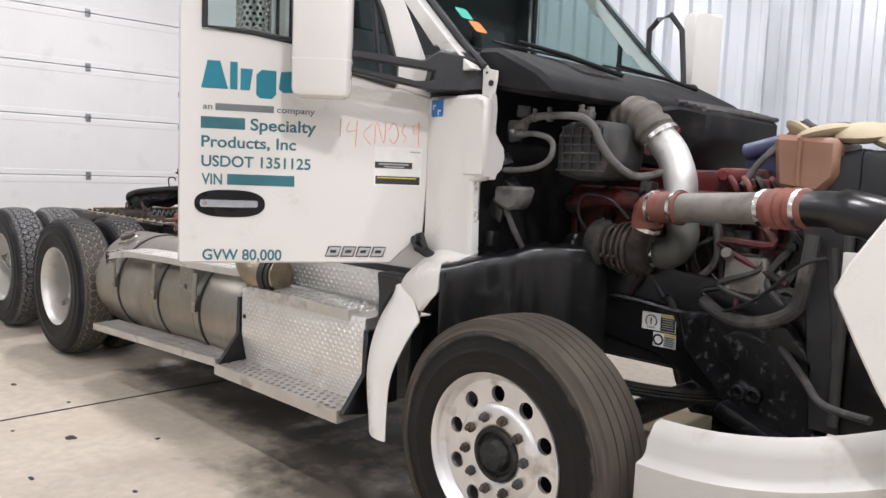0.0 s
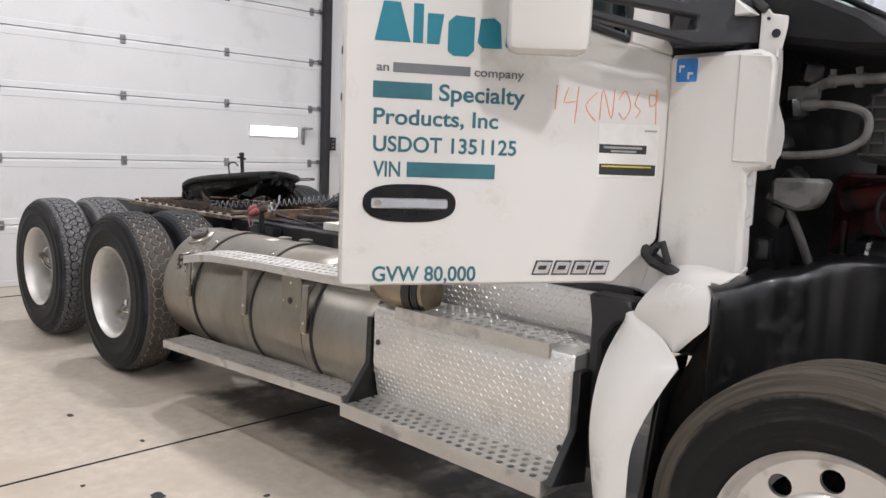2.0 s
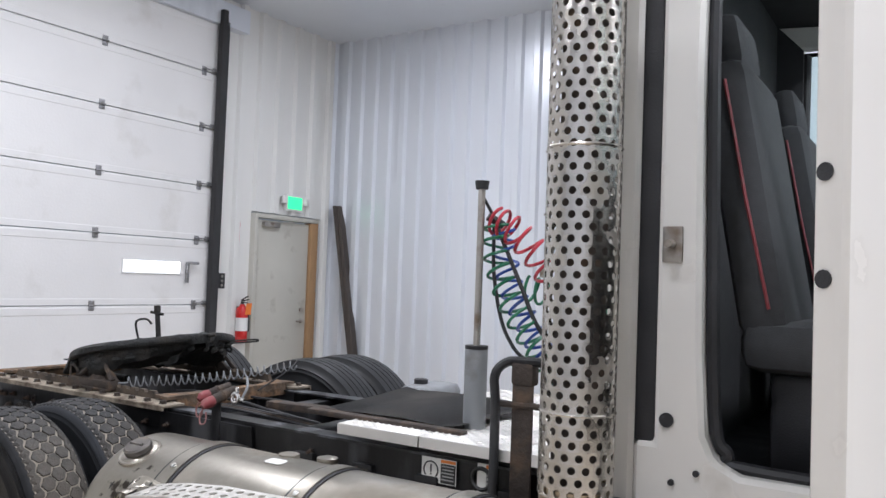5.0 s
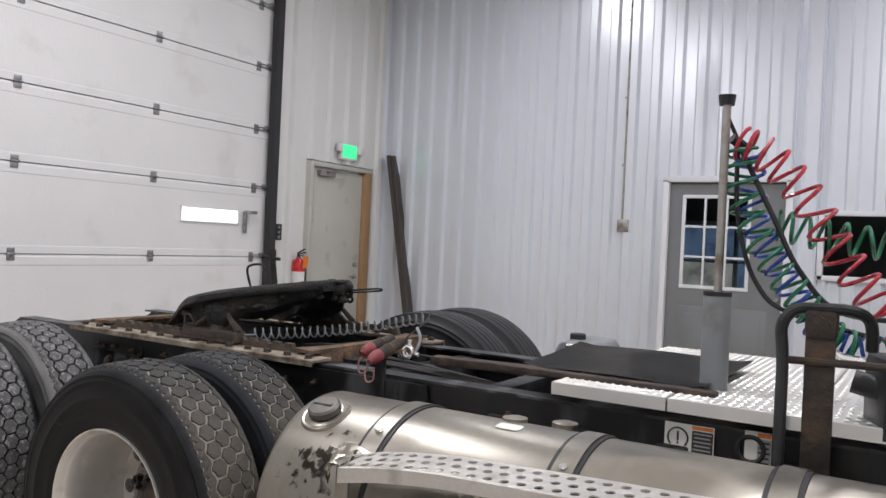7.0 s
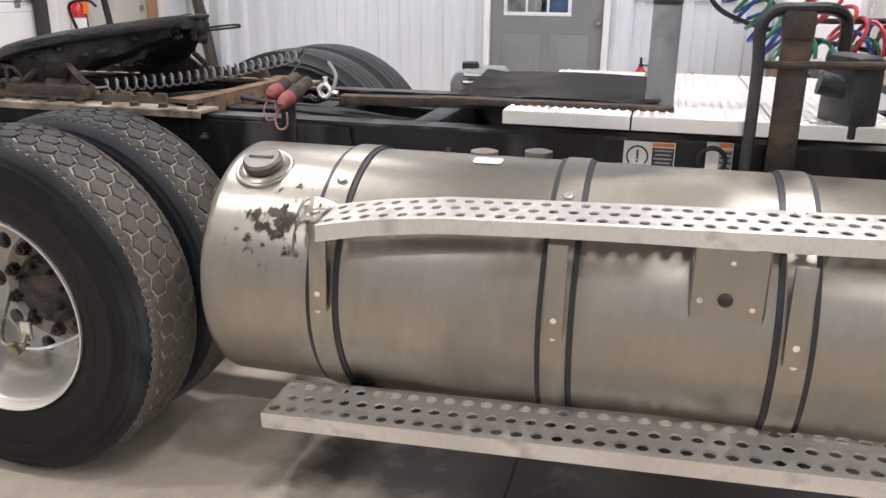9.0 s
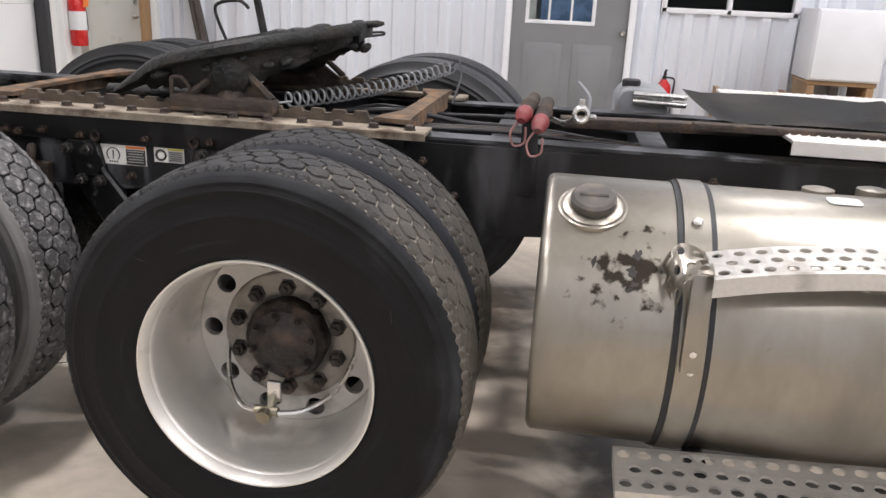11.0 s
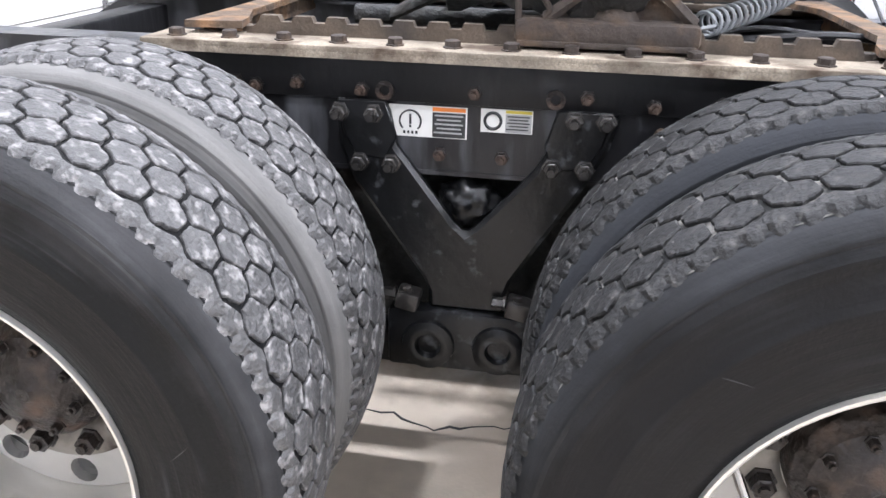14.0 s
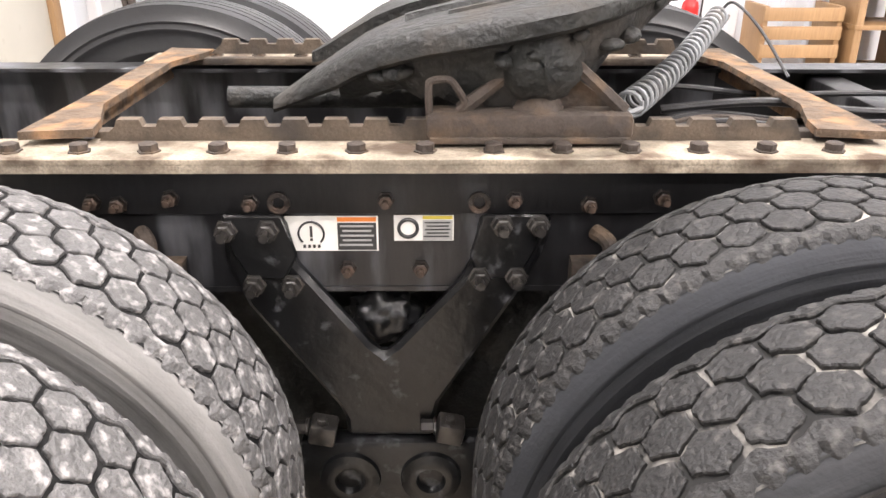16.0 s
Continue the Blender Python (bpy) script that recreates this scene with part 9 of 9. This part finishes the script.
for k in range(14):
    bm = B()
    x, y, z = rng.uniform(4.75, 5.85), rng.uniform(-0.44, -0.36), rng.uniform(1.0, 1.5)
    box(bm, (x, y, z), (rng.uniform(0.05, 0.13), rng.uniform(0.04, 0.08), rng.uniform(0.04, 0.12)), (rng.uniform(-10, 10), rng.uniform(-15, 15), 0), bevel=0.01)
    nut(bm, (x, y - 0.035, z), 0.011, 0.02)
    part("bracket", bm, rng.choice((GREASE, SPLASH, ENGINE_DARK, HOSE_GREY)), engine)
# exhaust manifold log with flanged ports, and ribs on the side of the block
bm = B()
tube(bm, smooth_path([(4.78, -0.40, 1.40), (5.0, -0.42, 1.44), (5.25, -0.41, 1.42), (5.5, -0.41, 1.44), (5.78, -0.39, 1.41)], 6), 0.042, 12)
part("exhaust_manifold", bm, ENGINE_RED, engine, "dirty red cast exhaust manifold")
for k in range(6):
    x = 4.85 + 0.17 * k
    bm = B()
    tube(bm, smooth_path([(x, -0.41, 1.43), (x - 0.01, -0.36, 1.44), (x - 0.015, -0.30, 1.40)], 4), 0.034, 10)
    box(bm, (x - 0.015, -0.33, 1.41), (0.10, 0.02, 0.09), bevel=0.006)
    nut(bm, (x - 0.05, -0.345, 1.44), 0.011, 0.018)
    nut(bm, (x + 0.02, -0.345, 1.38), 0.011, 0.018)
    part("manifold_port", bm, ENGINE_RED if k % 2 else ENGINE_DARK, engine)
for k in range(11):
    bm = B()
    box(bm, (4.76 + 0.1 * k, -0.315, 1.14), (0.022, 0.035, 0.38 - 0.05 * (k % 3)), bevel=0.006)
    part("block_rib", bm, ENGINE_DARK, engine)
bm = B()
box(bm, (4.98, -0.35, 1.19), (0.34, 0.06, 0.16), bevel=0.018)
for k in range(5):
    nut(bm, (4.84 + 0.07 * k, -0.38, 1.25), 0.010, 0.016)
    nut(bm, (4.84 + 0.07 * k, -0.38, 1.13), 0.010, 0.016)
part("cooler_cover", bm, ENGINE_RED, engine, "dirty red bolted cooler cover")
# radiator shroud, coolant bottle
g = group_part("radiator", truck, "black radiator and shroud at the front")
bm = B()
box(bm, (6.16, 0.0, 1.15), (0.20, 1.10, 1.02), bevel=0.02)
part("core", bm, SPLASH, g)
bm = B()
slab(bm, [(5.86, 1.60), (6.06, 1.66), (6.06, 0.66), (5.96, 0.66)], 0.03, Matrix.Translation((0, -0.50, 0)) @ XZ)
slab(bm, [(5.86, 1.60), (6.06, 1.66), (6.06, 0.66), (5.96, 0.66)], 0.03, Matrix.Translation((0, 0.53, 0)) @ XZ)
box(bm, (5.96, 0, 1.63), (0.20, 1.0, 0.03), (0, -14, 0))
part("shroud", bm, PLASTIC, g, bevel=0.004)
bm = B()
tube(bm, [(6.05, -0.56, 0.70), (6.05, -0.56, 1.40)], 0.018, 10)
part("stay", bm, HOSE_GREY, g)
bm = B()
box(bm, (6.10, -0.60, 1.27), (0.10, 0.02, 0.09), bevel=0.004)
part("plate", bm, LABEL_WHITE, g, "pale data plate")
bottle = group_part("coolant_bottle", truck, "stained orange plastic coolant bottle")
bm = B()
slab(bm, [(5.78, 1.52), (5.93, 1.50), (5.99, 1.56), (5.99, 1.70), (5.76, 1.715)], 0.26, Matrix.Translation((0, -0.30, 0)) @ XZ)
part("tank", bm, COOLANT, bottle, bevel=0.02)
bm = B()
tube(bm, [(5.86, -0.562, 1.53), (5.86, -0.562, 1.70)], 0.01, 8)
part("seam", bm, COOLANT, bottle)
bm = B()
tube(bm, [(5.82, -0.40, 1.70), (5.82, -0.40, 1.75)], 0.04, 16)
part("cap", bm, PLASTIC, bottle)
bm = B()
for k, (x, y, z, r) in enumerate(((5.90, -0.44, 1.72, 0.10), (6.02, -0.42, 1.725, 0.11), (6.14, -0.40, 1.70, 0.12), (6.24, -0.36, 1.69, 0.10), (5.82, -0.42, 1.715, 0.07))):
    bmesh.ops.create_uvsphere(bm, u_segments=14, v_segments=8, radius=1, matrix=pose(x, y, z, 10 * k, -14 + 7 * k, 30 * k) @ Matrix.Diagonal((r, r * 1.2, r * 0.32, 1)))
single("shop_cloth", bm, PAPER_TAN, "crumpled tan shop cloth lying on the coolant bottle", "cloth")
bm = B()
box(bm, (5.60, -0.10, 1.62), (0.24, 0.14, 0.12), (0, -10, 0), bevel=0.03)
tube(bm, [(5.50, -0.18, 1.66), (5.66, -0.20, 1.70)], 0.035, 12)
part("blue_filter", bm, BLUE_PART, engine, "blue plastic filter head")
bm = B()
tube(bm, smooth_path([(5.60, -0.42, 1.52), (5.64, -0.36, 1.62), (5.72, -0.26, 1.74), (5.745, -0.24, 1.775)], 5), 0.014, 8)
tube(bm, smooth_path([(5.745, -0.24, 1.775), (5.80, -0.24, 1.745), (5.88, -0.2, 1.76), (5.95, -0.15, 1.74)], 5), 0.02, 8)
part("prop_rod", bm, HOSE_GREY, engine)
for k in range(7):
    bm = B()
    x = 5.52 + 0.055 * k
    tube(bm, smooth_path([(x, -0.30, 1.48), (x + 0.02, -0.40, 1.55), (x + 0.06, -0.42, 1.50), (x + 0.05, -0.36, 1.42)], 4), 0.012, 8)
    part("injector_line", bm, (ENGINE_RED, SILICONE, PLASTIC)[k % 3], engine)
# lower suspension and steering parts by the front wheel
bm = B()
slab(bm, [(5.42, 1.00), (5.60, 1.04), (5.86, 1.02), (5.96, 0.90), (5.97, 0.56), (5.74, 0.56), (5.58, 0.74), (5.46, 0.86)], 0.06, Matrix.Translation((0, -0.47, 0)) @ XZ)
part("front_bracket", bm, OILY_BLACK, truck, "black cast front bracket", bevel=0.012)
for x, z in ((5.70, 0.74), (5.76, 0.74), (5.72, 0.65)):
    bm = B()
    lathe(bm, [(0.03, 0), (0.03, -0.02), (0.02, -0.024), (0.012, -0.01), (0.001, -0.01)], 18, "y", (x, -0.532, z))
    part("bracket_boss", bm, OILY_BLACK, truck)
bm = B()
box(bm, (5.78, -0.56, 0.62), (0.30, 0.10, 0.07), (0, 22, 0), bevel=0.02)
part("tow_bracket", bm, OILY_BLACK, truck)

# ---- bumper and open hood ----
bumper = group_part("front_bumper", truck, "white plastic bumper with a rolled upper edge")
bm = B()
plan = smooth_path([(5.66, -1.20, 0), (5.95, -1.215, 0), (6.22, -1.18, 0), (6.46, -1.06, 0), (6.62, -0.80, 0), (6.70, -0.4, 0), (6.72, 0.0, 0), (6.70, 0.4, 0), (6.62, 0.80, 0), (6.46, 1.06, 0), (6.22, 1.18, 0), (5.95, 1.215, 0), (5.66, 1.20, 0)], 5)
rows = []
for p in plan:
    t = max(0.0, min(1.0, (p.x - 5.66) / 0.8))
    top = 0.715 + 0.15 * t * t
    inward = (Vector((6.0, 0, 0)) - p).normalized() * (0.10 if abs(p.y) > 0.9 else 0.14)
    rows.append([bm.verts.new((p.x + inward.x * a, p.y + inward.y * a, z)) for a, z in ((1.25, top - 0.02), (1.0, top + 0.03), (0.75, top + 0.018), (0.50, top - 0.028), (0.42, top - 0.075), (0.30, top - 0.092), (0.02, top - 0.108), (0.0, 0.45), (0.3, 0.28))])
for a, b in zip(rows, rows[1:]):
    for k in range(8):
        bm.faces.new((a[k], a[k + 1], b[k + 1], b[k]))
bmesh.ops.recalc_face_normals(bm, faces=bm.faces)
bmesh.ops.solidify(bm, geom=bm.faces[:], thickness=0.02)
part("skin", bm, BUMPER_WHITE, bumper, smooth=40)
hood = group_part("hood", truck, "white hood tilted forward")
for s in (-1, 1):
    bm = B()
    slab(bm, [(6.222, 1.254), (6.255, 1.33), (6.36, 1.50), (6.60, 1.78), (7.0, 2.0), (7.35, 1.9), (7.4, 0.9), (7.0, 0.62), (6.55, 0.72), (6.42, 0.90), (6.345, 1.02), (6.29, 1.12)], 0.03, Matrix.Translation((0, 1.2 * s + 0.015, 0)) @ XZ)
    part("fender_side", bm, WHITE, hood, bevel=0.008)
bm = B()
slab(bm, [(7.35, 1.9), (7.42, 1.9), (7.46, 0.9), (7.40, 0.9)], 2.36, Matrix.Translation((0, 1.18, 0)) @ XZ)
part("hood_skin", bm, WHITE, hood, bevel=0.01)
bm = B()
box(bm, (6.66, 0, 0.62), (0.14, 1.6, 0.22), bevel=0.02)
part("front_crossbar", bm, FRAME_BLACK, truck)

# carton under the truck
carton = thing("cardboard_sheet", "tan cardboard carton lying on the floor under the truck", "cardboard", (4.75, 0.62, 0))
bm = B()
box(bm, (0, 0, 0.08), (0.5, 0.5, 0.16), (0, 0, 15), bevel=0.01)
part("carton", bm, PAPER_TAN, carton)
